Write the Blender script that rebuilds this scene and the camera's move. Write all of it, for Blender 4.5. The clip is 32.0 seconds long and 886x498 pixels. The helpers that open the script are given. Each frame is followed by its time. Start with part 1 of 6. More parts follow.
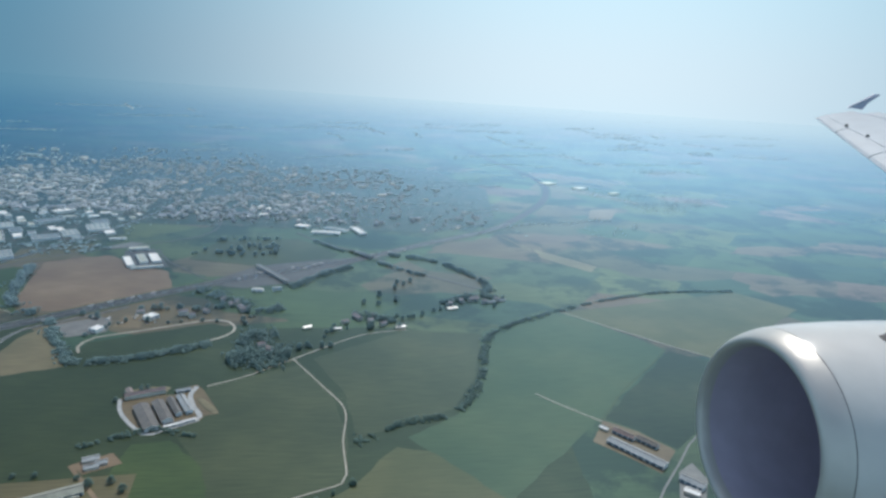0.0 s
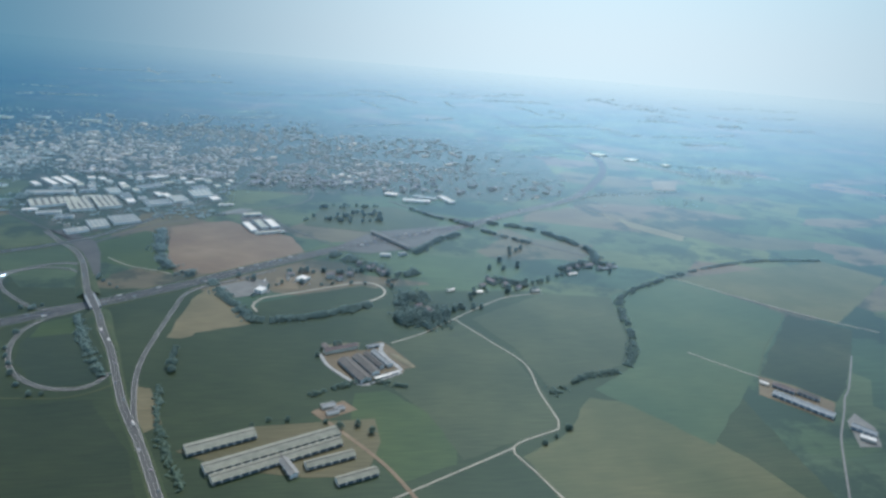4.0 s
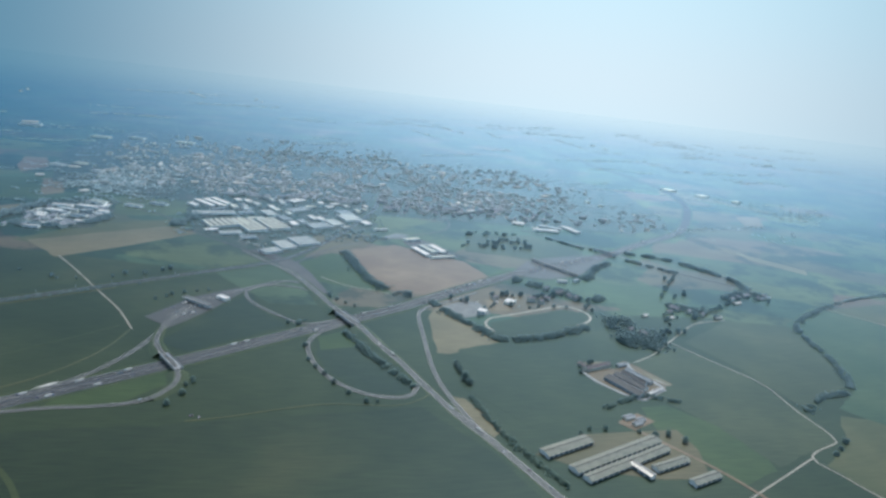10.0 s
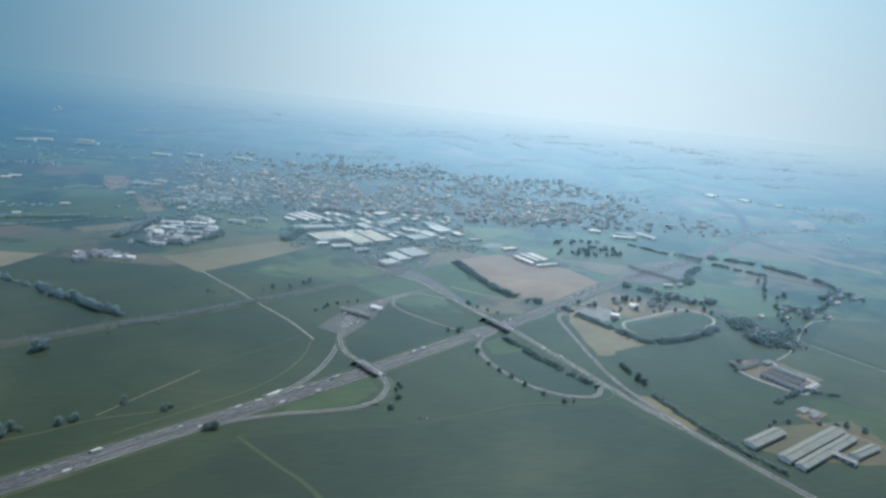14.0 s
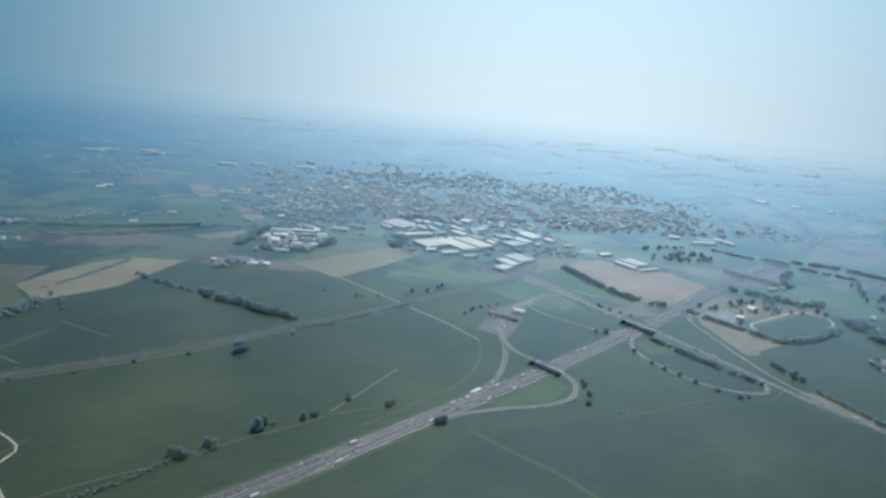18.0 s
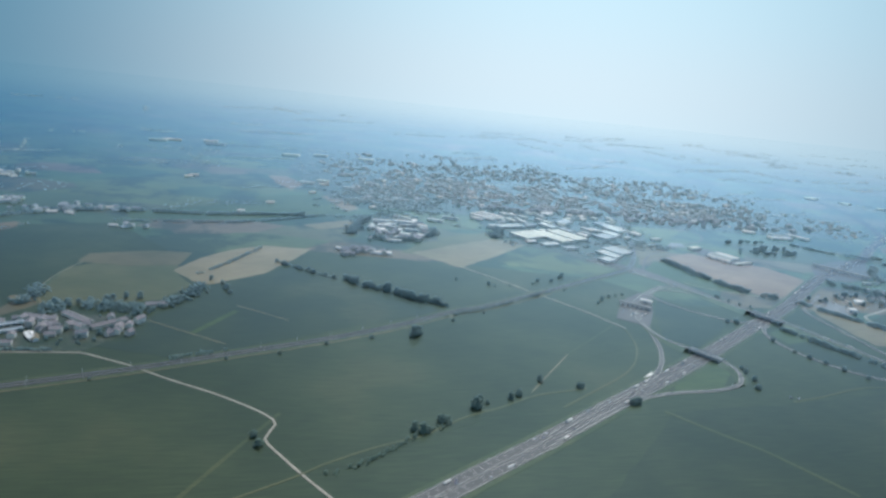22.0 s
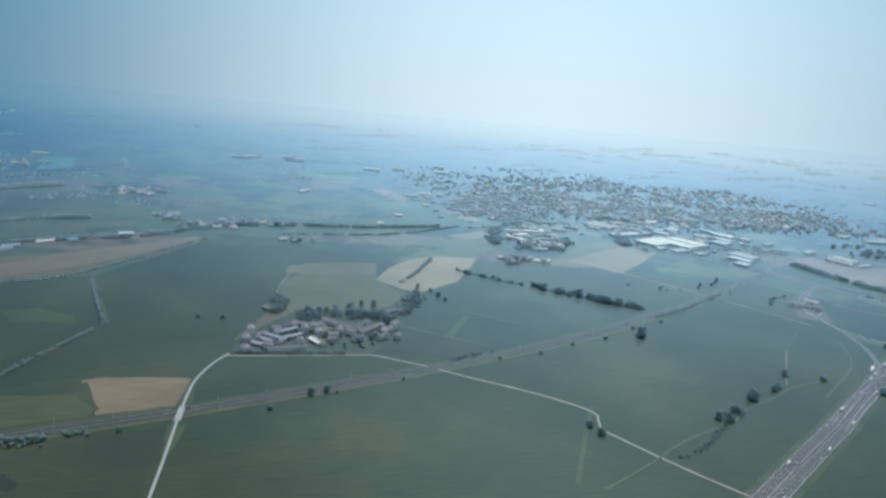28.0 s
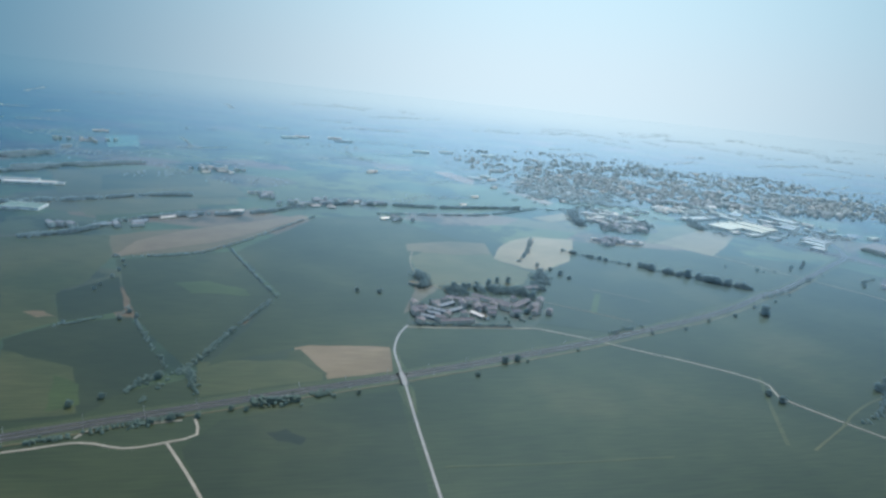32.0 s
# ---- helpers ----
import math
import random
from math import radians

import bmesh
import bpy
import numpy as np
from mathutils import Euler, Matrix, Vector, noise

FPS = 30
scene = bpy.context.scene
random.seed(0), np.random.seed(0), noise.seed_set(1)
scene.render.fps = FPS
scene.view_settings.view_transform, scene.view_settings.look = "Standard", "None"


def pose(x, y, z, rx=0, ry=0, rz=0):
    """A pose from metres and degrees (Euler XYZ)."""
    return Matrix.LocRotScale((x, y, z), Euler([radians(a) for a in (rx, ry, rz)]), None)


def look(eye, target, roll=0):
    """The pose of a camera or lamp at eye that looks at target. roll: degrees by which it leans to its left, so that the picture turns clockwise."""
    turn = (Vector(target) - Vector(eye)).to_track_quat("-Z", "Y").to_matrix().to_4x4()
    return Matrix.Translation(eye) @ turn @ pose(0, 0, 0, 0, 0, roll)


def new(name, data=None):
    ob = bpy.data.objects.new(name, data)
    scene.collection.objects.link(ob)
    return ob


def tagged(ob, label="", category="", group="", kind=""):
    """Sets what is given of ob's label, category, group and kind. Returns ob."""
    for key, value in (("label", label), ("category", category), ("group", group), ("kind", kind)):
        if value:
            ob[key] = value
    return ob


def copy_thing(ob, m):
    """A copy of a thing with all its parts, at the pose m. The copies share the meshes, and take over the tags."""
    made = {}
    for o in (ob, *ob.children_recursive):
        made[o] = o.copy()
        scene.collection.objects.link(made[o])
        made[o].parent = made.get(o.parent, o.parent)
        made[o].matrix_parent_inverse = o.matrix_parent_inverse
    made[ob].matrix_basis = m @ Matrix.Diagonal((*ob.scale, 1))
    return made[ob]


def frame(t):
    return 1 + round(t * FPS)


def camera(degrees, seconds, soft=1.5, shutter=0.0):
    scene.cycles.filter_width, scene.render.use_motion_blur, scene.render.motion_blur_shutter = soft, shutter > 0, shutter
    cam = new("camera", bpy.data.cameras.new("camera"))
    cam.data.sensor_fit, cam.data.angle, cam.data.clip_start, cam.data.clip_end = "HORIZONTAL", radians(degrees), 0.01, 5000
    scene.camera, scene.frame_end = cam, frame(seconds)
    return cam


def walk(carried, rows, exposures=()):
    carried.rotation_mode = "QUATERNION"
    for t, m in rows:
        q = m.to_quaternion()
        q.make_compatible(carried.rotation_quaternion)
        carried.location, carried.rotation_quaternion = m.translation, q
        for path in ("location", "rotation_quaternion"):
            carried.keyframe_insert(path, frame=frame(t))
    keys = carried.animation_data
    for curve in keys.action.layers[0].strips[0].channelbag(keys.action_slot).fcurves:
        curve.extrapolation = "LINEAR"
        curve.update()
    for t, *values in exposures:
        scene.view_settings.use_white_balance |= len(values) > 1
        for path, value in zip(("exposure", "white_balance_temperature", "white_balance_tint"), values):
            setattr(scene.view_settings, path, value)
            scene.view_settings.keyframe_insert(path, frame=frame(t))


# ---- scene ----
cam = camera(70.2, 32.0, soft=2.9)
PATH = [
    (0.0, -4.79, 3.74, 239.4, 74.121, -3.629, -8.664),
    (0.5, -22.21, 2.19, 239.2, 74.189, -3.577, -8.499),
    (1.0, -39.91, 0.73, 238.97, 74.096, -3.564, -8.447),
    (1.5, -57.86, -0.64, 238.71, 73.602, -3.523, -8.099),
    (2.0, -76.03, -1.92, 238.41, 72.29, -3.821, -8.025),
    (2.5, -94.41, -3.12, 238.08, 71.638, -4.073, -8.019),
    (3.0, -112.96, -4.24, 237.71, 71.444, -4.152, -8.381),
    (3.5, -131.66, -5.27, 237.32, 71.318, -4.242, -8.803),
    (5.5, -207.6, -8.65, 235.43, 73.643, -4.688, -10.35),
    (6.0, -226.78, -9.31, 234.89, 74.824, -4.927, -10.68),
    (6.5, -245.99, -9.91, 234.32, 74.797, -5.386, -11.008),
    (7.0, -265.24, -10.43, 233.72, 75.038, -5.76, -10.658),
    (7.5, -284.5, -10.9, 233.09, 74.785, -5.697, -10.5),
    (8.0, -303.76, -11.29, 232.44, 75.382, -5.554, -10.018),
    (8.5, -323.01, -11.63, 231.76, 75.015, -5.961, -10.018),
    (9.0, -342.24, -11.91, 231.06, 74.226, -5.914, -9.658),
    (9.5, -361.44, -12.14, 230.33, 73.477, -6.474, -9.954),
    (10.0, -380.59, -12.31, 229.58, 73.959, -6.202, -10.194),
    (10.5, -399.69, -12.42, 228.81, 74.359, -6.106, -10.559),
    (11.0, -418.74, -12.49, 228.01, 74.989, -5.723, -10.745),
    (11.5, -437.72, -12.5, 227.2, 75.492, -5.624, -11.033),
    (12.0, -456.63, -12.47, 226.36, 75.582, -5.797, -11.183),
    (12.5, -475.46, -12.4, 225.5, 74.944, -5.672, -11.18),
    (13.0, -494.21, -12.28, 224.62, 74.938, -5.36, -11.073),
    (13.5, -512.88, -12.12, 223.73, 75.278, -5.217, -11.078),
    (14.0, -531.45, -11.93, 222.81, 74.906, -5.255, -11.334),
    (14.5, -549.94, -11.69, 221.88, 74.017, -5.197, -11.189),
    (16.5, -622.93, -10.43, 217.98, 73.83, -5.515, -11.718),
    (17.0, -640.93, -10.04, 216.97, 74.109, -5.483, -11.941),
    (17.5, -658.84, -9.63, 215.94, 75.077, -5.19, -11.495),
    (18.0, -676.65, -9.2, 214.9, 75.595, -5.057, -11.434),
    (18.5, -694.38, -8.74, 213.85, 76.698, -5.108, -11.271),
    (19.0, -712.01, -8.26, 212.78, 78.099, -5.203, -11.371),
    (19.5, -729.55, -7.77, 211.71, 78.447, -5.443, -11.462),
    (20.0, -747.0, -7.27, 210.62, 77.503, -5.643, -11.292),
    (20.5, -764.37, -6.75, 209.52, 77.019, -5.586, -11.014),
    (21.0, -781.67, -6.22, 208.42, 76.628, -5.603, -11.145),
    (21.5, -798.88, -5.68, 207.3, 75.595, -5.657, -11.05),
    (22.0, -816.03, -5.13, 206.18, 74.918, -5.659, -11.211),
    (22.5, -833.11, -4.58, 205.04, 75.44, -5.582, -11.43),
    (23.0, -850.12, -4.03, 203.91, 75.641, -5.562, -11.566),
    (23.5, -867.08, -3.48, 202.76, 75.526, -5.459, -11.887),
    (24.0, -883.99, -2.92, 201.61, 75.067, -5.223, -12.024),
    (24.5, -900.85, -2.37, 200.45, 74.758, -5.132, -12.367),
    (25.0, -917.67, -1.83, 199.29, 74.793, -4.901, -12.461),
    (25.5, -934.45, -1.29, 198.13, 75.628, -4.84, -12.719),
    (27.5, -1001.35, 0.74, 193.44, 76.227, -4.701, -12.041),
    (28.0, -1018.04, 1.22, 192.26, 76.108, -4.831, -11.865),
    (28.5, -1034.74, 1.67, 191.09, 75.747, -5.047, -11.869),
    (29.0, -1051.43, 2.1, 189.91, 75.246, -5.103, -11.767),
    (29.5, -1068.14, 2.51, 188.74, 75.535, -5.171, -11.44),
    (30.0, -1084.87, 2.89, 187.57, 76.116, -5.506, -12.124),
    (30.5, -1101.62, 3.25, 186.4, 76.35, -5.543, -12.057),
    (31.0, -1118.4, 3.57, 185.23, 76.299, -5.586, -12.123),
    (31.5, -1135.22, 3.87, 184.07, 75.376, -5.743, -12.38),
    (32.0, -1152.07, 4.13, 182.91, 74.637, -5.699, -12.323),
]
walk(cam, [(t, pose(x, y, z, rx, ry, rz)) for t, x, y, z, rx, ry, rz in PATH])

# ---- daylight: a hazy summer sun ahead of the wing, high over the horizon ----
SUN_AZIMUTH, SUN_HEIGHT = 25.0, 55.0
az, el = radians(SUN_AZIMUTH), radians(SUN_HEIGHT)
to_sun = Vector((math.sin(az) * math.cos(el), math.cos(az) * math.cos(el), math.sin(el)))
sun_data = bpy.data.lights.new("sun", "SUN")
sun_data.energy, sun_data.angle, sun_data.color = 2.45, radians(1.2), (1.0, 0.97, 0.9)
sun = new("sun", sun_data)
sun.matrix_world = look(to_sun * 900, (0, 0, 0))

world = bpy.data.worlds.new("summer_sky")
scene.world = world
world.use_nodes = True
wn, wl = world.node_tree.nodes, world.node_tree.links
wn.clear()
sky = wn.new("ShaderNodeTexSky")
sky.sky_type, sky.sun_disc = "NISHITA", False
sky.sun_elevation, sky.sun_rotation = el, az
sky.altitude, sky.air_density, sky.dust_density, sky.ozone_density = 200, 1.6, 3.5, 2.5
way = wn.new("ShaderNodeTexCoord")
split = wn.new("ShaderNodeSeparateXYZ")
wl.new(way.outputs["Generated"], split.inputs[0])
height = wn.new("ShaderNodeMath")
height.operation = "ABSOLUTE"
wl.new(split.outputs["Z"], height.inputs[0])
upward = wn.new("ShaderNodeCombineXYZ")
wl.new(split.outputs["X"], upward.inputs["X"])
wl.new(split.outputs["Y"], upward.inputs["Y"])
wl.new(height.outputs[0], upward.inputs["Z"])
wl.new(upward.outputs[0], sky.inputs["Vector"])


def span(source, a, b, c=0.0, d=1.0, kind="SMOOTHSTEP"):
    k = wn.new("ShaderNodeMapRange")
    k.interpolation_type = kind
    for key, value in (("From Min", a), ("From Max", b), ("To Min", c), ("To Max", d)):
        k.inputs[key].default_value = value
    wl.new(source, k.inputs["Value"])
    return k.outputs["Result"]


def blend(fac, a, b, kind="MIX"):
    k = wn.new("ShaderNodeMix")
    k.data_type, k.blend_type = "RGBA", kind
    for socket, value in (("Factor", fac), ("A", a), ("B", b)):
        if isinstance(value, tuple):
            k.inputs[socket].default_value = (*value, 1)
        elif isinstance(value, float):
            k.inputs[socket].default_value = value
        else:
            wl.new(value, k.inputs[socket])
    return k.outputs["Result"]


# the dusty air round the horizon, lighter on the sun's side and darker near the land
side = wn.new("ShaderNodeVectorMath")
side.operation = "DOT_PRODUCT"
side.inputs[1].default_value = (math.sin(radians(22)), math.cos(radians(22)), 0)
wl.new(way.outputs["Generated"], side.inputs[0])
toward = span(side.outputs["Value"], 0.66, 1.0, kind="LINEAR")
square = wn.new("ShaderNodeMath")
square.operation = "POWER"
wl.new(toward, square.inputs[0])
square.inputs[1].default_value = 1.6
glow = square.outputs[0]
rise = span(height.outputs[0], 0.0, 0.16)
dust = blend(rise, blend(glow, (1.2, 2.75, 4.0), (6.9, 8.6, 9.7)), blend(glow, (1.05, 2.9, 4.3), (6.4, 8.9, 10.3)))
dust = blend(span(height.outputs[0], 0.14, 0.38), dust, blend(glow, (0.7, 1.85, 2.9), (7.8, 10.0, 11.4)))
# unseen southern sky brightened to light walls and trees facing the camera
dust = blend(span(side.outputs["Value"], 0.45, -0.55), dust, (3.9, 5.9, 7.2))
low = span(height.outputs[0], 0.3, 0.85, 1.0, 0.0)
air = blend(low, sky.outputs["Color"], dust)
back = wn.new("ShaderNodeBackground")
back.inputs["Strength"].default_value = 0.1
wl.new(air, back.inputs["Color"])
wout = wn.new("ShaderNodeOutputWorld")
wl.new(back.outputs[0], wout.inputs["Surface"])
scene.view_settings.exposure = 0.0


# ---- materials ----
HAZE_TINT = (0.148, 0.278, 0.395)   # bluish tint of the distance haze, imitated by gloss on every surface
# haze colours for upright, distant and near-horizon surfaces
UPRIGHT_HAZE, UPRIGHT_FAR_HAZE = (0.29, 0.41, 0.51), (0.58, 0.77, 0.96)
FAR_HAZE, HORIZON_HAZE = (0.385, 0.53, 0.74), (0.94, 0.97, 0.98)
HAZE_REACH = 0.138          # how soon a surface seen at a flat angle turns to this haze gloss


def ramp(nodes, links, source, stops):
    r = nodes.new("ShaderNodeValToRGB")
    e = r.color_ramp.elements
    while len(e) < len(stops):
        e.new(0.5)
    for k, (at, colour) in enumerate(stops):
        e[k].position, e[k].color = at, (*colour, 1)
    links.new(source, r.inputs["Fac"])
    return r.outputs["Color"]


def surface(name, stops, scale=0.05, rough=0.85, grain=1.2, grain_amount=0.25, bump=0.3, upright=0.0, metal=0.0,
            spread=0.0, islands=0.0, stretch=(1, 1, 1), haze=True, tint=HAZE_TINT):
    """A surface with large patches from stops, fine grain, relief and a gloss at flat angles that imitates haze."""
    m = bpy.data.materials.new(name)
    m.use_nodes = True
    n, l = m.node_tree.nodes, m.node_tree.links
    n.clear()
    coord = n.new("ShaderNodeNewGeometry")
    mapping = n.new("ShaderNodeMapping")
    mapping.inputs["Scale"].default_value = stretch
    l.new(coord.outputs["Position"], mapping.inputs["Vector"])
    big = n.new("ShaderNodeTexNoise")
    big.inputs["Scale"].default_value, big.inputs["Detail"].default_value = scale, 5
    l.new(coord.outputs["Position"], big.inputs["Vector"])
    fac = big.outputs["Fac"]
    for amount, kind in ((spread, "object"), (islands, "island")):
        if amount:
            if kind == "object":
                rnd = n.new("ShaderNodeObjectInfo").outputs["Random"]
            else:
                rnd = coord.outputs["Random Per Island"]
            add = n.new("ShaderNodeMath")
            add.operation = "MULTIPLY_ADD"
            add.inputs[1].default_value = amount
            shift = n.new("ShaderNodeMath")
            shift.operation = "SUBTRACT"
            l.new(rnd, shift.inputs[0])
            shift.inputs[1].default_value = 0.5
            l.new(shift.outputs[0], add.inputs[0])
            l.new(fac, add.inputs[2])
            fac = add.outputs[0]
    colour = ramp(n, l, fac, stops)
    fine = n.new("ShaderNodeTexNoise")
    fine.inputs["Scale"].default_value, fine.inputs["Detail"].default_value = grain, 6
    l.new(mapping.outputs["Vector"], fine.inputs["Vector"])
    mul = n.new("ShaderNodeMapRange")
    mul.inputs["From Min"].default_value, mul.inputs["From Max"].default_value = 0.3, 0.7
    mul.inputs["To Min"].default_value, mul.inputs["To Max"].default_value = 1 - grain_amount, 1 + grain_amount
    l.new(fine.outputs["Fac"], mul.inputs["Value"])
    mixed = n.new("ShaderNodeVectorMath")
    mixed.operation = "SCALE"
    l.new(colour, mixed.inputs[0])
    l.new(mul.outputs["Result"], mixed.inputs["Scale"])
    body = n.new("ShaderNodeBsdfPrincipled")
    body.inputs["Roughness"].default_value, body.inputs["Metallic"].default_value = rough, metal
    body.inputs["Specular IOR Level"].default_value = 0.1 if rough > 0.84 else 0.4
    l.new(mixed.outputs["Vector"], body.inputs["Base Color"])
    if bump:
        b = n.new("ShaderNodeBump")
        b.inputs["Strength"].default_value, b.inputs["Distance"].default_value = bump, 0.3
        l.new(fine.outputs["Fac"], b.inputs["Height"])
        l.new(b.outputs["Normal"], body.inputs["Normal"])
    shader = body.outputs[0]
    if haze:
        shader = haze_gloss(n, l, shader, upright, tint, mixed.outputs["Vector"])
    out = n.new("ShaderNodeOutputMaterial")
    l.new(shader, out.inputs["Surface"])
    return m


def haze_gloss(n, l, shader, upright, tint, base):
    """Imitates haze over a shader by tinted gloss, stronger at flat viewing angles and nearer the horizon."""
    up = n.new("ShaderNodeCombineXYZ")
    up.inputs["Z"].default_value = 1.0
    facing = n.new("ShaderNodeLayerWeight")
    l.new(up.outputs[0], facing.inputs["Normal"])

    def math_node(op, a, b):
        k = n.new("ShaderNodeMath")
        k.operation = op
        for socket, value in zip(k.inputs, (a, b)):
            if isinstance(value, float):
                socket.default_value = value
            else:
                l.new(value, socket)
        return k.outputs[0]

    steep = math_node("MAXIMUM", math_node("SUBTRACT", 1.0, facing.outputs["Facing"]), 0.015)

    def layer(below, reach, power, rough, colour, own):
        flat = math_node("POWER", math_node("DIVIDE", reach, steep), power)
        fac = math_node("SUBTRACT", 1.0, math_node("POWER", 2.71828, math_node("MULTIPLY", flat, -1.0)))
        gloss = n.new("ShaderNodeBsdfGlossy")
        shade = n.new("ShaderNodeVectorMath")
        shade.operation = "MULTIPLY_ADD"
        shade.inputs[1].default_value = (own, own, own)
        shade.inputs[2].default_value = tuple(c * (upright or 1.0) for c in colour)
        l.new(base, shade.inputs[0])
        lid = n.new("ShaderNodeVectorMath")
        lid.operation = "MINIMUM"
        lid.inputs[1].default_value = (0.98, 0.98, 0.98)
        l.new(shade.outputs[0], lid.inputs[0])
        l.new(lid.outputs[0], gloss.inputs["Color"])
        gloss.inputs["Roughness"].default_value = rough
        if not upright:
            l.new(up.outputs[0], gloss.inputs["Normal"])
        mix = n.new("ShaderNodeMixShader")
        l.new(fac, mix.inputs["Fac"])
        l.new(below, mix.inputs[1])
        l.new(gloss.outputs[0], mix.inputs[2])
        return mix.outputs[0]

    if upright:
        shader = layer(shader, 0.29, 2.2, 1.0, UPRIGHT_HAZE, 0.7)
        shader = layer(shader, 0.21, 2.4, 1.0, UPRIGHT_FAR_HAZE, 0.8)
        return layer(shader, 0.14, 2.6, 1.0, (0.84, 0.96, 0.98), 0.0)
    shader = layer(shader, HAZE_REACH, 2.0, 0.5, tint, 1.1)
    shader = layer(shader, 0.12, 2.2, 0.1, FAR_HAZE, 1.0)
    return layer(shader, 0.068, 3.2, 0.06, HORIZON_HAZE, 0.0)


def patchwork():
    """Farmland: cells of crops of different greens and stubble, with rows and darker strips between."""
    m = bpy.data.materials.new("farmland")
    m.use_nodes = True
    n, l = m.node_tree.nodes, m.node_tree.links
    n.clear()
    coord = n.new("ShaderNodeNewGeometry")
    mapping = n.new("ShaderNodeMapping")
    mapping.inputs["Rotation"].default_value = (0, 0, radians(27))
    mapping.inputs["Scale"].default_value = (0.0062, 0.0105, 1)
    l.new(coord.outputs["Position"], mapping.inputs["Vector"])
    cells = n.new("ShaderNodeTexVoronoi")
    cells.voronoi_dimensions, cells.distance = "2D", "CHEBYCHEV"
    cells.inputs["Scale"].default_value, cells.inputs["Randomness"].default_value = 1.25, 0.8
    l.new(mapping.outputs["Vector"], cells.inputs["Vector"])
    pick = n.new("ShaderNodeSeparateColor")
    l.new(cells.outputs["Color"], pick.inputs[0])
    crops = ramp(n, l, pick.outputs[0], [(0.0, (0.036, 0.065, 0.035)), (0.2, (0.068, 0.101, 0.042)), (0.4, (0.044, 0.076, 0.042)), (0.55, (0.098, 0.119, 0.047)),
                                        (0.7, (0.053, 0.081, 0.042)), (0.82, (0.134, 0.101, 0.061)), (0.9, (0.060, 0.089, 0.042)), (1.0, (0.150, 0.104, 0.072))])
    soil = n.new("ShaderNodeTexNoise")
    soil.inputs["Scale"].default_value, soil.inputs["Detail"].default_value = 0.011, 6
    l.new(coord.outputs["Position"], soil.inputs["Vector"])
    rows = n.new("ShaderNodeTexNoise")
    rowmap = n.new("ShaderNodeMapping")
    rowmap.inputs["Rotation"].default_value = (0, 0, radians(27))
    rowmap.inputs["Scale"].default_value = (0.02, 0.5, 1)
    l.new(coord.outputs["Position"], rowmap.inputs["Vector"])
    l.new(rowmap.outputs["Vector"], rows.inputs["Vector"])
    rows.inputs["Scale"].default_value, rows.inputs["Detail"].default_value = 1.0, 4
    both = n.new("ShaderNodeMath")
    both.operation = "ADD"
    l.new(soil.outputs["Fac"], both.inputs[0])
    l.new(rows.outputs["Fac"], both.inputs[1])
    amount = n.new("ShaderNodeMapRange")
    amount.inputs["From Min"].default_value, amount.inputs["From Max"].default_value = 0.7, 1.3
    amount.inputs["To Min"].default_value, amount.inputs["To Max"].default_value = 0.72, 1.3
    l.new(both.outputs[0], amount.inputs["Value"])
    tone = n.new("ShaderNodeVectorMath")
    tone.operation = "SCALE"
    l.new(crops, tone.inputs[0])
    l.new(amount.outputs["Result"], tone.inputs["Scale"])
    # copses and scattered trees, too far to tell apart
    copse = n.new("ShaderNodeTexNoise")
    copse.inputs["Scale"].default_value, copse.inputs["Detail"].default_value, copse.inputs["Roughness"].default_value = 0.009, 9, 0.68
    l.new(coord.outputs["Position"], copse.inputs["Vector"])
    wooded = n.new("ShaderNodeMapRange")
    for key, value in (("From Min", 0.5), ("From Max", 0.56), ("To Min", 0.0), ("To Max", 0.65)):
        wooded.inputs[key].default_value = value
    l.new(copse.outputs["Fac"], wooded.inputs["Value"])
    land = n.new("ShaderNodeMix")
    land.data_type = "VECTOR"
    l.new(wooded.outputs["Result"], land.inputs["Factor"])
    l.new(tone.outputs["Vector"], land.inputs[4])
    land.inputs[5].default_value = (0.016, 0.03, 0.018)
    tone = land
    body = n.new("ShaderNodeBsdfPrincipled")
    body.inputs["Roughness"].default_value, body.inputs["Specular IOR Level"].default_value = 0.9, 0.1
    l.new(tone.outputs[1], body.inputs["Base Color"])
    out = n.new("ShaderNodeOutputMaterial")
    # the land's haze is laid on as gloss too
    l.new(haze_gloss(n, l, body.outputs[0], 0.0, HAZE_TINT, tone.outputs[1]), out.inputs["Surface"])
    return m


def crop(name, dark, light, turn=27, sparse=0.16, worn=None):
    """One field's crop: thin, thick and worn patches, in drill rows along its own direction."""
    worn = worn or tuple(0.75 * c + 0.25 * w for c, w in zip(light, (0.1, 0.1, 0.045)))
    m = surface(name, [(0.3, dark), (0.47, tuple(0.5 * (p + q) for p, q in zip(dark, light))), (0.58, light), (0.7, worn)], 0.011, 0.9, 0.8, sparse, 0.0, stretch=(0.06, 1.0, 1.0))
    for node in m.node_tree.nodes:
        if node.type == "MAPPING":
            node.inputs["Rotation"].default_value = (0, 0, radians(turn))
    return m


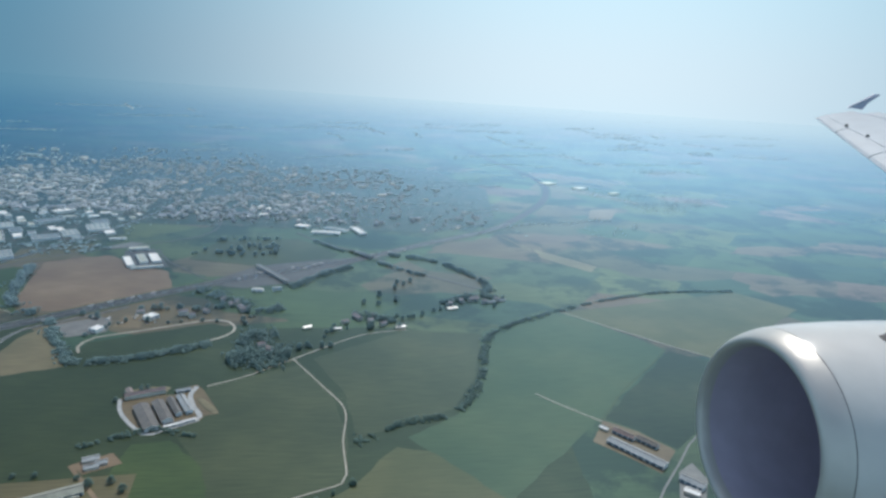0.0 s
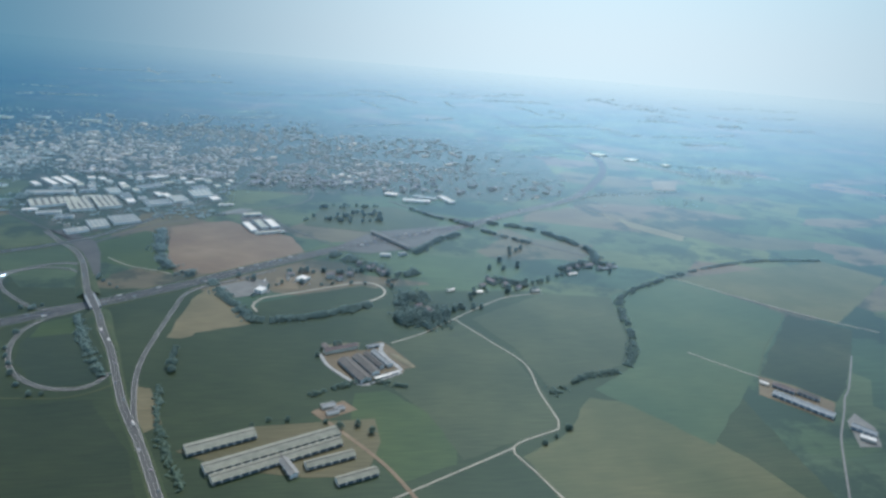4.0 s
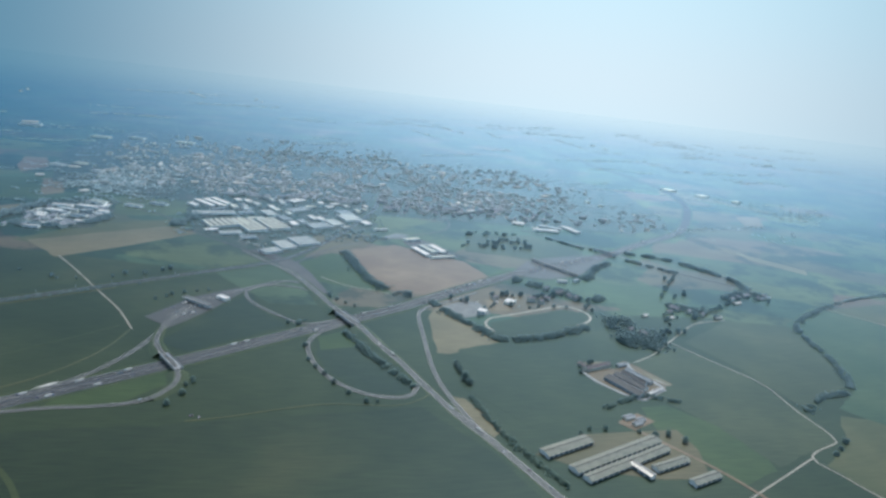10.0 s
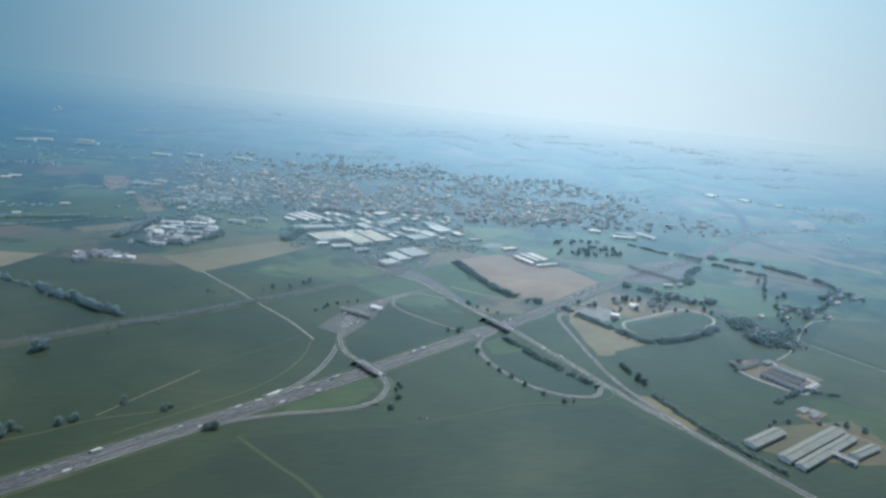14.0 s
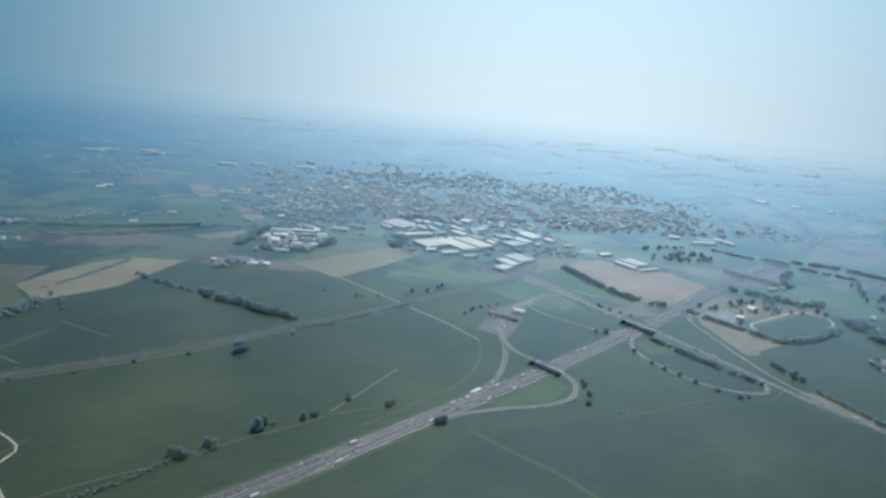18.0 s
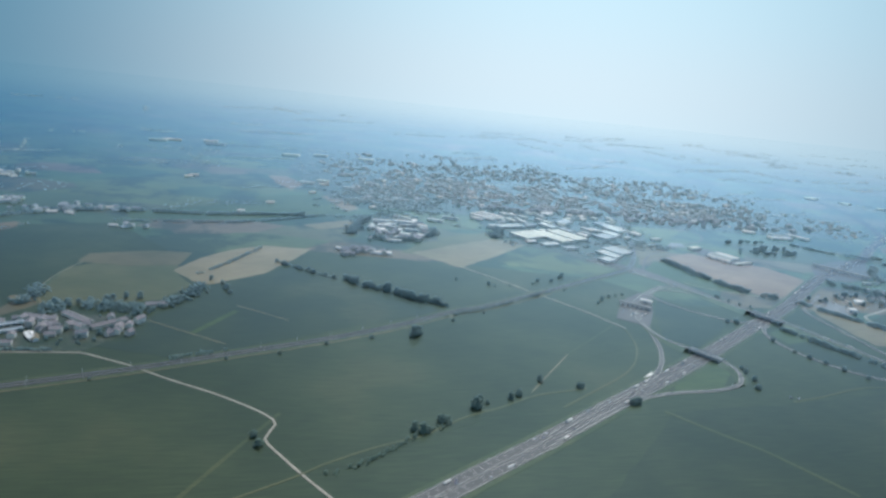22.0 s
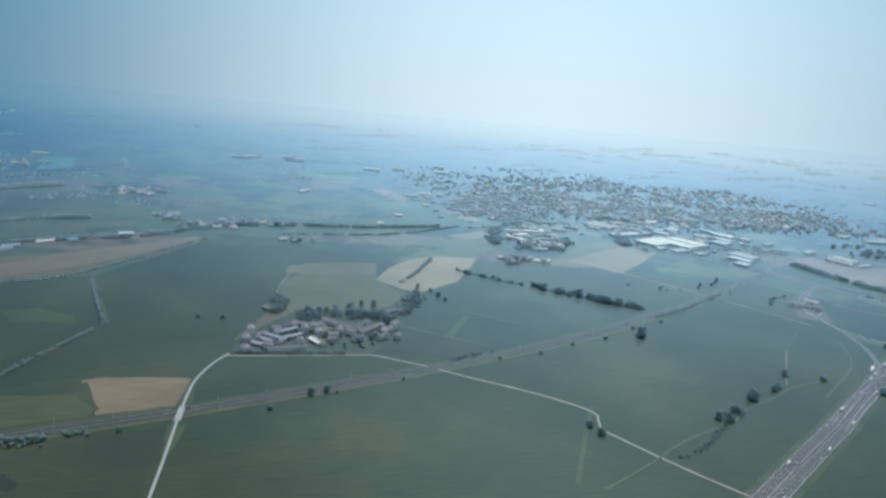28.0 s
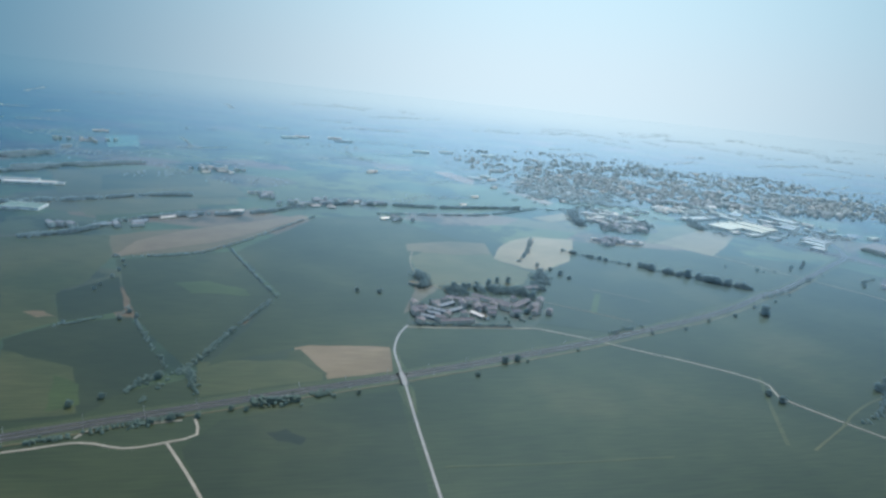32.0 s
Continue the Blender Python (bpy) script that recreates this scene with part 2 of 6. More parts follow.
FARMLAND = patchwork()
CROP_GREEN = crop("green_crop", (0.028, 0.041, 0.014), (0.043, 0.058, 0.022), 27, 0.22)
CROP_BRIGHT = crop("bright_crop", (0.039, 0.063, 0.020), (0.059, 0.085, 0.026), 40, 0.2)
CROP_DARK = crop("dark_crop", (0.024, 0.038, 0.020), (0.037, 0.052, 0.024), 10, 0.2)
CROP_TEAL = crop("dense_crop", (0.023, 0.035, 0.014), (0.036, 0.049, 0.020), 60, 0.2)
CROP_PALE = crop("thin_green_crop", (0.045, 0.058, 0.025), (0.064, 0.077, 0.034), 62, 0.2)
CROP_MEADOW = crop("lush_crop", (0.046, 0.078, 0.037), (0.065, 0.096, 0.044), 48, 0.16)
STUBBLE = crop("stubble", (0.125, 0.112, 0.06), (0.175, 0.15, 0.085), 20, 0.2, (0.21, 0.18, 0.11))
DRY_EARTH = crop("dry_earth", (0.13, 0.1, 0.058), (0.18, 0.14, 0.082), 15, 0.22, (0.21, 0.165, 0.105))
DRY_GRASS = crop("dry_grass", (0.082, 0.078, 0.036), (0.125, 0.108, 0.055), 30, 0.2)
DAMP = crop("damp_ground", (0.014, 0.023, 0.012), (0.021, 0.031, 0.016), 15, 0.22, (0.026, 0.036, 0.018))
SOIL = crop("bare_soil", (0.15, 0.105, 0.066), (0.2, 0.145, 0.092), 35, 0.2, (0.235, 0.178, 0.118))
HAY = crop("cut_hay", (0.165, 0.145, 0.085), (0.22, 0.188, 0.115), 50, 0.2, (0.25, 0.215, 0.14))
OLIVE = crop("ripe_grass", (0.068, 0.080, 0.032), (0.102, 0.104, 0.045), 30)
ROUGH_GRASS = crop("rough_grass", (0.044, 0.061, 0.022), (0.070, 0.081, 0.031), 30, 0.22)
THIN = crop("thin_yellowing_crop", (0.055, 0.064, 0.024), (0.090, 0.090, 0.035), 35, 0.25)
VERGE = surface("verge_grass", [(0.3, (0.04, 0.062, 0.022)), (0.7, (0.075, 0.088, 0.036))], 0.06, 0.9)
GARDENS = surface("garden_ground", [(0.25, (0.03, 0.05, 0.026)), (0.5, (0.05, 0.065, 0.038)), (0.75, (0.11, 0.1, 0.08))], 0.05, 0.9, 0.4, 0.3)
ASPHALT = surface("motorway_asphalt", [(0.3, (0.036, 0.038, 0.039)), (0.7, (0.052, 0.054, 0.055))], 0.03, 0.6, 2.0, 0.12, 0.1, tint=(0.09, 0.175, 0.25))
OLD_ASPHALT = surface("worn_asphalt", [(0.3, (0.058, 0.06, 0.06)), (0.7, (0.086, 0.087, 0.083))], 0.05, 0.7, 2.0, 0.15, 0.1, tint=(0.115, 0.215, 0.3))
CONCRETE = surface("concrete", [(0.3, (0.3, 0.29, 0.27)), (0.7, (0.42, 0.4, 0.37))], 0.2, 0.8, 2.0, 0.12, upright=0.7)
GRAVEL = surface("pale_gravel", [(0.3, (0.29, 0.265, 0.215)), (0.7, (0.4, 0.37, 0.31))], 0.1, 0.9, 3.0, 0.2)
BALLAST = surface("rail_ballast", [(0.3, (0.052, 0.053, 0.043)), (0.7, (0.078, 0.076, 0.06))], 0.08, 0.9, 3.0, 0.25)
PAINT = surface("road_paint", [(0.3, (0.62, 0.62, 0.6)), (0.7, (0.8, 0.8, 0.78))], 0.3, 0.6, 3.0, 0.12, 0)
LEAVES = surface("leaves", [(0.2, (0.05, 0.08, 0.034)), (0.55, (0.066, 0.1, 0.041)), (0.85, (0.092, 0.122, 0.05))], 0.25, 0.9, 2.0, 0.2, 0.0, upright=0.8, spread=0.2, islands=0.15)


def tip_normals_up(m, amount):
    """Tips a foliage material's shading normals upwards, to lighten crowns that the sun lights from behind."""
    n, l = m.node_tree.nodes, m.node_tree.links
    lift = n.new("ShaderNodeVectorMath")
    lift.inputs[1].default_value = (0, 0, amount)
    l.new(next(k for k in n if k.type == "NEW_GEOMETRY").outputs["Normal"], lift.inputs[0])
    even = n.new("ShaderNodeVectorMath")
    even.operation = "NORMALIZE"
    l.new(lift.outputs[0], even.inputs[0])
    l.new(even.outputs[0], next(k for k in n if k.type == "BSDF_PRINCIPLED").inputs["Normal"])


tip_normals_up(LEAVES, 1.3)
BARK = surface("bark", [(0.3, (0.07, 0.055, 0.04)), (0.7, (0.13, 0.105, 0.08))], 0.6, 0.9, 4.0, 0.3, upright=0.76)
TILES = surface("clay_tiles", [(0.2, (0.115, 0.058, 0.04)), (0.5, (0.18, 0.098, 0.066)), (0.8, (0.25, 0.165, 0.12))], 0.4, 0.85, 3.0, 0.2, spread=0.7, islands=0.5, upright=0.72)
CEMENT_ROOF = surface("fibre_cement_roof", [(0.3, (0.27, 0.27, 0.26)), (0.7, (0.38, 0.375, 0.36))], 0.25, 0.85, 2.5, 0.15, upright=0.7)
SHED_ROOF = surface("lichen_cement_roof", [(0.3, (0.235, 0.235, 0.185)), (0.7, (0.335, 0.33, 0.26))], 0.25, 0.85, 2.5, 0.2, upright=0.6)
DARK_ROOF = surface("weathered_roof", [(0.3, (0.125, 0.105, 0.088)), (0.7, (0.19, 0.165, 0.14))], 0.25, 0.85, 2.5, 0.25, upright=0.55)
WHITE_ROOF = surface("white_sheet_roof", [(0.3, (0.72, 0.73, 0.73)), (0.7, (0.84, 0.84, 0.83))], 0.1, 0.3, 2.0, 0.06, 0.1, spread=0.2, haze=False)
GREY_ROOF = surface("grey_sheet_roof", [(0.2, (0.16, 0.165, 0.165)), (0.5, (0.26, 0.26, 0.25)), (0.8, (0.44, 0.43, 0.4))], 0.1, 0.35, 2.0, 0.1, 0.1, spread=0.9, tint=(0.2, 0.3, 0.38))
CREAM_ROOF = surface("cream_sheet_roof", [(0.2, (0.42, 0.42, 0.36)), (0.8, (0.54, 0.53, 0.46))], 0.1, 0.6, 2.0, 0.08, 0.1, tint=(0.1, 0.2, 0.28))
GREEN_ROOF = surface("pale_green_sheet_roof", [(0.2, (0.2, 0.29, 0.23)), (0.8, (0.28, 0.37, 0.3))], 0.1, 0.6, 2.0, 0.08, 0.1, tint=(0.12, 0.25, 0.28))
SKYLIGHT = surface("skylight_sheet", [(0.3, (0.16, 0.2, 0.2)), (0.7, (0.24, 0.28, 0.27))], 0.3, 0.3, 2.0, 0.1, 0.0)
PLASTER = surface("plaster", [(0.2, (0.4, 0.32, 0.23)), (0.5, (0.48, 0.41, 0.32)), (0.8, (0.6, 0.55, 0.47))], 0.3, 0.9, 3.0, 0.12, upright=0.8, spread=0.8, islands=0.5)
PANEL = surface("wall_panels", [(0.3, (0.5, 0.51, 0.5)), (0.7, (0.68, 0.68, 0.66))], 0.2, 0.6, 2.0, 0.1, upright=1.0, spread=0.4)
GUTTER = surface("dark_gutter", [(0.3, (0.08, 0.085, 0.085)), (0.7, (0.13, 0.135, 0.13))], 0.4, 0.7, 2.0, 0.1, 0.0, tint=(0.11, 0.18, 0.24))
GLAZING_AND_SHADE = surface("glazing_and_bay_shade", [(0.3, (0.03, 0.04, 0.05)), (0.7, (0.06, 0.07, 0.08))], 0.5, 0.15, 2.0, 0.1, 0, upright=1.0)
STEEL = surface("galvanised_steel", [(0.3, (0.4, 0.41, 0.42)), (0.7, (0.55, 0.56, 0.56))], 0.5, 0.45, 3.0, 0.1, 0.1, upright=0.5, metal=0.6)
RUST = surface("rusty_steel", [(0.3, (0.14, 0.09, 0.065)), (0.7, (0.22, 0.15, 0.11))], 0.5, 0.6, 3.0, 0.2, upright=1.0, metal=0.4)
YARD = surface("yard_gravel", [(0.3, (0.15, 0.148, 0.14)), (0.7, (0.21, 0.205, 0.19))], 0.12, 0.9, 2.0, 0.2)
WATER = surface("pond_water", [(0.3, (0.1, 0.19, 0.16)), (0.7, (0.13, 0.23, 0.19))], 0.02, 0.3, 0.3, 0.05, 0.05, tint=(0.12, 0.22, 0.24))
TRUCK_WHITE = surface("white_tarpaulin", [(0.3, (0.78, 0.78, 0.77)), (0.7, (0.86, 0.86, 0.85))], 0.5, 0.45, 3.0, 0.04, 0.05, haze=False)
CAR_PAINT = surface("car_paint", [(0.05, (0.02, 0.022, 0.03)), (0.3, (0.35, 0.36, 0.38)), (0.5, (0.8, 0.8, 0.8)), (0.7, (0.25, 0.03, 0.03)), (0.95, (0.05, 0.09, 0.2))], 0.01, 0.3, 3.0, 0.03, 0, upright=1.0, spread=1.0)
RUBBER = surface("tyre_rubber", [(0.3, (0.02, 0.02, 0.02)), (0.7, (0.035, 0.035, 0.035))], 0.5, 0.8, 4.0, 0.1, 0.1, upright=1.0)


# ---- mesh helpers ----
def mesh_of(name, verts, faces, material, smooth=False):
    me = bpy.data.meshes.new(name)
    me.from_pydata(verts, [], faces)
    if smooth:
        me.shade_smooth()
    me.materials.append(material)
    me.update()
    return me


def part_of(name, me, parent, m=None, label=""):
    ob = new(name, me)
    ob.parent = parent
    if m is not None:
        ob.matrix_basis = m
    return tagged(ob, label) if label else ob


class Shape:
    """Collects boxes, prisms and clumps into one mesh."""

    def __init__(self):
        self.v, self.f = [], []

    def add(self, verts, faces):
        k = len(self.v)
        self.v += [tuple(p) for p in verts]
        self.f += [tuple(i + k for i in f) for f in faces]
        return self

    def box(self, x0, y0, z0, x1, y1, z1, m=None):
        p = [Vector(q) for q in ((x0, y0, z0), (x1, y0, z0), (x1, y1, z0), (x0, y1, z0), (x0, y0, z1), (x1, y0, z1), (x1, y1, z1), (x0, y1, z1))]
        if m is not None:
            p = [m @ q for q in p]
        return self.add(p, [(3, 2, 1, 0), (4, 5, 6, 7), (0, 1, 5, 4), (1, 2, 6, 5), (2, 3, 7, 6), (3, 0, 4, 7)])

    def prism(self, outline, z0, z1):
        n = len(outline)
        v = [(x, y, z0) for x, y in outline] + [(x, y, z1) for x, y in outline]
        return self.add(v, [tuple(range(n - 1, -1, -1)), tuple(range(n, 2 * n))] + [(i, (i + 1) % n, n + (i + 1) % n, n + i) for i in range(n)])

    def tube(self, a, b, r0, r1, sides=6):
        a, b = Vector(a), Vector(b)
        turn = (b - a).to_track_quat("Z", "Y").to_matrix()
        v = []
        for p, r in ((a, r0), (b, r1)):
            v += [p + turn @ Vector((r * math.cos(6.2832 * k / sides), r * math.sin(6.2832 * k / sides), 0)) for k in range(sides)]
        return self.add(v, [(i, (i + 1) % sides, sides + (i + 1) % sides, sides + i) for i in range(sides)] + [tuple(range(sides - 1, -1, -1)), tuple(range(sides, 2 * sides))])

    def clump(self, x, y, z, r, rng, flat=0.8):
        q = Euler((rng.random() * 6, rng.random() * 6, rng.random() * 6)).to_matrix()
        v = []
        for p in ICO:
            w = q @ p
            s = r * (0.7 + 0.6 * rng.random())
            v.append((x + w.x * s, y + w.y * s, z + w.z * s * flat))
        return self.add(v, ICO_FACES)

    def mesh(self, name, material, smooth=False):
        return mesh_of(name, self.v, self.f, material, smooth)


_b = bmesh.new()
bmesh.ops.create_icosphere(_b, subdivisions=1, radius=1)
ICO = [v.co.copy() for v in _b.verts]
_b.verts.index_update()
ICO_FACES = [tuple(v.index for v in f.verts) for f in _b.faces]
_b.free()


def glide(points, step=9.0):
    """A smooth line through points (x, y) or (x, y, z), in steps of about that length."""
    p = [Vector((q[0], q[1], q[2] if len(q) > 2 else 0.0)) for q in points]
    p = [2 * p[0] - p[1]] + p + [2 * p[-1] - p[-2]]
    out = []
    for a, b, c, d in zip(p, p[1:], p[2:], p[3:]):
        n = max(1, int((c - b).length / step))
        for k in range(n):
            t = k / n
            out.append(0.5 * ((2 * b) + (c - a) * t + (2 * a - 5 * b + 4 * c - d) * t * t + (3 * b - a - 3 * c + d) * t ** 3))
    out.append(p[-2])
    return out


def sides_of(line):
    """The unit vectors to the left of a line, point by point."""
    out = []
    for k in range(len(line)):
        d = line[min(k + 1, len(line) - 1)] - line[max(k - 1, 0)]
        d.z = 0
        d.normalize()
        out.append(Vector((-d.y, d.x, 0)))
    return out


def ribbon(shape, line, left, right, z, thick=0.5, spread=0.0):
    """A strip along a line from left to right of it, its top at z over the line, with sloping sides."""
    s = sides_of(line)
    rows = []
    for p, n in zip(line, s):
        a, b, up = p + n * left, p + n * right, Vector((0, 0, z))
        drop = Vector((0, 0, z - thick if spread == 0 else -p.z - 0.1))
        k = spread * (p.z + z)
        rows.append((a + n * k + drop, a + up, b + up, b - n * k + drop))
    v = [q for r in rows for q in r]
    f = []
    for k in range(len(rows) - 1):
        i = 4 * k
        f += [(i + 1, i, i + 4, i + 5), (i + 2, i + 1, i + 5, i + 6), (i + 3, i + 2, i + 6, i + 7)]
    return shape.add(v, f)


def dashes(shape, line, offset, width, z, dash, gap):
    """Painted dashes (gap 0: an unbroken line) beside a line."""
    if gap == 0:
        return ribbon(shape, line, offset + width / 2, offset - width / 2, z, 0.02)
    s, travelled = sides_of(line), 0.0
    for k in range(len(line) - 1):
        a, b = line[k] + s[k] * offset, line[k + 1] + s[k + 1] * offset
        d = (b - a)
        length = d.length
        d.normalize()
        n = Vector((-d.y, d.x, 0)) * width / 2
        at = -(travelled % (dash + gap))
        while at < length:
            p, q = max(at, 0), min(at + dash, length)
            if q > p + 0.2:
                c, e, up = a + d * p, a + d * q, Vector((0, 0, z))
                shape.add([c + n + up, c - n + up, e - n + up, e + n + up], [(3, 0, 1, 2)])
            at += dash + gap
        travelled += length
    return shape


def structure(name, me, label):
    return tagged(new(name, me), label, kind="structure")


def humped(points, at, height, reach):
    """Points of a road that climbs to height where it crosses something at that place."""
    out = []
    for x, y in points:
        d = math.hypot(x - at[0], y - at[1]) / reach
        out.append((x, y, height * max(0.0, 1 - d * d) ** 1.5 if d < 1 else 0.0))
    return out


# ---- ground ----
g = Shape()
cells = [-6500, -3200, -1800, -900, 0, 900, 1800, 3200, 6500]
for i in range(8):
    for j in range(8):
        x0, x1, y0, y1 = cells[i], cells[i + 1], cells[j], cells[j + 1]
        g.add([(x0, y0, 0), (x1, y0, 0), (x1, y1, 0), (x0, y1, 0)], [(0, 1, 2, 3)])
bm = bmesh.new()
bm.from_mesh(g.mesh("ground_sheet", FARMLAND))
bmesh.ops.remove_doubles(bm, verts=bm.verts, dist=0.01)
ground_mesh = bpy.data.meshes.new("ground")
bm.to_mesh(ground_mesh)
bm.free()
ground_mesh.materials.append(FARMLAND)
structure("ground", ground_mesh, "flat farmland in a patchwork of green crops and stubble")

FIELD_LEVEL = [0.012]


def field(label, material, *outline):
    """A field: a thin layer of crop with its own outline on the ground."""
    FIELD_LEVEL[0] += 0.002
    centre = Vector((sum(p[0] for p in outline) / len(outline), sum(p[1] for p in outline) / len(outline), 0))
    rng = random.Random(len(outline) * 31 + int(centre.x))
    edge = []
    for (x0, y0), (x1, y1) in zip(outline, outline[1:] + outline[:1]):
        n = max(2, int(math.hypot(x1 - x0, y1 - y0) / 9))
        for k in range(n):
            w = 0.0 if k == 0 else 1.1
            edge.append((x0 + (x1 - x0) * k / n + rng.uniform(-w, w), y0 + (y1 - y0) * k / n + rng.uniform(-w, w)))
    area = sum(a[0] * b[1] - b[0] * a[1] for a, b in zip(edge, edge[1:] + edge[:1]))
    if area < 0:
        edge.reverse()
    return structure("field", Shape().prism(edge, -0.1, FIELD_LEVEL[0]).mesh("field", material), label)


field("broad green farmland between the roads", CROP_GREEN, (-1310, 40), (-1180, 0), (-1000, 25), (-820, -20), (-600, 10), (-420, -30), (-240, 5), (-60, -25), (120, 30), (165, 480), (60, 560), (-90, 560), (-200, 500), (-270, 560), (-420, 560), (-480, 640), (-640, 680), (-860, 720), (-1000, 560), (-1080, 440), (-1200, 360), (-1290, 320))
field("harvested field of bare reddish-brown soil", SOIL, (-336, 748), (-279, 780), (-196, 721), (-173, 654), (-256, 598), (-291, 602), (-313, 626))
field("bright green meadow beside the slip road", CROP_BRIGHT, (-407, 673), (-360, 731), (-341, 728), (-317, 635), (-298, 595), (-344, 613), (-384, 634))
field("field of pale yellow stubble by the motorway", STUBBLE, (-258, 566), (-243, 538), (-213, 483), (-264, 460), (-275, 462), (-271, 536))
field("oval green paddock inside a gravel track", CROP_GREEN, (-212, 530), (-164, 553), (-120, 571), (-97, 559), (-99, 539), (-122, 521), (-165, 505), (-213, 496))
field("dry yellow-green grassland before the works", OLIVE, (-705, 722), (-655, 790), (-600, 830), (-560, 845), (-567, 813), (-620, 760), (-650, 700))
field("pale stubble field before the works", STUBBLE, (-690, 722), (-567, 808), (-516, 792), (-587, 718), (-642, 668))
field("cut hay field of pale straw", HAY, (-942, 624), (-924, 666), (-899, 699), (-863, 725), (-810, 719), (-828, 675), (-855, 623), (-902, 584), (-919, 592))
field("ripening field of olive brown grass", OLIVE, (-1026, 526), (-1036, 560), (-1035, 596), (-1032, 668), (-976, 687), (-935, 686), (-942, 624), (-916, 579), (-937, 541), (-984, 526), (-1016, 514))
field("small field of bare dry earth by the railway", DRY_EARTH, (-1150, 403), (-1117, 402), (-1085, 399), (-1086, 363), (-1105, 359), (-1129, 354), (-1132, 365), (-1147, 383))
field("long strip of dry grass and stubble", DRY_GRASS, (-1400, 600), (-1301, 679), (-1231, 705), (-1129, 781), (-1211, 640), (-1229, 617), (-1305, 588))
field("light green meadow below a line of trees", CROP_BRIGHT, (-1046, 860), (-935, 937), (-801, 966), (-788, 909), (-915, 843), (-1032, 823))
field("narrow strip of dry yellow grass beside the road", STUBBLE, (-277, 391), (-267, 387), (-250, 346), (-259, 336), (-268, 353))
field("field of yellowing grass beside a gravel lane", OLIVE, (4, 324), (35, 364), (72, 352), (112, 291), (150, 180), (60, 160), (-22, 260), (-33, 301))
field("bright green hay meadow behind the sheds", CROP_BRIGHT, (-132, 376), (-110, 379), (-86, 352), (-72, 316), (-75, 296), (-110, 282), (-136, 336))
field("large blue-green maize field", CROP_MEADOW, (130, 548), (211, 607), (242, 590), (300, 507), (189, 394), (97, 305), (43, 375), (82, 402), (109, 453))
field("dry brownish field beyond the maize", OLIVE, (229, 601), (473, 667), (516, 610), (339, 483), (310, 514))
field("strip of pale stubble far along the motorway", STUBBLE, (271, 842), (335, 764), (317, 740), (267, 800))
field("green field cut by a diagonal ditch", CROP_GREEN, (-1303, 580), (-1211, 617), (-1164, 493), (-1211, 368), (-1258, 449))
field("dense dark field beside the ditch", CROP_TEAL, (-1324, 410), (-1301, 437), (-1260, 449), (-1223, 369), (-1253, 318), (-1290, 312))
field("rough grass field north of the railway", CROP_GREEN, (-1205, 368), (-1145, 396), (-1128, 360), (-1200, 340))
field("dry grass field far from the railway", OLIVE, (-1483, 970), (-1358, 1039), (-1303, 1007), (-1286, 893), (-1430, 835))
field("dark field above the sandy track", CROP_TEAL, (-1321, 492), (-1289, 534), (-1267, 460), (-1302, 439))
field("dark field right of the ditch", CROP_DARK, (-1206, 375), (-1167, 482), (-1149, 404), (-1154, 380))
field("olive rough grass beside the railway", ROUGH_GRASS, (-1207, 377), (-1180, 380), (-1147, 379), (-1131, 362), (-1132, 352), (-1165, 345), (-1199, 335))
field("light green grass beside the railway", ROUGH_GRASS, (-1319, 395), (-1273, 372), (-1256, 320), (-1292, 314))
field("rough green pasture by the sandy patch", ROUGH_GRASS, (-1366, 514), (-1353, 543), (-1307, 570), (-1321, 492), (-1303, 439), (-1326, 411))
field("yellowing patch of thin crop", THIN, (-731, 480), (-700, 488), (-661, 478), (-640, 448), (-668, 433), (-712, 438), (-726, 455))
field("yellow-green strip of unmown grass", CROP_BRIGHT, (-491, 349), (-433, 357), (-403, 352), (-453, 334))
field("bright grass inside the slip road", CROP_BRIGHT, (-512, 425), (-482, 440), (-470, 408), (-500, 378), (-545, 372))
field("bare sandy patch at a field corner", DRY_EARTH, (-1330, 456), (-1318, 458), (-1308, 449), (-1318, 446))
field("green field below the bypass", CROP_BRIGHT, (-1394, 789), (-1267, 840), (-1237, 823), (-1346, 704))
field("dark green field inside the slip-road loop", CROP_DARK, (-372, 492), (-352, 496), (-318, 442), (-302, 412), (-308, 394), (-338, 392), (-366, 424), (-375, 455))
field("yellow-green grass inside the loop", CROP_BRIGHT, (-374, 488), (-354, 500), (-338, 470), (-372, 462))
field("dark green field beside the toll road", CROP_DARK, (-468, 538), (-438, 585), (-428, 545), (-400, 510), (-470, 455), (-496, 470))
field("broad green field south of the motorway", CROP_TEAL, (-560, 345), (-480, 352), (-300, 375), (-262, 320), (-240, 262), (-330, 150), (-560, 150), (-660, 250))
field("broad green field south of the railway", CROP_GREEN, (-1075, 345), (-930, 395), (-835, 345), (-840, 320), (-880, 240), (-960, 150), (-1076, 150))
field("green field west of the lane", CROP_TEAL, (-1088, 340), (-1185, 310), (-1200, 285), (-1182, 240), (-1140, 150), (-1086, 150))
field("green field between railway and motorway", CROP_GREEN, (-905, 385), (-735, 480), (-640, 530), (-530, 500), (-530, 455), (-600, 425), (-672, 355), (-800, 285), (-822, 325))
field("blue-green field below the village", CROP_DARK, (-905, 575), (-830, 645), (-720, 575), (-690, 530), (-900, 425), (-960, 445), (-930, 510))
field("green field beside the farm lane", CROP_PALE, (-100, 450), (-35, 485), (-8, 440), (3, 375), (0, 330), (-70, 300), (-85, 350), (-108, 385))
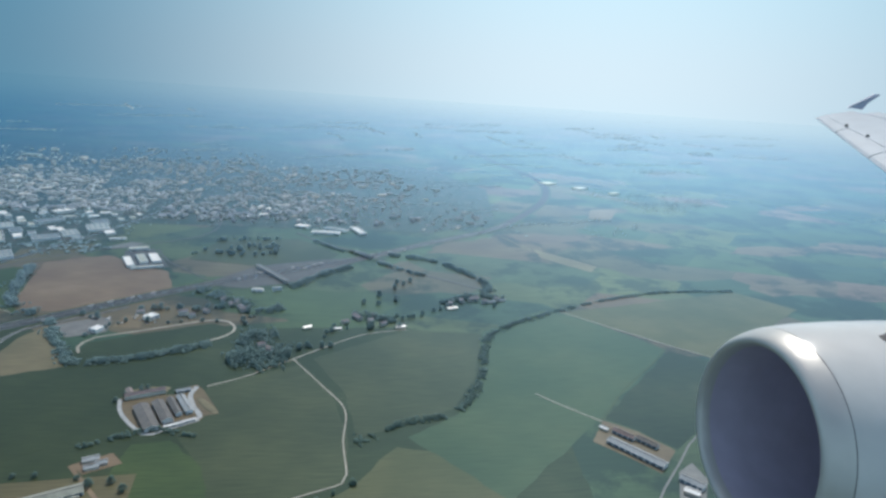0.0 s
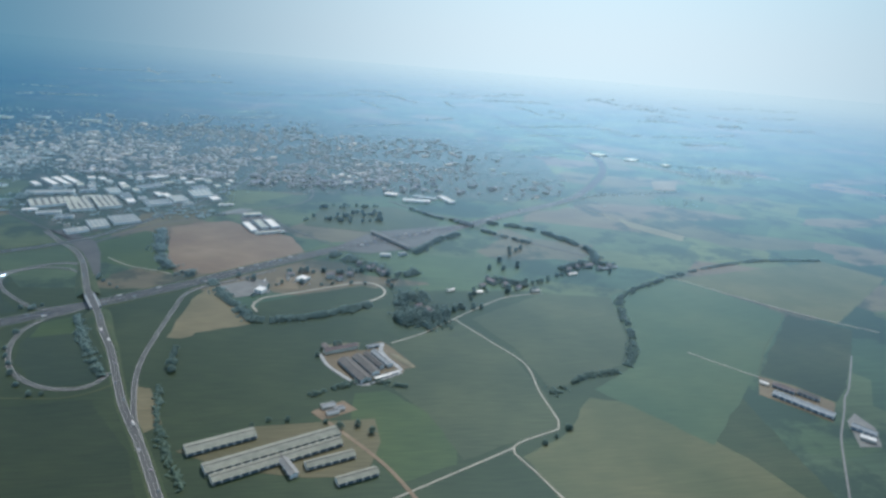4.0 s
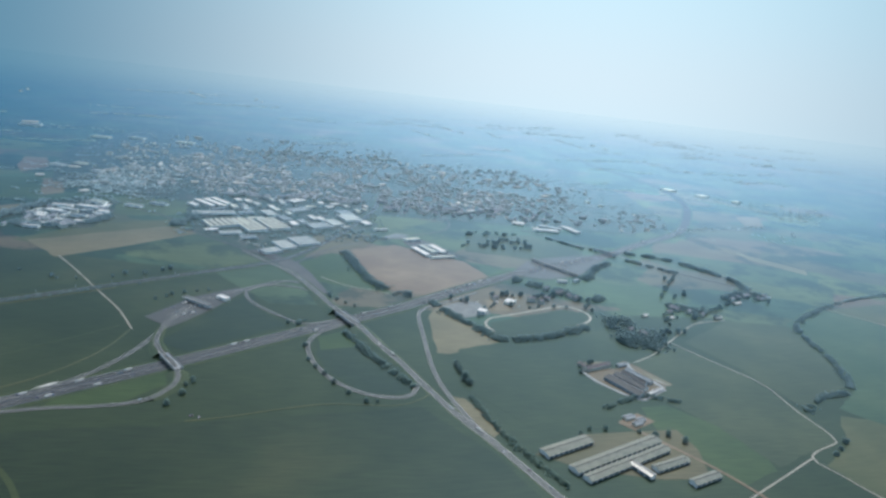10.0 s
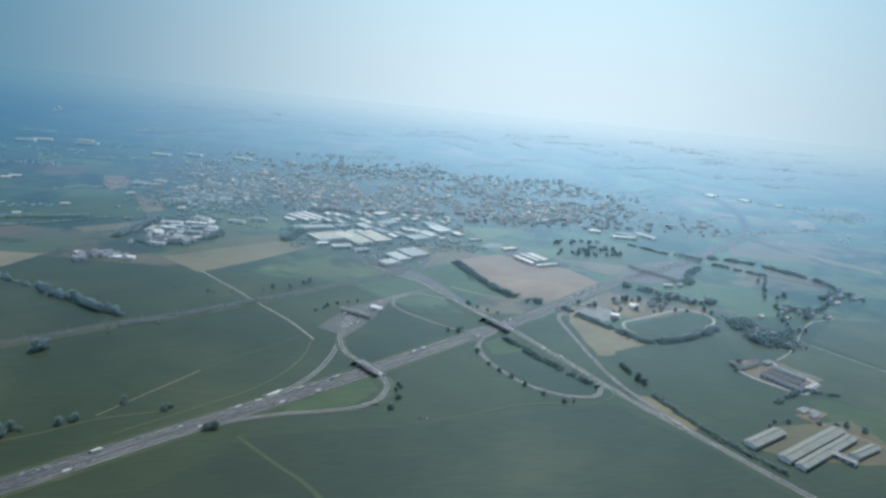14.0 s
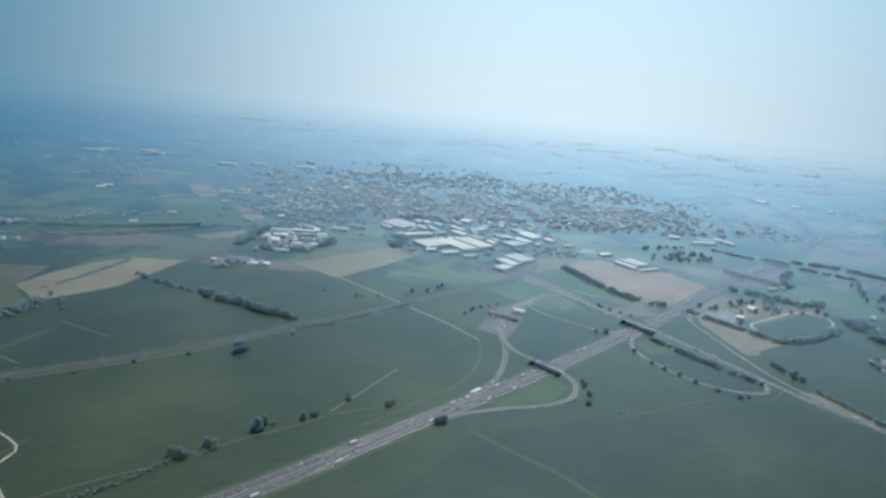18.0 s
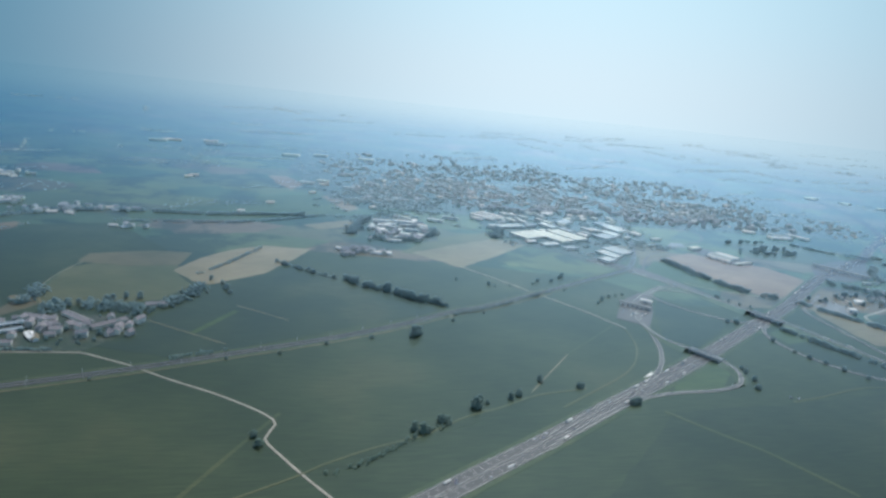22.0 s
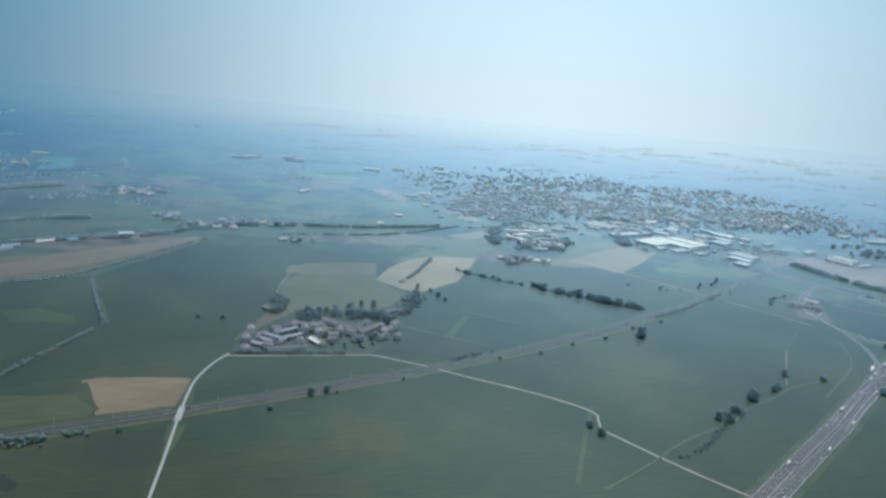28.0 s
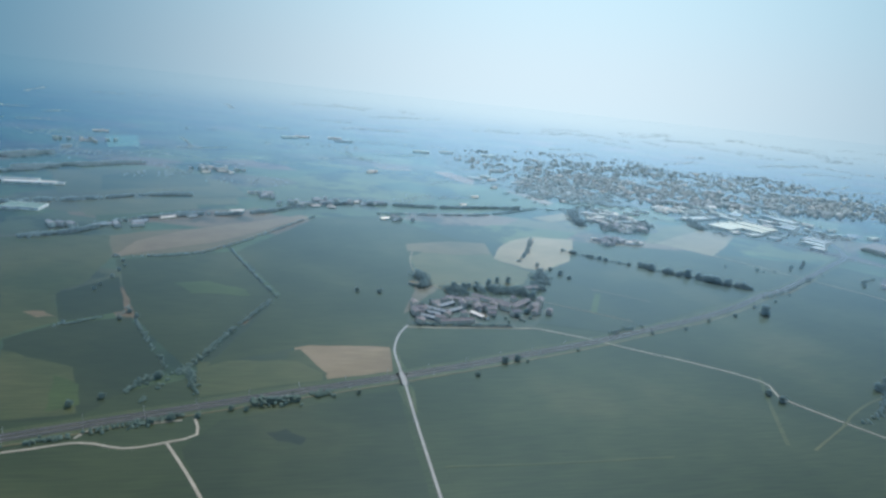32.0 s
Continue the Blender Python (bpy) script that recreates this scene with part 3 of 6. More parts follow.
field("wide green field behind the farm", CROP_GREEN, (-255, 470), (-215, 485), (-165, 492), (-95, 480), (-105, 448), (-150, 440), (-165, 385), (-225, 345), (-262, 400))
field("green field across the ditch from the maize", CROP_PALE, (-25, 495), (60, 555), (130, 545), (105, 455), (80, 410), (10, 375), (0, 440))
field("wide green field west of the village", CROP_GREEN, (-1160, 500), (-1205, 615), (-1125, 775), (-1040, 800), (-960, 690), (-1035, 620), (-1040, 540), (-1070, 445), (-1085, 405), (-1140, 402), (-1200, 372))
field("olive grass field beyond the country road", OLIVE, (-1403, 803), (-1280, 853), (-1264, 791), (-1369, 730))
field("wide olive field far beyond the road", OLIVE, (-1499, 990), (-1355, 1049), (-1248, 978), (-1213, 879), (-1280, 853), (-1289, 881), (-1405, 843), (-1429, 916))
field("rough olive field with worn patches", ROUGH_GRASS, (-1414, 635), (-1329, 659), (-1308, 589), (-1309, 518), (-1329, 484), (-1347, 466))
field("tan end of the dry grass strip", DRY_EARTH, (-1308, 588), (-1265, 622), (-1225, 650), (-1178, 712), (-1132, 774), (-1144, 784), (-1200, 738), (-1262, 690), (-1300, 640))
field("bright green young crop beside the railway", CROP_BRIGHT, (-1280, 362), (-1264, 351), (-1257, 329), (-1271, 322))
field("bare earth beside the works trees", DRY_EARTH, (-810, 1026), (-774, 1062), (-737, 956), (-761, 930))
field("bare earth field before the town", SOIL, (-890, 1212), (-857, 1219), (-824, 1140), (-844, 1084), (-870, 1135))
field("pale stubble strip in the meadows", STUBBLE, (-821, 836), (-754, 881), (-753, 841), (-800, 816))
field("brown end of the ripening field", DRY_GRASS, (-1033, 640), (-1031, 668), (-976, 687), (-935, 686), (-940, 640), (-985, 632))
field("dark damp patch in the crop", DAMP, (-1162, 297), (-1152, 300), (-1142, 291), (-1145, 285), (-1156, 289))

field("dark blue-green crop beside the maize", CROP_TEAL, (191, 392), (301, 505), (345, 470), (300, 420), (252, 370), (226, 350), (210, 374))
field("light green meadow between hedges", CROP_BRIGHT, (-899, 1007), (-800, 1055), (-757, 930), (-851, 894))
field("pinkish bare field far along the motorway", DRY_EARTH, (431, 1046), (467, 1123), (532, 1142), (472, 1042))
field("rough pasture north of the plaza", CROP_PALE, (-185, 770), (-165, 850), (-60, 872), (-5, 800), (-30, 755), (-100, 745))

field("strip of yellow-green grass in the dark field", CROP_BRIGHT, (-1245, 522), (-1220, 529), (-1188, 509), (-1183, 495), (-1228, 499))
field("olive meadow between two hedges", OLIVE, (-1388, 768), (-1312, 797), (-1220, 826), (-1227, 870), (-1322, 834))
field("brownish grassland beyond the hedges", ROUGH_GRASS, (-1392, 873), (-1268, 936), (-1293, 1031), (-1368, 1045), (-1418, 966))

# ---- roads ----
MOTORWAY = glide([(-1900, -520), (-1500, -260), (-1100, 15), (-900, 165), (-743, 266), (-672, 310), (-607, 352), (-519, 408), (-461, 447), (-389, 497), (-296, 560), (-228, 614), (-146, 677), (-61, 730),
                  (20, 780), (110, 855), (180, 907), (249, 968), (331, 1085), (400, 1208), (448, 1356), (455, 1500), (420, 1720), (380, 2100)])
verge = ribbon(Shape(), MOTORWAY, 10.8, -10.8, 0.16, 0.3)
structure("motorway_verge", verge.mesh("motorway_verge", VERGE), "mown grass strip along both sides of the motorway")
structure("motorway", ribbon(Shape(), MOTORWAY, 7.3, -7.3, 0.22, 0.4).mesh("motorway", ASPHALT), "grey asphalt motorway with six lanes and hard shoulders")
marks = Shape()
near_motorway = [p for p in MOTORWAY if p.y < 1000]
for side_sign in (1, -1):
    dashes(marks, near_motorway, side_sign * 1.1, 0.1, 0.235, 1, 0)
    dashes(marks, near_motorway, side_sign * 6.5, 0.1, 0.235, 1, 0)
    for lane in (2.9, 4.7):
        dashes(marks, near_motorway, side_sign * lane, 0.12, 0.235, 2.2, 4.5)
tagged(structure("motorway_lane_marking", marks.mesh("lane_marking", PAINT), "white edge lines and dashes painted on the motorway"))

STATE = glide(humped([(-462, 722), (-450, 707), (-429, 681), (-410, 660), (-390, 624), (-372, 578), (-361, 550), (-348, 524), (-335, 498), (-322, 468), (-308, 440), (-294, 405), (-278, 366), (-262, 335), (-250, 310), (-234, 275), (-205, 215), (-160, 120), (-90, -40), (0, -300)], (-348, 524), 3.6, 120))
bank = Shape()
for run in ([p for p in STATE if p.y > 536.5 and p.y < 720], [p for p in STATE if p.y < 511.5 and p.y > 230]):
    ribbon(bank, run, 4.2, -4.2, 0.18, 0.4, 1.6)
structure("road_embankment", bank.mesh("road_embankment", VERGE), "grassy embankment that carries the road up to the overpass")
structure("state_road", ribbon(Shape(), STATE, 2.7, -2.7, 0.3, 0.3).mesh("state_road", OLD_ASPHALT), "worn grey two-lane road crossing over the motorway")
marks = Shape()
dashes(marks, STATE, 0, 0.14, 0.315, 2.0, 2.6)
for off in (2.3, -2.3):
    dashes(marks, STATE, off, 0.14, 0.315, 1, 0)
structure("state_road_marking", marks.mesh("lane_marking", PAINT), "white centre dashes and edge lines on the road")


def slip_road(name, label, points, width=3.0, z=0.26, material=None, edge=True):
    line = glide(points, 6)
    width *= 0.75
    structure(name, ribbon(Shape(), line, width, -width, z, 0.4).mesh(name, material or OLD_ASPHALT), label)
    if edge:
        m = Shape()
        for off in (width - 0.4, 0.4 - width):
            dashes(m, line, off, 0.14, z + 0.015, 1, 0)
        structure(name + "_marking", m.mesh("edge_line", PAINT), "white edge lines painted along the slip road")
    return line


slip_road("slip_road", "curved asphalt slip road from the toll booths to the overpass", [(-365, 572), (-378, 592), (-396, 606), (-423, 609), (-442, 592), (-441, 573), (-430, 554), (-406, 529), (-385, 514), (-360, 524)], 2.2, 0.262)
slip_road("slip_road", "looping asphalt slip road beside the overpass", [(-338, 536), (-357, 510), (-371, 498), (-381, 477), (-379, 449), (-366, 418), (-351, 401), (-333, 390), (-313, 388), (-303, 396), (-298, 412)], 2.4, 0.264)
slip_road("slip_road", "straight asphalt slip road down from the motorway", [(-205, 612), (-240, 583), (-268, 563), (-279, 545), (-281, 515), (-283, 462), (-283, 426), (-279, 395), (-268, 353), (-258, 330)], 2.4, 0.266)
slip_road("slip_road", "asphalt road from the toll booths to the overpass", [(-385, 618), (-409, 622), (-436, 604), (-478, 562), (-500, 520)], 3.4, 0.268)
slip_road("slip_road", "pale asphalt slip road joining the motorway", [(-480, 560), (-496, 515), (-505, 471), (-518, 437), (-534, 412), (-556, 391), (-591, 368), (-625, 345), (-662, 319)], 2.6, 0.27)
EXIT = slip_road("slip_road", "asphalt slip road on a bridge over the motorway", humped([(-500, 500), (-498, 470), (-488, 446), (-479, 433), (-472, 419), (-469, 406), (-473, 394), (-481, 384), (-494, 378), (-516, 374), (-541, 372), (-577, 363), (-610, 345), (-640, 325), (-668, 305)], (-479, 433), 3.2, 60), 2.4, 0.272)
bank = Shape()
for run in ([p for p in EXIT if p.y > 443.5], [p for p in EXIT if 383 < p.y < 422.5]):
    ribbon(bank, run, 3.4, -3.4, 0.15, 0.3, 1.6)
structure("slip_road_embankment", bank.mesh("slip_road_embankment", VERGE), "grassy bank below the slip road bridge")
bank = Shape()
for run in ((312, 342), (358, 394)):
    ribbon(bank, glide(humped([(-1083, run[0] + (run[1] - run[0]) * k / 6) for k in range(7)], (-1083, 350), 1.9, 40), 4), 2.2, -2.2, 0.1, 0.3, 1.6)
structure("lane_embankment", bank.mesh("lane_embankment", VERGE), "grassy ramps up to the railway bridge")


def lane(label, points, width=1.6, material=None, z=0.2):
    width *= 0.68
    structure("lane", ribbon(Shape(), glide(points, 6), width, -width, z, 0.3).mesh("lane", material or GRAVEL), label)


lane("pale farm lane along the village and down to the motorway", [(-1067, 435), (-1038, 434), (-1006, 434), (-981, 434), (-966, 434), (-960, 432), (-944, 423), (-928, 414), (-899, 394), (-866, 373), (-837, 350), (-829, 337), (-834, 322), (-823, 303), (-808, 281), (-787, 254), (-740, 200)], 0.95)
lane("pale concrete lane on a bridge over the railway", humped([(-1086, -400), (-1084, -100), (-1083, 60), (-1083, 160), (-1083, 259), (-1083, 300), (-1083, 330), (-1083, 350), (-1083, 372), (-1082, 396), (-1075, 421), (-1066, 438)], (-1083, 350), 1.9, 40), 1.05, CONCRETE, 0.22)
lane("sandy farm track curving to the railway", [(-1420, 260), (-1340, 278), (-1276, 287), (-1247, 293), (-1226, 287), (-1208, 291), (-1195, 297), (-1198, 312)], 1.0)
lane("sandy farm track between two fields", [(-1208, 291), (-1196, 268), (-1185, 245), (-1150, 170)], 1.0)
lane("pale gravel lane between green fields", [(-41, 495), (-17, 450), (1, 413), (0, 372), (2, 337), (-1, 328), (-36, 311), (-30, 288), (-12, 242)], 0.8)
lane("narrow farm track to the gravel lane", [(-36, 310), (-75, 290), (-130, 262)], 0.8, z=0.19)
lane("farm track from the barns to the wood", [(-101, 450), (-73, 467), (-41, 495)], 0.9, z=0.19)
lane("grassy canal track between hedges", [(-860, 262), (-816, 286), (-803, 295), (-774, 310), (-741, 323), (-712, 342), (-684, 354), (-653, 370), (-612, 379)], 1.1, OLIVE)
lane("pale strip beside the railway halt", [(-1227, 307), (-1204, 311)], 0.7)
lane("sandy track up to the railway", [(-1250, 297), (-1243, 307), (-1239, 314)], 0.9)
lane("narrow ditch filled with still water", [(-1213, 626), (-1190, 563), (-1168, 501)], 0.8, DAMP)
lane("faint worn swath through the crop", [(-568, 346), (-544, 316), (-526, 295), (-500, 250)], 2.2, ROUGH_GRASS, 0.17)
lane("pale farm track through a green field", [(-935, 494), (-871, 450)], 0.6, HAY)
lane("farm track up the edge of the ripening field", [(-1016, 512), (-1036, 556), (-1037, 600), (-1028, 640)], 0.7, HAY)
lane("pale farm track through a green field", [(-872, 531), (-827, 499)], 0.6, HAY)
lane("strip of thin crop across the field", [(-827, 350), (-850, 310), (-873, 268)], 2.0, ROUGH_GRASS, 0.17)
lane("faint track across the field", [(-950, 262), (-1013, 261), (-1076, 262)], 1.0, ROUGH_GRASS, 0.172)
lane("patch of bright grass in the crop", [(-871, 518), (-884, 495), (-898, 470)], 4.0, CROP_BRIGHT, 0.17)
lane("short pale track between crops", [(-656, 374), (-604, 436)], 0.6, HAY)
lane("overgrown track between crops", [(-604, 436), (-533, 500)], 0.8, VERGE)
lane("grassy track beside the loop", [(-455, 357), (-427, 363), (-370, 378), (-320, 377), (-298, 387), (-290, 397)], 0.8, OLIVE)
lane("pale gravel track round the paddock", [(-212, 510), (-217, 521), (-216, 530), (-210, 540), (-183, 552), (-159, 563), (-135, 574), (-119, 579), (-105, 574), (-98, 560), (-100, 548), (-109, 537), (-122, 530)], 1.7)
lane("pale farm lane along the toll road", [(-640, 672), (-610, 631), (-573, 577), (-544, 535), (-522, 494)], 0.9)
lane("worn grassy track along the slip road", [(-523, 494), (-531, 458), (-548, 426), (-570, 402), (-602, 379), (-640, 353)], 0.9, OLIVE)
lane("lane from the far barns to the river", [(-41, 495), (-12, 521), (20, 545), (60, 556)], 0.8)
lane("gravel track past the maize field", [(149, 430), (158, 419), (176, 399), (187, 388)], 0.8)
lane("grassy track between two fields", [(188, 389), (225, 434), (277, 484), (297, 507)], 0.8, VERGE)
lane("gravel road past the farm", [(300, 420), (252, 368), (239, 357), (222, 338), (203, 318), (189, 302), (150, 250)], 1.0, YARD)
lane("pale track beside the dry field", [(229, 601), (310, 514), (370, 465)], 0.9)
FLYOVER = slip_road("flyover_road", "narrow asphalt road on a bridge over the motorway", humped([(-66, 905), (-50, 882), (-30, 858), (-10, 836), (4, 820), (12, 811), (20, 801), (28, 792), (36, 783), (44, 774), (54, 763), (72, 745), (94, 722), (130, 692), (168, 660)], (26, 794), 3.2, 60), 2.2, 0.274, None, False)
bank = Shape()
for run in ([p for p in FLYOVER if 806 < p.y < 850], [p for p in FLYOVER if 745 < p.y < 781]):
    ribbon(bank, run, 3.2, -3.2, 0.15, 0.3, 1.6)
structure("flyover_embankment", bank.mesh("flyover_embankment", VERGE), "grassy ramps up to the narrow motorway bridge")
lane("pale track beside the far stubble", [(236, 923), (248, 880), (262, 845), (276, 815)], 0.9, HAY)
structure("depot_yard", Shape().prism([(401, 1322), (445, 1405), (500, 1370), (560, 1290), (610, 1200), (590, 1190), (520, 1270), (470, 1290)], -0.1, 0.15).mesh("depot_yard", DRY_GRASS), "dry trodden yard of a far depot by the motorway")
structure("junction_apron", Shape().prism([(-462, 722), (-446, 714), (-398, 650), (-374, 590), (-364, 592), (-384, 655), (-400, 690), (-446, 730)], -0.1, 0.2).mesh("junction_apron", OLD_ASPHALT), "widened asphalt where the slip roads meet the road")
lane("pale track round the bright meadow", [(-372, 640), (-345, 617), (-318, 606), (-302, 597)], 0.8)
lane("access road of the works", [(-420, 690), (-480, 745), (-540, 800), (-570, 850), (-640, 905)], 1.6, OLD_ASPHALT)
lane("road into the town", [(-412, 668), (-350, 760), (-250, 830), (-190, 880), (-180, 960), (-220, 1100)], 1.8, OLD_ASPHALT, 0.21)
lane("road along the brown field to the plaza", [(-146, 690), (-180, 730), (-205, 760), (-230, 810)], 1.4, OLD_ASPHALT, 0.205)
lane("country road behind the fields", [(-1700, 590), (-1420, 640), (-1355, 683), (-1328, 722), (-1270, 764), (-1213, 780), (-1165, 812), (-1128, 853), (-1050, 876), (-946, 880), (-800, 900), (-700, 900), (-620, 930)], 1.5, OLD_ASPHALT)

structure("toll_plaza", Shape().prism([(-151, 679), (-107, 667), (-57, 686), (-23, 724), (16, 768), (22, 790), (-84, 753), (-107, 738)], -0.1, 0.2).mesh("toll_plaza", OLD_ASPHALT), "wide grey asphalt apron before the motorway toll booths")
structure("toll_yard", Shape().prism([(-519, 520), (-504, 507), (-497, 496), (-486, 512), (-468, 540), (-444, 592), (-452, 598), (-488, 570)], -0.1, 0.19).mesh("toll_yard", OLD_ASPHALT), "paved yard round the small toll station")

# ---- railway ----
RAILWAY = glide([(-1900, 120), (-1600, 205), (-1440, 250), (-1281, 299), (-1181, 329), (-1082, 357), (-992, 386), (-926, 409), (-869, 432), (-801, 460), (-740, 490), (-683, 525), (-640, 545), (-572, 588), (-491, 641), (-420, 690), (-374, 762), (-330, 860), (-290, 980), (-270, 1100)])
structure("railway_bank", ribbon(Shape(), RAILWAY, 7.5, -7.5, 0.155, 0.3).mesh("railway_bank", VERGE), "dry grass on the low railway bank")
structure("railway_ballast", ribbon(Shape(), RAILWAY, 3.6, -3.6, 0.45, 0.5, 1.2).mesh("railway_ballast", BALLAST), "grey-brown ballast bed of the double-track railway")
rails = Shape()
for track in (2.0, -2.0):
    for gauge in (0.36, -0.36):
        ribbon(rails, RAILWAY, track + gauge + 0.05, track + gauge - 0.05, 0.58, 0.12)
structure("railway_rails", rails.mesh("rails", RUST), "four rusty steel rails of the double track")
sleepers = Shape()
rail_side = sides_of(RAILWAY)
for k in range(len(RAILWAY) - 1):
    if RAILWAY[k].x < -1450 or RAILWAY[k].x > -450:
        continue
    for j in range(6):
        p = RAILWAY[k].lerp(RAILWAY[k + 1], j / 6)
        ang = math.atan2(rail_side[k].y, rail_side[k].x)
        for track in (2.0, -2.0):
            sleepers.box(-0.65, -0.09, 0.44, 0.65, 0.09, 0.47, Matrix.Translation(p + rail_side[k] * track) @ Matrix.Rotation(ang, 4, "Z"))
tagged(new("railway_sleepers", sleepers.mesh("sleepers", DARK_ROOF)), "rows of concrete sleepers under the rails", "railway sleepers", kind="stuff")
structure("service_track", ribbon(Shape(), [p - s * 7.5 for p, s in zip(RAILWAY, rail_side) if -1450 < p.x < -560], 0.45, -0.45, 0.2, 0.2).mesh("service_track", STUBBLE), "narrow sandy service track along the railway")


# ---- buildings ----
def gable(shape, length, width, eaves, ridge, over=0.25, thick=0.12):
    """Two roof slopes over a body that lies along x."""
    l, w = length / 2 + over, width / 2 + over
    low = eaves - over * (ridge - eaves) / (width / 2)
    for sgn in (1, -1):
        v = [(-l, sgn * w, low), (l, sgn * w, low), (l, 0, ridge), (-l, 0, ridge)]
        v += [(x, y, z + thick) for x, y, z in v]
        f = [(3, 2, 1, 0), (4, 5, 6, 7), (0, 1, 5, 4), (1, 2, 6, 5), (2, 3, 7, 6), (3, 0, 4, 7)]
        shape.add(v, f if sgn < 0 else [tuple(reversed(q)) for q in f])
    return shape


def gable_walls(length, width, eaves, ridge, material):
    l, w = length / 2, width / 2
    v = [(-l, -w, -0.2), (l, -w, -0.2), (l, w, -0.2), (-l, w, -0.2), (-l, -w, eaves), (l, -w, eaves), (l, w, eaves), (-l, w, eaves), (-l, 0, ridge), (l, 0, ridge)]
    return Shape().add(v, [(0, 1, 5, 4), (2, 3, 7, 6), (1, 2, 6, 9, 5), (3, 0, 4, 8, 7), (3, 2, 1, 0)]).mesh("wall", material)


def slope(length, width, eaves, ridge, sgn, material, over=0.25, thick=0.12):
    s = Shape()
    gable(s, length, width, eaves, ridge, over, thick)
    keep = s.v[:8] if sgn > 0 else s.v[8:]
    f = [(3, 2, 1, 0), (4, 5, 6, 7), (0, 1, 5, 4), (1, 2, 6, 5), (2, 3, 7, 6), (3, 0, 4, 7)]
    return mesh_of("roof_slope", keep, f if sgn < 0 else [tuple(reversed(q)) for q in f], material)


def shed(x, y, length, width, angle, eaves, ridge, label, roof=None, wall=None, bays=0, lights=0, name="barn", open_sides=True):
    """A long shed with a pitched roof, posts, dark panels for the shade of open bays, and a ridge vent."""
    ob = new(name)
    ob.matrix_basis = pose(x, y, 0.1, 0, 0, angle)
    tagged(ob, label, name.replace("_", " "))
    roof = roof or CEMENT_ROOF
    part_of("wall", gable_walls(length, width - (0.8 if open_sides else 0), eaves, ridge - 0.02, wall or PANEL), ob)
    for sgn in (1, -1):
        part_of("roof_slope", slope(length, width, eaves, ridge, sgn, roof), ob)
    part_of("ridge_vent", Shape().box(-length / 2, -0.22, ridge + 0.06, length / 2, 0.22, ridge + 0.3).mesh("ridge_vent", DARK_ROOF), ob, label="dark ventilation ridge")
    if bays:
        # dark panels on the closed wall stand in for shaded open bays
        shade_panel = Shape().box(-length / bays * 0.36, -0.05, 0, length / bays * 0.36, 0.05, eaves * 0.72).mesh("bay_opening", GLAZING_AND_SHADE)
        post = Shape().box(-0.12, -0.12, -0.1, 0.12, 0.12, eaves).mesh("post", CONCRETE)
        for k in range(bays):
            at = -length / 2 + length * (k + 0.5) / bays
            for sgn in (1, -1):
                part_of("bay_opening", shade_panel, ob, pose(at, sgn * (width / 2 - (0.4 if open_sides else 0)), 0), "dark panel imitating the shade of an open bay")
                part_of("post", post, ob, pose(at - length / bays / 2, sgn * (width / 2 - 0.1), 0))
    if lights:
        sheet = Shape()
        rise = (ridge - eaves) / (width / 2)
        tilt = math.degrees(math.atan(rise))
        light = Shape().box(-0.4, -width * 0.2, 0.0, 0.4, width * 0.2, 0.04).mesh("roof_light", SKYLIGHT)
        for k in range(lights):
            at = -length / 2 + length * (k + 0.5) / lights
            for sgn in (1, -1):
                part_of("roof_light", light, ob, pose(at, sgn * width * 0.25, (eaves + ridge) / 2 + 0.14, -sgn * tilt, 0, 0))
    return ob


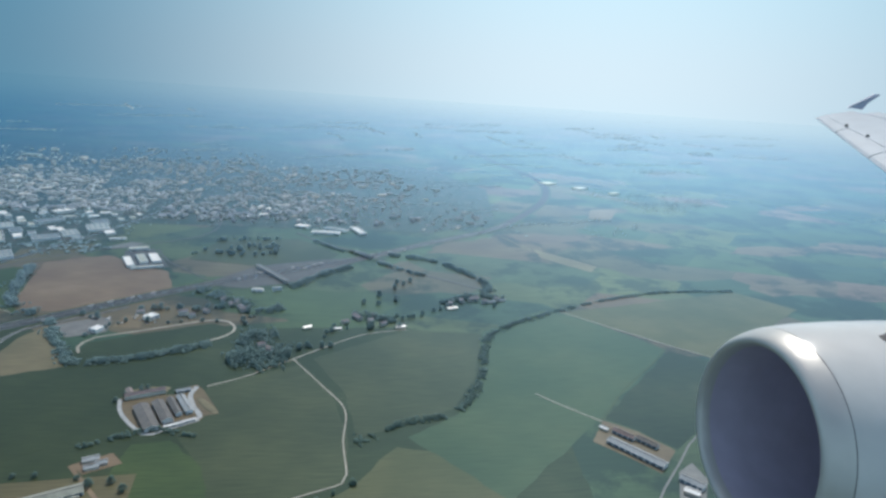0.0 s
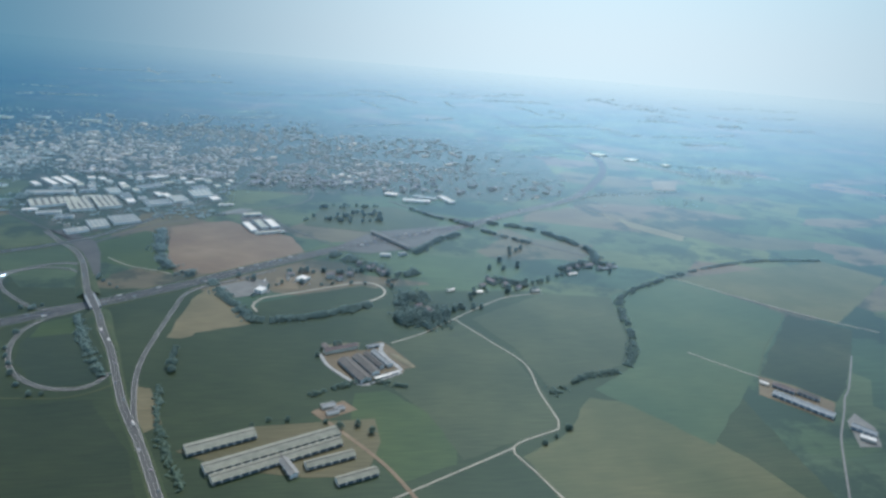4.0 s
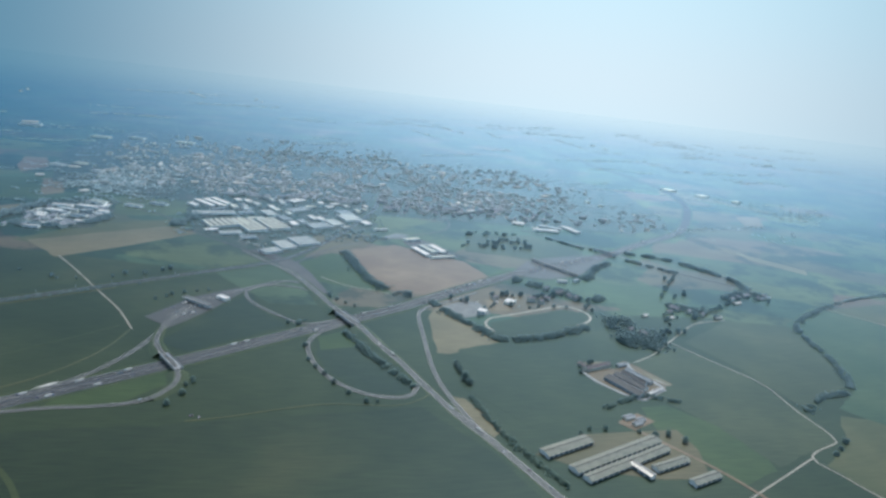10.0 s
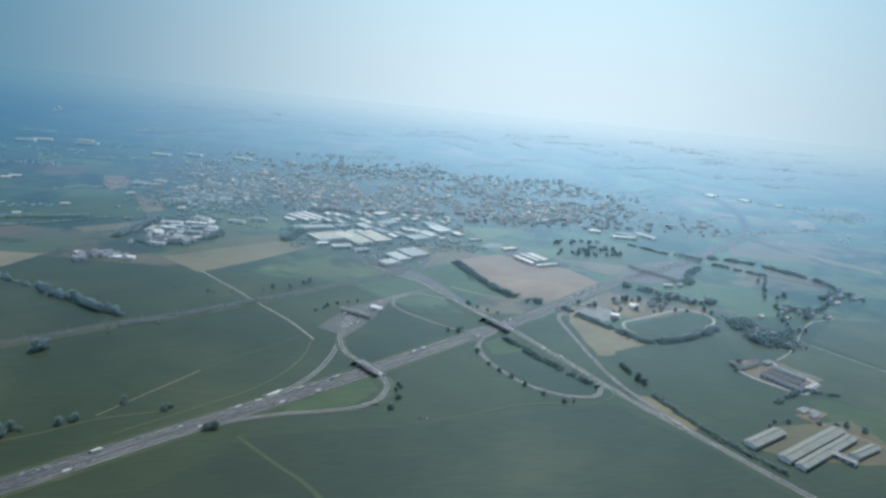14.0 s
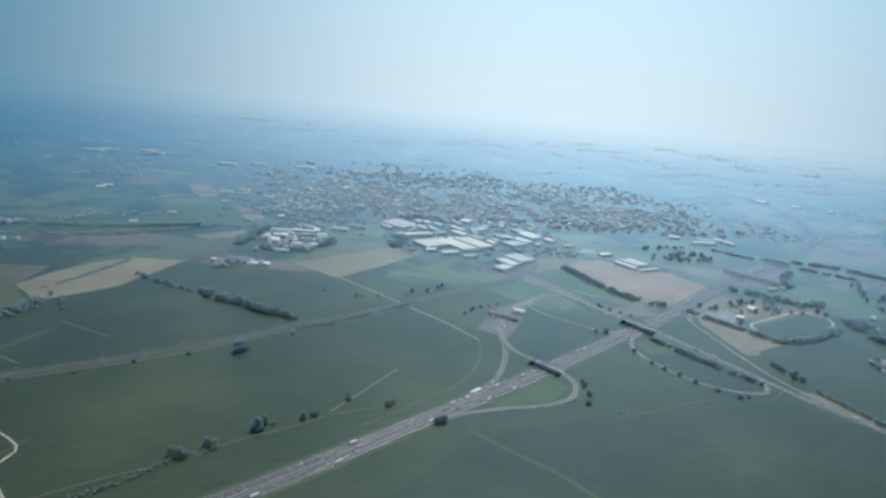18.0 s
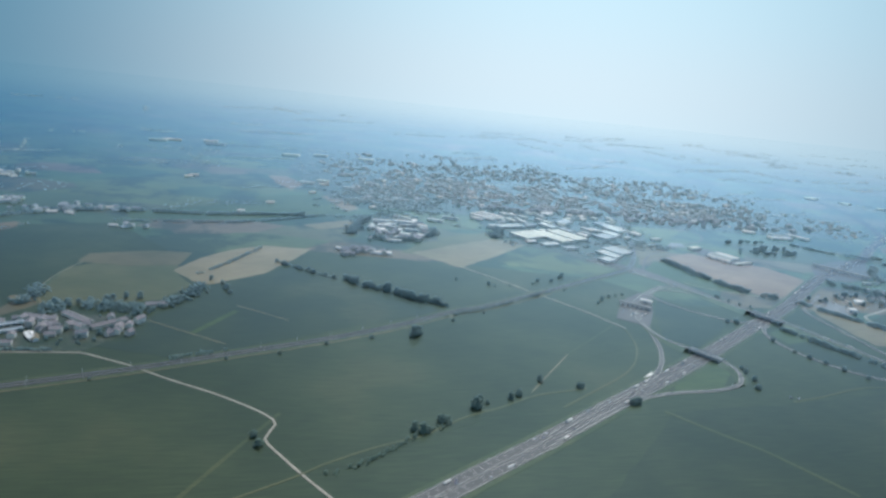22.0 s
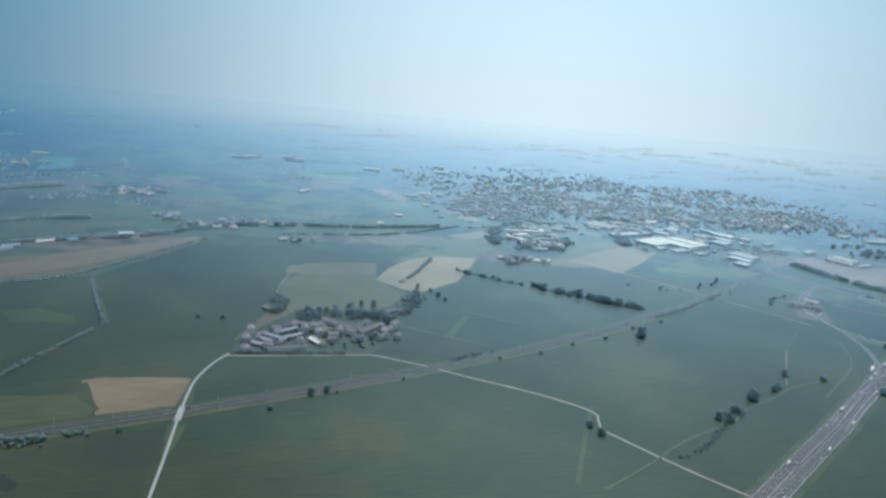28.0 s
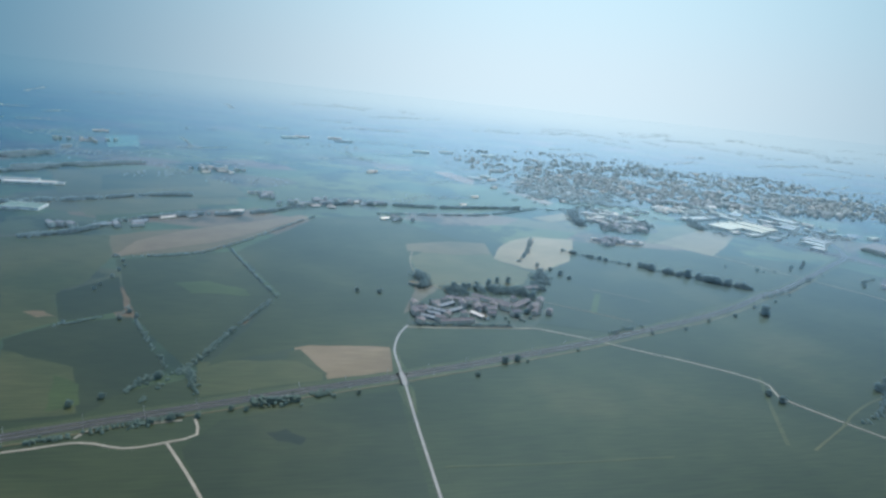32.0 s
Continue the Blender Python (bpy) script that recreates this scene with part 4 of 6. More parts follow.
def works_hall(x, y, length, width, angle, height, label, roof=None, ribs=0, wall=None, doors=3, name="works_hall", sawtooth=False):
    """A flat industrial hall: panelled body, parapet, roof with ribs or skylight strips, and gates."""
    ob = new(name)
    ob.matrix_basis = pose(x, y, 0.1, 0, 0, angle)
    tagged(ob, label, "factory")
    l, w = length / 2, width / 2
    part_of("wall", Shape().box(-l, -w, -0.2, l, w, height).mesh("wall", wall or PANEL), ob)
    part_of("roof", Shape().box(-l + 0.3, -w + 0.3, height, l - 0.3, w - 0.3, height + 0.08).mesh("roof", roof or GREY_ROOF), ob)
    for a in (0, 1):
        edge = Shape().box(-l, -0.15, height - 0.3, l, 0.15, height + 0.35).mesh("parapet", PANEL)
        part_of("parapet", edge, ob, pose(0, (w - 0.15) * (1 if a else -1), 0))
    if ribs:
        step = width / ribs
        if sawtooth:
            v = [(-l + 0.5, -step * 0.4, 0.08), (l - 0.5, -step * 0.4, 0.08), (l - 0.5, step * 0.2, 0.08), (-l + 0.5, step * 0.2, 0.08), (-l + 0.5, step * 0.1, 0.7), (l - 0.5, step * 0.1, 0.7)]
            rib = mesh_of("roof_vault", v, [(0, 1, 5, 4), (2, 3, 4, 5), (1, 2, 5), (3, 0, 4)], roof or WHITE_ROOF)
        else:
            rib = Shape().box(-l + 1, -step * 0.14, 0.06, l - 1, step * 0.14, 0.16).mesh("skylight_strip", SKYLIGHT)
        gutter = Shape().box(-l + 0.6, -step * 0.2, 0.085, l - 0.6, step * 0.2, 0.11).mesh("valley_gutter", GUTTER)
        for k in range(ribs if sawtooth else 0):
            part_of("valley_gutter", gutter, ob, pose(0, -w + step * (k + 0.9), height))
        for k in range(ribs):
            part_of("roof_vault" if sawtooth else "skylight_strip", rib, ob, pose(0, -w + step * (k + 0.5), height))
    gate = Shape().box(-1.1, -0.06, 0, 1.1, 0.06, min(2.6, height * 0.7)).mesh("gate", STEEL)
    for k in range(doors):
        at = -l + length * (k + 0.5) / doors
        part_of("gate", gate, ob, pose(at, -w - 0.03, 0))
        part_of("gate", gate, ob, pose(at, w + 0.03, 0))
    strip = Shape().box(-l * 0.9, -0.05, height * 0.68, l * 0.9, 0.05, height * 0.84).mesh("window_band", GLAZING_AND_SHADE)
    part_of("window_band", strip, ob, pose(0, -w - 0.02, 0))
    part_of("window_band", strip, ob, pose(0, w + 0.02, 0))
    return ob


def house_kit(length, width, eaves, ridge, roof, wall):
    """The meshes of a house with a hipped or gabled tile roof, windows, door and chimney."""
    l, w = length / 2, width / 2
    pane = Shape().box(-0.3, -0.04, -0.4, 0.3, 0.04, 0.4).mesh("window", GLAZING_AND_SHADE)
    return {"wall": gable_walls(length, width, eaves, ridge - 0.02, wall),
            "slopes": [slope(length, width, eaves, ridge, s, roof, 0.3, 0.1) for s in (1, -1)],
            "chimney": Shape().box(-0.18, -0.18, 0, 0.18, 0.18, 0.9).mesh("chimney", TILES),
            "door": Shape().box(-0.28, -0.04, 0, 0.28, 0.04, 1.05).mesh("door", BARK),
            "window": pane, "size": (length, width, eaves, ridge)}


def house(kit, m, label, group="", windows=True):
    length, width, eaves, ridge = kit["size"]
    ob = new("house")
    ob.matrix_basis = m
    tagged(ob, label, "house", group)
    part_of("wall", kit["wall"], ob)
    for me in kit["slopes"]:
        part_of("roof_slope", me, ob)
    part_of("chimney", kit["chimney"], ob, pose(length * 0.22, width * 0.18, ridge - 0.5))
    if windows:
        part_of("door", kit["door"], ob, pose(0, -width / 2 - 0.02, 0.1))
        n = max(2, int(length / 2))
        for k in range(n):
            at = -length / 2 + length * (k + 0.5) / n
            for z in ([0.95, eaves - 0.75] if eaves > 2.6 else [1.05]):
                if abs(at) > 0.5 or z > 1.6:
                    part_of("window", kit["window"], ob, pose(at, -width / 2 - 0.02, z))
    return ob


KITS = [house_kit(6, 4.6, 2.9, 4.3, TILES, PLASTER), house_kit(5, 5, 3.4, 4.6, TILES, PLASTER), house_kit(8, 5, 4.2, 5.4, TILES, PLASTER), house_kit(7, 4.2, 2.4, 3.6, TILES, PLASTER), house_kit(12, 5.5, 3.0, 4.6, TILES, PLASTER)]

# cattle sheds by the state road
shed(-211.9, 324, 40, 9.5, 22.9, 2.4, 3.6, "long pale grey-green cattle shed with a corrugated cement roof", SHED_ROOF, None, 9, 0, "cattle_shed")
shed(-180.5, 315, 80, 9.0, 23.9, 2.4, 3.7, "very long pale grey-green cattle shed with a corrugated roof", SHED_ROOF, None, 16, 0, "cattle_shed")
shed(-177, 305.5, 76, 7.5, 23.9, 2.2, 3.3, "long cattle shed with a pale corrugated roof", SHED_ROOF, None, 15, 0, "cattle_shed")
shed(-172.1, 299, 19, 5.4, -62.4, 2.6, 3.2, "short shed with a pale flat-pitched roof", GREY_ROOF, None, 4, 0, "cattle_shed")
shed(-148.3, 303.5, 29, 6.5, 19.4, 2.2, 3.4, "pale grey-green cattle shed with a corrugated roof", SHED_ROOF, None, 6, 0, "cattle_shed")
shed(-133.3, 288, 24, 6.5, 19.4, 2.2, 3.4, "pale grey-green cattle shed with a corrugated roof", SHED_ROOF, None, 5, 0, "cattle_shed")
structure("farmyard", Shape().prism([(-236, 318), (-195, 340), (-120, 345), (-118, 320), (-128, 290), (-160, 290), (-205, 300)], -0.1, 0.15).mesh("farmyard", DRY_GRASS), "bare trodden earth round the cattle sheds")
structure("farm_drive", ribbon(Shape(), glide([(-160, 355), (-140, 330), (-118, 300), (-105, 275), (-90, 240)]), 1.2, -1.2, 0.22, 0.3).mesh("farm_drive", SOIL), "brown earth drive past the cattle sheds")
structure("derelict_yard", Shape().prism([(-160, 356), (-140, 367), (-131, 356), (-150, 346)], -0.1, 0.16).mesh("derelict_yard", SOIL), "bare reddish yard beside a ruin")
for dx, dy, ll, ww in ((-150, 360, 9, 5), (-143, 356, 7, 4.5), (-147, 352, 8, 4)):
    shed(dx, dy, ll, ww, 20, 1.6, 2.3, "low ruined farm building with a faded roof", CEMENT_ROOF, PLASTER, 0, 0, "farm_building", False)

# farm on the pale yard
structure("farmyard", Shape().prism([(-157, 433), (-149, 412), (-142, 404), (-128, 386), (-117, 389), (-96, 402), (-94, 408), (-85, 411), (-103, 446), (-109, 453), (-120, 446), (-121, 438), (-138, 438), (-146, 448)], -0.1, 0.18).mesh("farmyard", DRY_EARTH), "brown trodden farmyard between the barns")
structure("farm_apron", ribbon(Shape(), glide([(-157, 433), (-149, 412), (-128, 387), (-117, 391), (-97, 403)], 5), 1.3, -1.3, 0.2, 0.3).mesh("farm_apron", CONCRETE), "pale concrete track along the barn fronts")
structure("farm_apron", ribbon(Shape(), glide([(-118, 394), (-106, 400), (-97, 407), (-104, 420), (-110, 437), (-108, 450)], 5), 1.8, -1.8, 0.204, 0.3).mesh("farm_apron", CONCRETE), "pale concrete track between barns and silage")
structure("trodden_yard", Shape().prism([(-152, 446), (-143, 451), (-126, 450), (-128, 440), (-146, 437)], -0.1, 0.19).mesh("trodden_yard", HAY), "tan trodden earth before the farmhouse")
shed(-131.5, 405.4, 34, 9.6, -62.6, 2.6, 4.0, "long barn with a wide dark weathered roof", DARK_ROOF, None, 8)
shed(-122.8, 412.6, 29, 7.6, -62.6, 2.6, 4.0, "long barn with a dark weathered roof", DARK_ROOF, None, 7)
shed(-116.6, 418.9, 24, 4.6, -62.6, 2.4, 3.6, "narrow barn with a dark brown roof", DARK_ROOF, None, 6)
shed(-110.4, 422.4, 25, 5.4, -62.6, 2.4, 3.4, "grey-green roofed barn in the farmyard", CEMENT_ROOF, None, 6)
shed(-141, 438, 27, 5, 21, 3.0, 4.3, "farmhouse with a faded brown tile roof", TILES, PLASTER, 0, 0, "farmhouse", False)
shed(-152, 440, 11, 4, -64, 2.2, 3.2, "brown roofed stable beside the farmhouse", TILES, PLASTER, 0, 0, "stable", False)
shed(-116, 443, 10, 4, 20, 1.8, 2.6, "low pale shed at the farm entrance", CEMENT_ROOF, None, 2, 0, "stable")
shed(-112, 396.5, 12, 3, 26, 1.4, 2.0, "low white feed store on the yard", WHITE_ROOF, None, 3, 0, "feed_store")
shed(-104, 401, 10, 2.6, 26, 1.4, 2.0, "low white feed store on the yard", WHITE_ROOF, None, 3, 0, "feed_store")
heap_v, heap_f = [], []
for k in range(9):
    u = k / 8
    w = 3.4 * math.sin(math.pi * (0.08 + 0.84 * u)) ** 0.6
    for a in range(7):
        t = math.pi * a / 6
        heap_v.append((-103 + 16 * u + 0.8 * w * math.cos(t), 432 - 22 * u + 0.55 * w * math.cos(t), 0.1 + 1.1 * w / 3.4 * math.sin(t)))
for k in range(8):
    heap_f += [(7 * k + a, 7 * k + a + 1, 7 * k + a + 8, 7 * k + a + 7) for a in range(6)]
heap_f += [tuple(range(7)), tuple(range(62, 55, -1))]
tagged(new("silage_clamp", mesh_of("silage_clamp", heap_v, heap_f, HAY, True)), "long low tan silage heap beside the farmyard", "silage heap")
# farm east of the maize
structure("farmyard", Shape().prism([(170, 363), (188, 389), (208, 373), (224, 349), (202, 325), (187, 344)], -0.1, 0.16).mesh("farmyard", DRY_EARTH), "tan trodden yard of a farm")
shed(194.3, 346.5, 41, 7.5, -52, 2.3, 3.4, "long low livestock shed with a grey roof", CEMENT_ROOF, None, 9, 0, "cattle_shed")
shed(195, 368.5, 16, 5, -50, 2.2, 3.2, "short livestock shed with a faded brown roof", TILES, None, 4, 0, "cattle_shed")
shed(207.5, 357.5, 15, 4.5, -51.5, 2.2, 3.2, "short livestock shed with a dark roof", DARK_ROOF, None, 4, 0, "cattle_shed")
shed(184, 377, 6, 3.5, -50, 1.8, 2.5, "small white-roofed hut at the farm gate", WHITE_ROOF, PLASTER, 0, 0, "farm_store", False)
structure("farmyard", Shape().prism([(199, 297), (215, 296), (229, 317), (228, 335), (214, 326)], -0.1, 0.16).mesh("farmyard", YARD), "pale gravel yard of a small works")
shed(215.9, 313, 15, 6, -51, 2.4, 3.6, "farm store with a pale grey roof", CEMENT_ROOF, None, 4, 0, "farm_store")
shed(210.5, 304, 9, 5.5, -40, 2.4, 3.4, "farm store with a white roof", WHITE_ROOF, PLASTER, 0, 0, "farm_store", False)
# buildings by the paddock
structure("yard", Shape().prism([(-253, 568), (-222, 586), (-210, 581), (-205, 552), (-234, 540)], -0.1, 0.15).mesh("yard", YARD), "pale gravel yard of a transport firm")
structure("bare_plot", Shape().prism([(-204, 562), (-202, 590), (-184, 592), (-180, 560)], -0.1, 0.16).mesh("bare_plot", DRY_EARTH), "bare brown building plot behind the paddock")
works_hall(-213.6, 554, 8.5, 9, -29, 3.2, "small bright white store beside the paddock", WHITE_ROOF, 0, TRUCK_WHITE, 2, "store")
works_hall(-176.5, 583, 11, 9.5, 55.8, 3.2, "bright white shed behind the paddock", WHITE_ROOF, 0, TRUCK_WHITE, 2, "store")
for px, py, ang in ((-189.5, 596, 21), (-150, 592, 10), (-141, 586, 30), (-130, 598, -40), (-120, 629, 10), (-110, 617, -60), (-100, 608, -60), (-105, 621, -60), (-95, 601, 20)):
    house(KITS[(int(px) + int(py)) % 4], pose(px, py, 0.1, 0, 0, ang), "plastered house with a clay tile roof by the paddock", "houses by the paddock")
# farmsteads among the trees
for px, py, ang in ((2, 572, 20), (14, 582, -60), (26, 573, 15), (38, 566, 30), (30, 588, -30), (112, 620, 10), (126, 628, -40), (140, 634, 20), (150, 626, 15), (166, 633, -50), (-70, 520, 20), (-62, 508, -40)):
    house(KITS[(int(px) * 3 + int(py)) % 5], pose(px, py, 0.1, 0, 0, ang), "farmhouse with a clay tile roof among trees", "farmsteads among trees")

# the works district before the town
for k, (px, py, ll, ww, ang, hh, roof, ribs, saw, text) in enumerate((
        (-497, 838, 36, 54, -62, 4.5, CREAM_ROOF, 7, True, "huge factory hall with a ribbed pale roof"),
        (-466.5, 832, 60, 27, -62, 4.5, CREAM_ROOF, 4, True, "huge factory hall with a ribbed pale roof"),
        (-438, 845.5, 57, 27, -62, 4.5, CREAM_ROOF, 4, True, "huge factory hall with a ribbed pale roof"),
        (-543, 944, 46, 8, -50, 4, WHITE_ROOF, 0, False, "bright white warehouse, long and narrow"), (-533, 953, 46, 8, -50, 4, WHITE_ROOF, 0, False, "bright white warehouse, long and narrow"),
        (-523, 962, 46, 8, -50, 4, WHITE_ROOF, 0, False, "bright white warehouse, long and narrow"), (-556, 930, 22, 8, -50, 4, WHITE_ROOF, 0, False, "bright white warehouse with a low roof"),
        (-520, 886, 56, 17, 15.7, 4, GREY_ROOF, 4, False, "long warehouse with a pale grey roof"), (-394.7, 770, 34, 28.6, -60.8, 4, GREY_ROOF, 5, False, "warehouse with a pale cream roof"),
        (-417, 749, 32, 19.6, -61.7, 4, GREY_ROOF, 4, False, "warehouse with a light grey roof"), (-431, 724, 17, 22.7, -57.8, 3.5, GREY_ROOF, 3, False, "workshop with a light grey roof"),
        (-376, 850, 24.5, 30.7, -61, 4, GREY_ROOF, 4, False, "warehouse with a light grey roof"), (-356, 872, 32, 19, -60.8, 4, GREY_ROOF, 3, False, "warehouse with a light grey roof"),
        (-333, 905, 36, 27, -66, 4.5, GREY_ROOF, 4, False, "warehouse with a brownish grey roof"), (-374, 888, 20, 8, -58, 4, WHITE_ROOF, 0, False, "bright white store among factory halls"), (-386, 893, 20, 8, -58, 4, WHITE_ROOF, 0, False, "bright white store among factory halls"),
        (-407, 937, 19, 34, -48, 4, GREY_ROOF, 3, False, "factory hall with a grey roof"), (-413, 999, 18, 29, -41, 4, WHITE_ROOF, 3, False, "factory hall with a white roof"),
        (-448, 905, 30, 16, -60, 4, GREY_ROOF, 3, False, "factory hall with a grey roof"), (-425, 880, 26, 14, -60, 4, GREY_ROOF, 3, False, "factory hall with a grey roof"),
        (-478, 900, 20, 12, 20, 4, GREY_ROOF, 2, False, "workshop with a grey roof"), (-340, 935, 26, 20, -60, 4, GREY_ROOF, 2, False, "factory hall with a cream roof"),
        (-310, 880, 18, 12, -60, 4, WHITE_ROOF, 0, False, "white workshop beside the works yard"), (-290, 850, 20, 5, 12, 3, WHITE_ROOF, 0, False, "long white shed beside a field"),
        (-462, 775, 20, 12, 16, 3.5, GREY_ROOF, 2, False, "workshop with a light roof"), (-485, 790, 26, 12, 16, 3.5, GREY_ROOF, 2, False, "workshop with a light roof"), (-510, 800, 16, 8, 16, 3.5, WHITE_ROOF, 0, False, "small white workshop by the avenue"),
        (-251, 806, 22, 9, 18.7, 4, CREAM_ROOF, 0, False, "pale warehouse beside the brown field"), (-247.5, 752, 36, 8, -66, 4, WHITE_ROOF, 0, False, "white warehouse beside the brown field"), (-236, 764, 34, 9, -66, 4, CREAM_ROOF, 2, False, "pale warehouse beside the brown field"),
        (-223, 768, 34, 10, -66, 4, WHITE_ROOF, 0, False, "white warehouse beside the brown field"), (-222, 733, 34, 5, 17, 3.2, CREAM_ROOF, 0, False, "low pale store beside the brown field"),
        (-25, 904, 41, 14, -6, 4, WHITE_ROOF, 3, False, "long pale warehouse near the motorway"), (-10, 924, 36, 12, -26, 4, GREY_ROOF, 3, False, "long pale warehouse near the motorway"), (22, 919, 40, 12, -70, 4, WHITE_ROOF, 2, False, "long pale warehouse near the motorway"), (-60, 940, 20, 14, -20, 4, WHITE_ROOF, 0, False, "white factory hall near the motorway"),
        (-710, 878, 26, 9, -5, 4, WHITE_ROOF, 2, False, "white-roofed factory among trees"), (-677, 879, 34, 11, -12, 4, WHITE_ROOF, 3, False, "white-roofed factory among trees"), (-710, 850, 20, 8, -9, 4, WHITE_ROOF, 0, False, "white-roofed factory among trees"),
        (-674, 832, 19, 9, -9, 4, GREY_ROOF, 2, False, "grey factory among trees"), (-726, 836, 14, 9, -47, 4, GREY_ROOF, 0, False, "grey factory among trees"), (-687, 806, 15, 9, -23, 4, GREY_ROOF, 0, False, "grey factory among trees"), (-700, 862, 16, 8, -5, 3.5, GREY_ROOF, 0, False, "grey factory among trees"),
        (-729, 711, 26, 8, -2, 3.6, WHITE_ROOF, 0, False, "white farm store at the hamlet"), (-777, 723, 8, 6, -10, 3.6, WHITE_ROOF, 0, False, "small white store at the hamlet"), (-740, 722, 12, 7, 30, 3.6, GREY_ROOF, 0, False, "pale grey store at the hamlet"), (-715, 820, 12, 8, -20, 4, WHITE_ROOF, 0, False, "white workshop among the trees"), (-695, 842, 14, 7, -10, 4, GREY_ROOF, 0, False, "grey workshop among the trees"), (-655, 858, 14, 8, -12, 4, WHITE_ROOF, 0, False, "white workshop among the trees"),
        (-628, 900, 24, 9, -20, 4, GREY_ROOF, 2, False, "grey works hall by the avenue"), (-600, 920, 26, 9, -20, 4, GREY_ROOF, 2, False, "grey works hall by the avenue"),
        (-818, 1160, 40, 14, -20, 4, GREY_ROOF, 0, False, "pale factory beyond the fields"), (-790, 1185, 36, 12, -20, 4, WHITE_ROOF, 0, False, "white factory beyond the fields"), (-700, 1185, 44, 14, -20, 4, WHITE_ROOF, 2, False, "white factory beyond the fields"), (-745, 1130, 30, 12, -20, 4, GREY_ROOF, 0, False, "pale factory beyond the fields"),
        (-858, 1515, 60, 20, -10, 5, WHITE_ROOF, 0, False, "far white factory hall on the plain"), (-790, 1540, 50, 18, -10, 5, GREY_ROOF, 0, False, "far pale factory hall on the plain"), (-683, 1527, 60, 18, -10, 5, WHITE_ROOF, 0, False, "far white factory hall on the plain"), (-1170, 1615, 60, 20, 5, 5, WHITE_ROOF, 0, False, "far white factory hall on the plain"), (-1040, 1615, 70, 20, 5, 5, GREY_ROOF, 0, False, "far pale factory hall on the plain"),
        (470, 1400, 50, 26, 30, 4, WHITE_ROOF, 0, False, "far white warehouse by the motorway"), (530, 1350, 50, 22, 30, 4, GREY_ROOF, 0, False, "far pale warehouse by the motorway"), (590, 1300, 40, 14, 30, 4, WHITE_ROOF, 0, False, "far white warehouse by the motorway"), (155, 1164, 14, 10, 10, 4, WHITE_ROOF, 0, False, "small white building in the town"), (170, 1132, 12, 8, 10, 4, WHITE_ROOF, 0, False, "small white building in the town"),
        (-124, 1005, 14, 10, 15, 4.5, WHITE_ROOF, 0, False, "small white building in the town"),
        (-1440, 760, 40, 26, -4, 4, GREEN_ROOF, 4, False, "large works hall with a pale green-grey roof"), (-1480, 890, 60, 10, 3, 4, WHITE_ROOF, 0, False, "long low pale works hall"), (-1500, 905, 50, 8, 3, 4, GREY_ROOF, 0, False, "long low pale works hall"))):
    works_hall(px, py, ll * (1 if py < 1100 else 0.65), ww, ang, hh * (0.62 if py < 1100 else 0.4), text, roof if py < 1100 or roof is not WHITE_ROOF else CREAM_ROOF, ribs, None, max(2, int(ll / 12)), "works_hall" if hh < 5 else "factory_building", saw)
rng = random.Random(43)
taken = [(-710, 878, 16), (-677, 879, 20), (-710, 850, 13), (-674, 832, 12), (-726, 836, 10), (-687, 806, 10), (-700, 862, 11), (-715, 820, 9), (-695, 842, 10), (-655, 858, 10)]
for k in range(150):
    a, d = rng.uniform(0, 6.283), math.sqrt(rng.random())
    px, py = -690 + 42 * d * math.cos(a) + 8 * d * math.sin(a), 842 + 72 * d * math.sin(a)
    if any(math.hypot(px - qx, py - qy) < reach for qx, qy, reach in taken) or len(taken) > 52:
        continue
    taken.append((px, py, 9.5))
    if rng.random() < 0.42:
        works_hall(px, py, rng.uniform(9, 17), rng.uniform(5, 8), rng.choice((-9, -9, 80)) + rng.uniform(-4, 4), rng.uniform(1.8, 2.6), "small workshop crowded between houses and trees", rng.choice((WHITE_ROOF, CREAM_ROOF, GREY_ROOF)), 0, None, 2, "workshop")
    else:
        house(KITS[rng.randrange(5)], pose(px, py, 0.1, 0, 0, rng.choice((-9, 80)) + rng.uniform(-8, 8)), "house with a clay tile roof among workshops", "houses beside the works", False)
halls = [(o.matrix_basis.translation.x, o.matrix_basis.translation.y, 24) for o in scene.objects if o.name.startswith("works_hall")]
for k in range(400):
    px, py = rng.uniform(-520, -300), rng.uniform(850, 1000)
    if any(math.hypot(px - qx, py - qy) < reach for qx, qy, reach in halls) or len(halls) > 90:
        continue
    halls.append((px, py, 13))
    works_hall(px, py, rng.uniform(10, 20), rng.uniform(6, 10), rng.choice((-61, -61, 29)) + rng.uniform(-4, 4), rng.uniform(1.8, 2.8), "small workshop between the factory halls", rng.choice((GREY_ROOF, CREAM_ROOF, GREY_ROOF, WHITE_ROOF)), 0, None, 2, "workshop")
structure("works_quarter", Shape().prism([(-735, 790), (-690, 762), (-645, 785), (-640, 850), (-655, 915), (-695, 925), (-735, 900)], -0.1, 0.14).mesh("works_quarter", GARDENS), "dark yards and gardens between crowded workshops")
structure("dry_plot", Shape().prism([(-384, 798), (-340, 815), (-302, 832), (-317, 761), (-374, 740)], -0.1, 0.165).mesh("dry_plot", DRY_GRASS), "dry tan grass plot behind the factory halls")
structure("works_yard", Shape().prism([(-530, 790), (-430, 700), (-370, 760), (-290, 880), (-320, 950), (-400, 1010), (-560, 960), (-560, 900)], -0.1, 0.15).mesh("works_yard", GARDENS), "dark verges and yards between the factory halls")
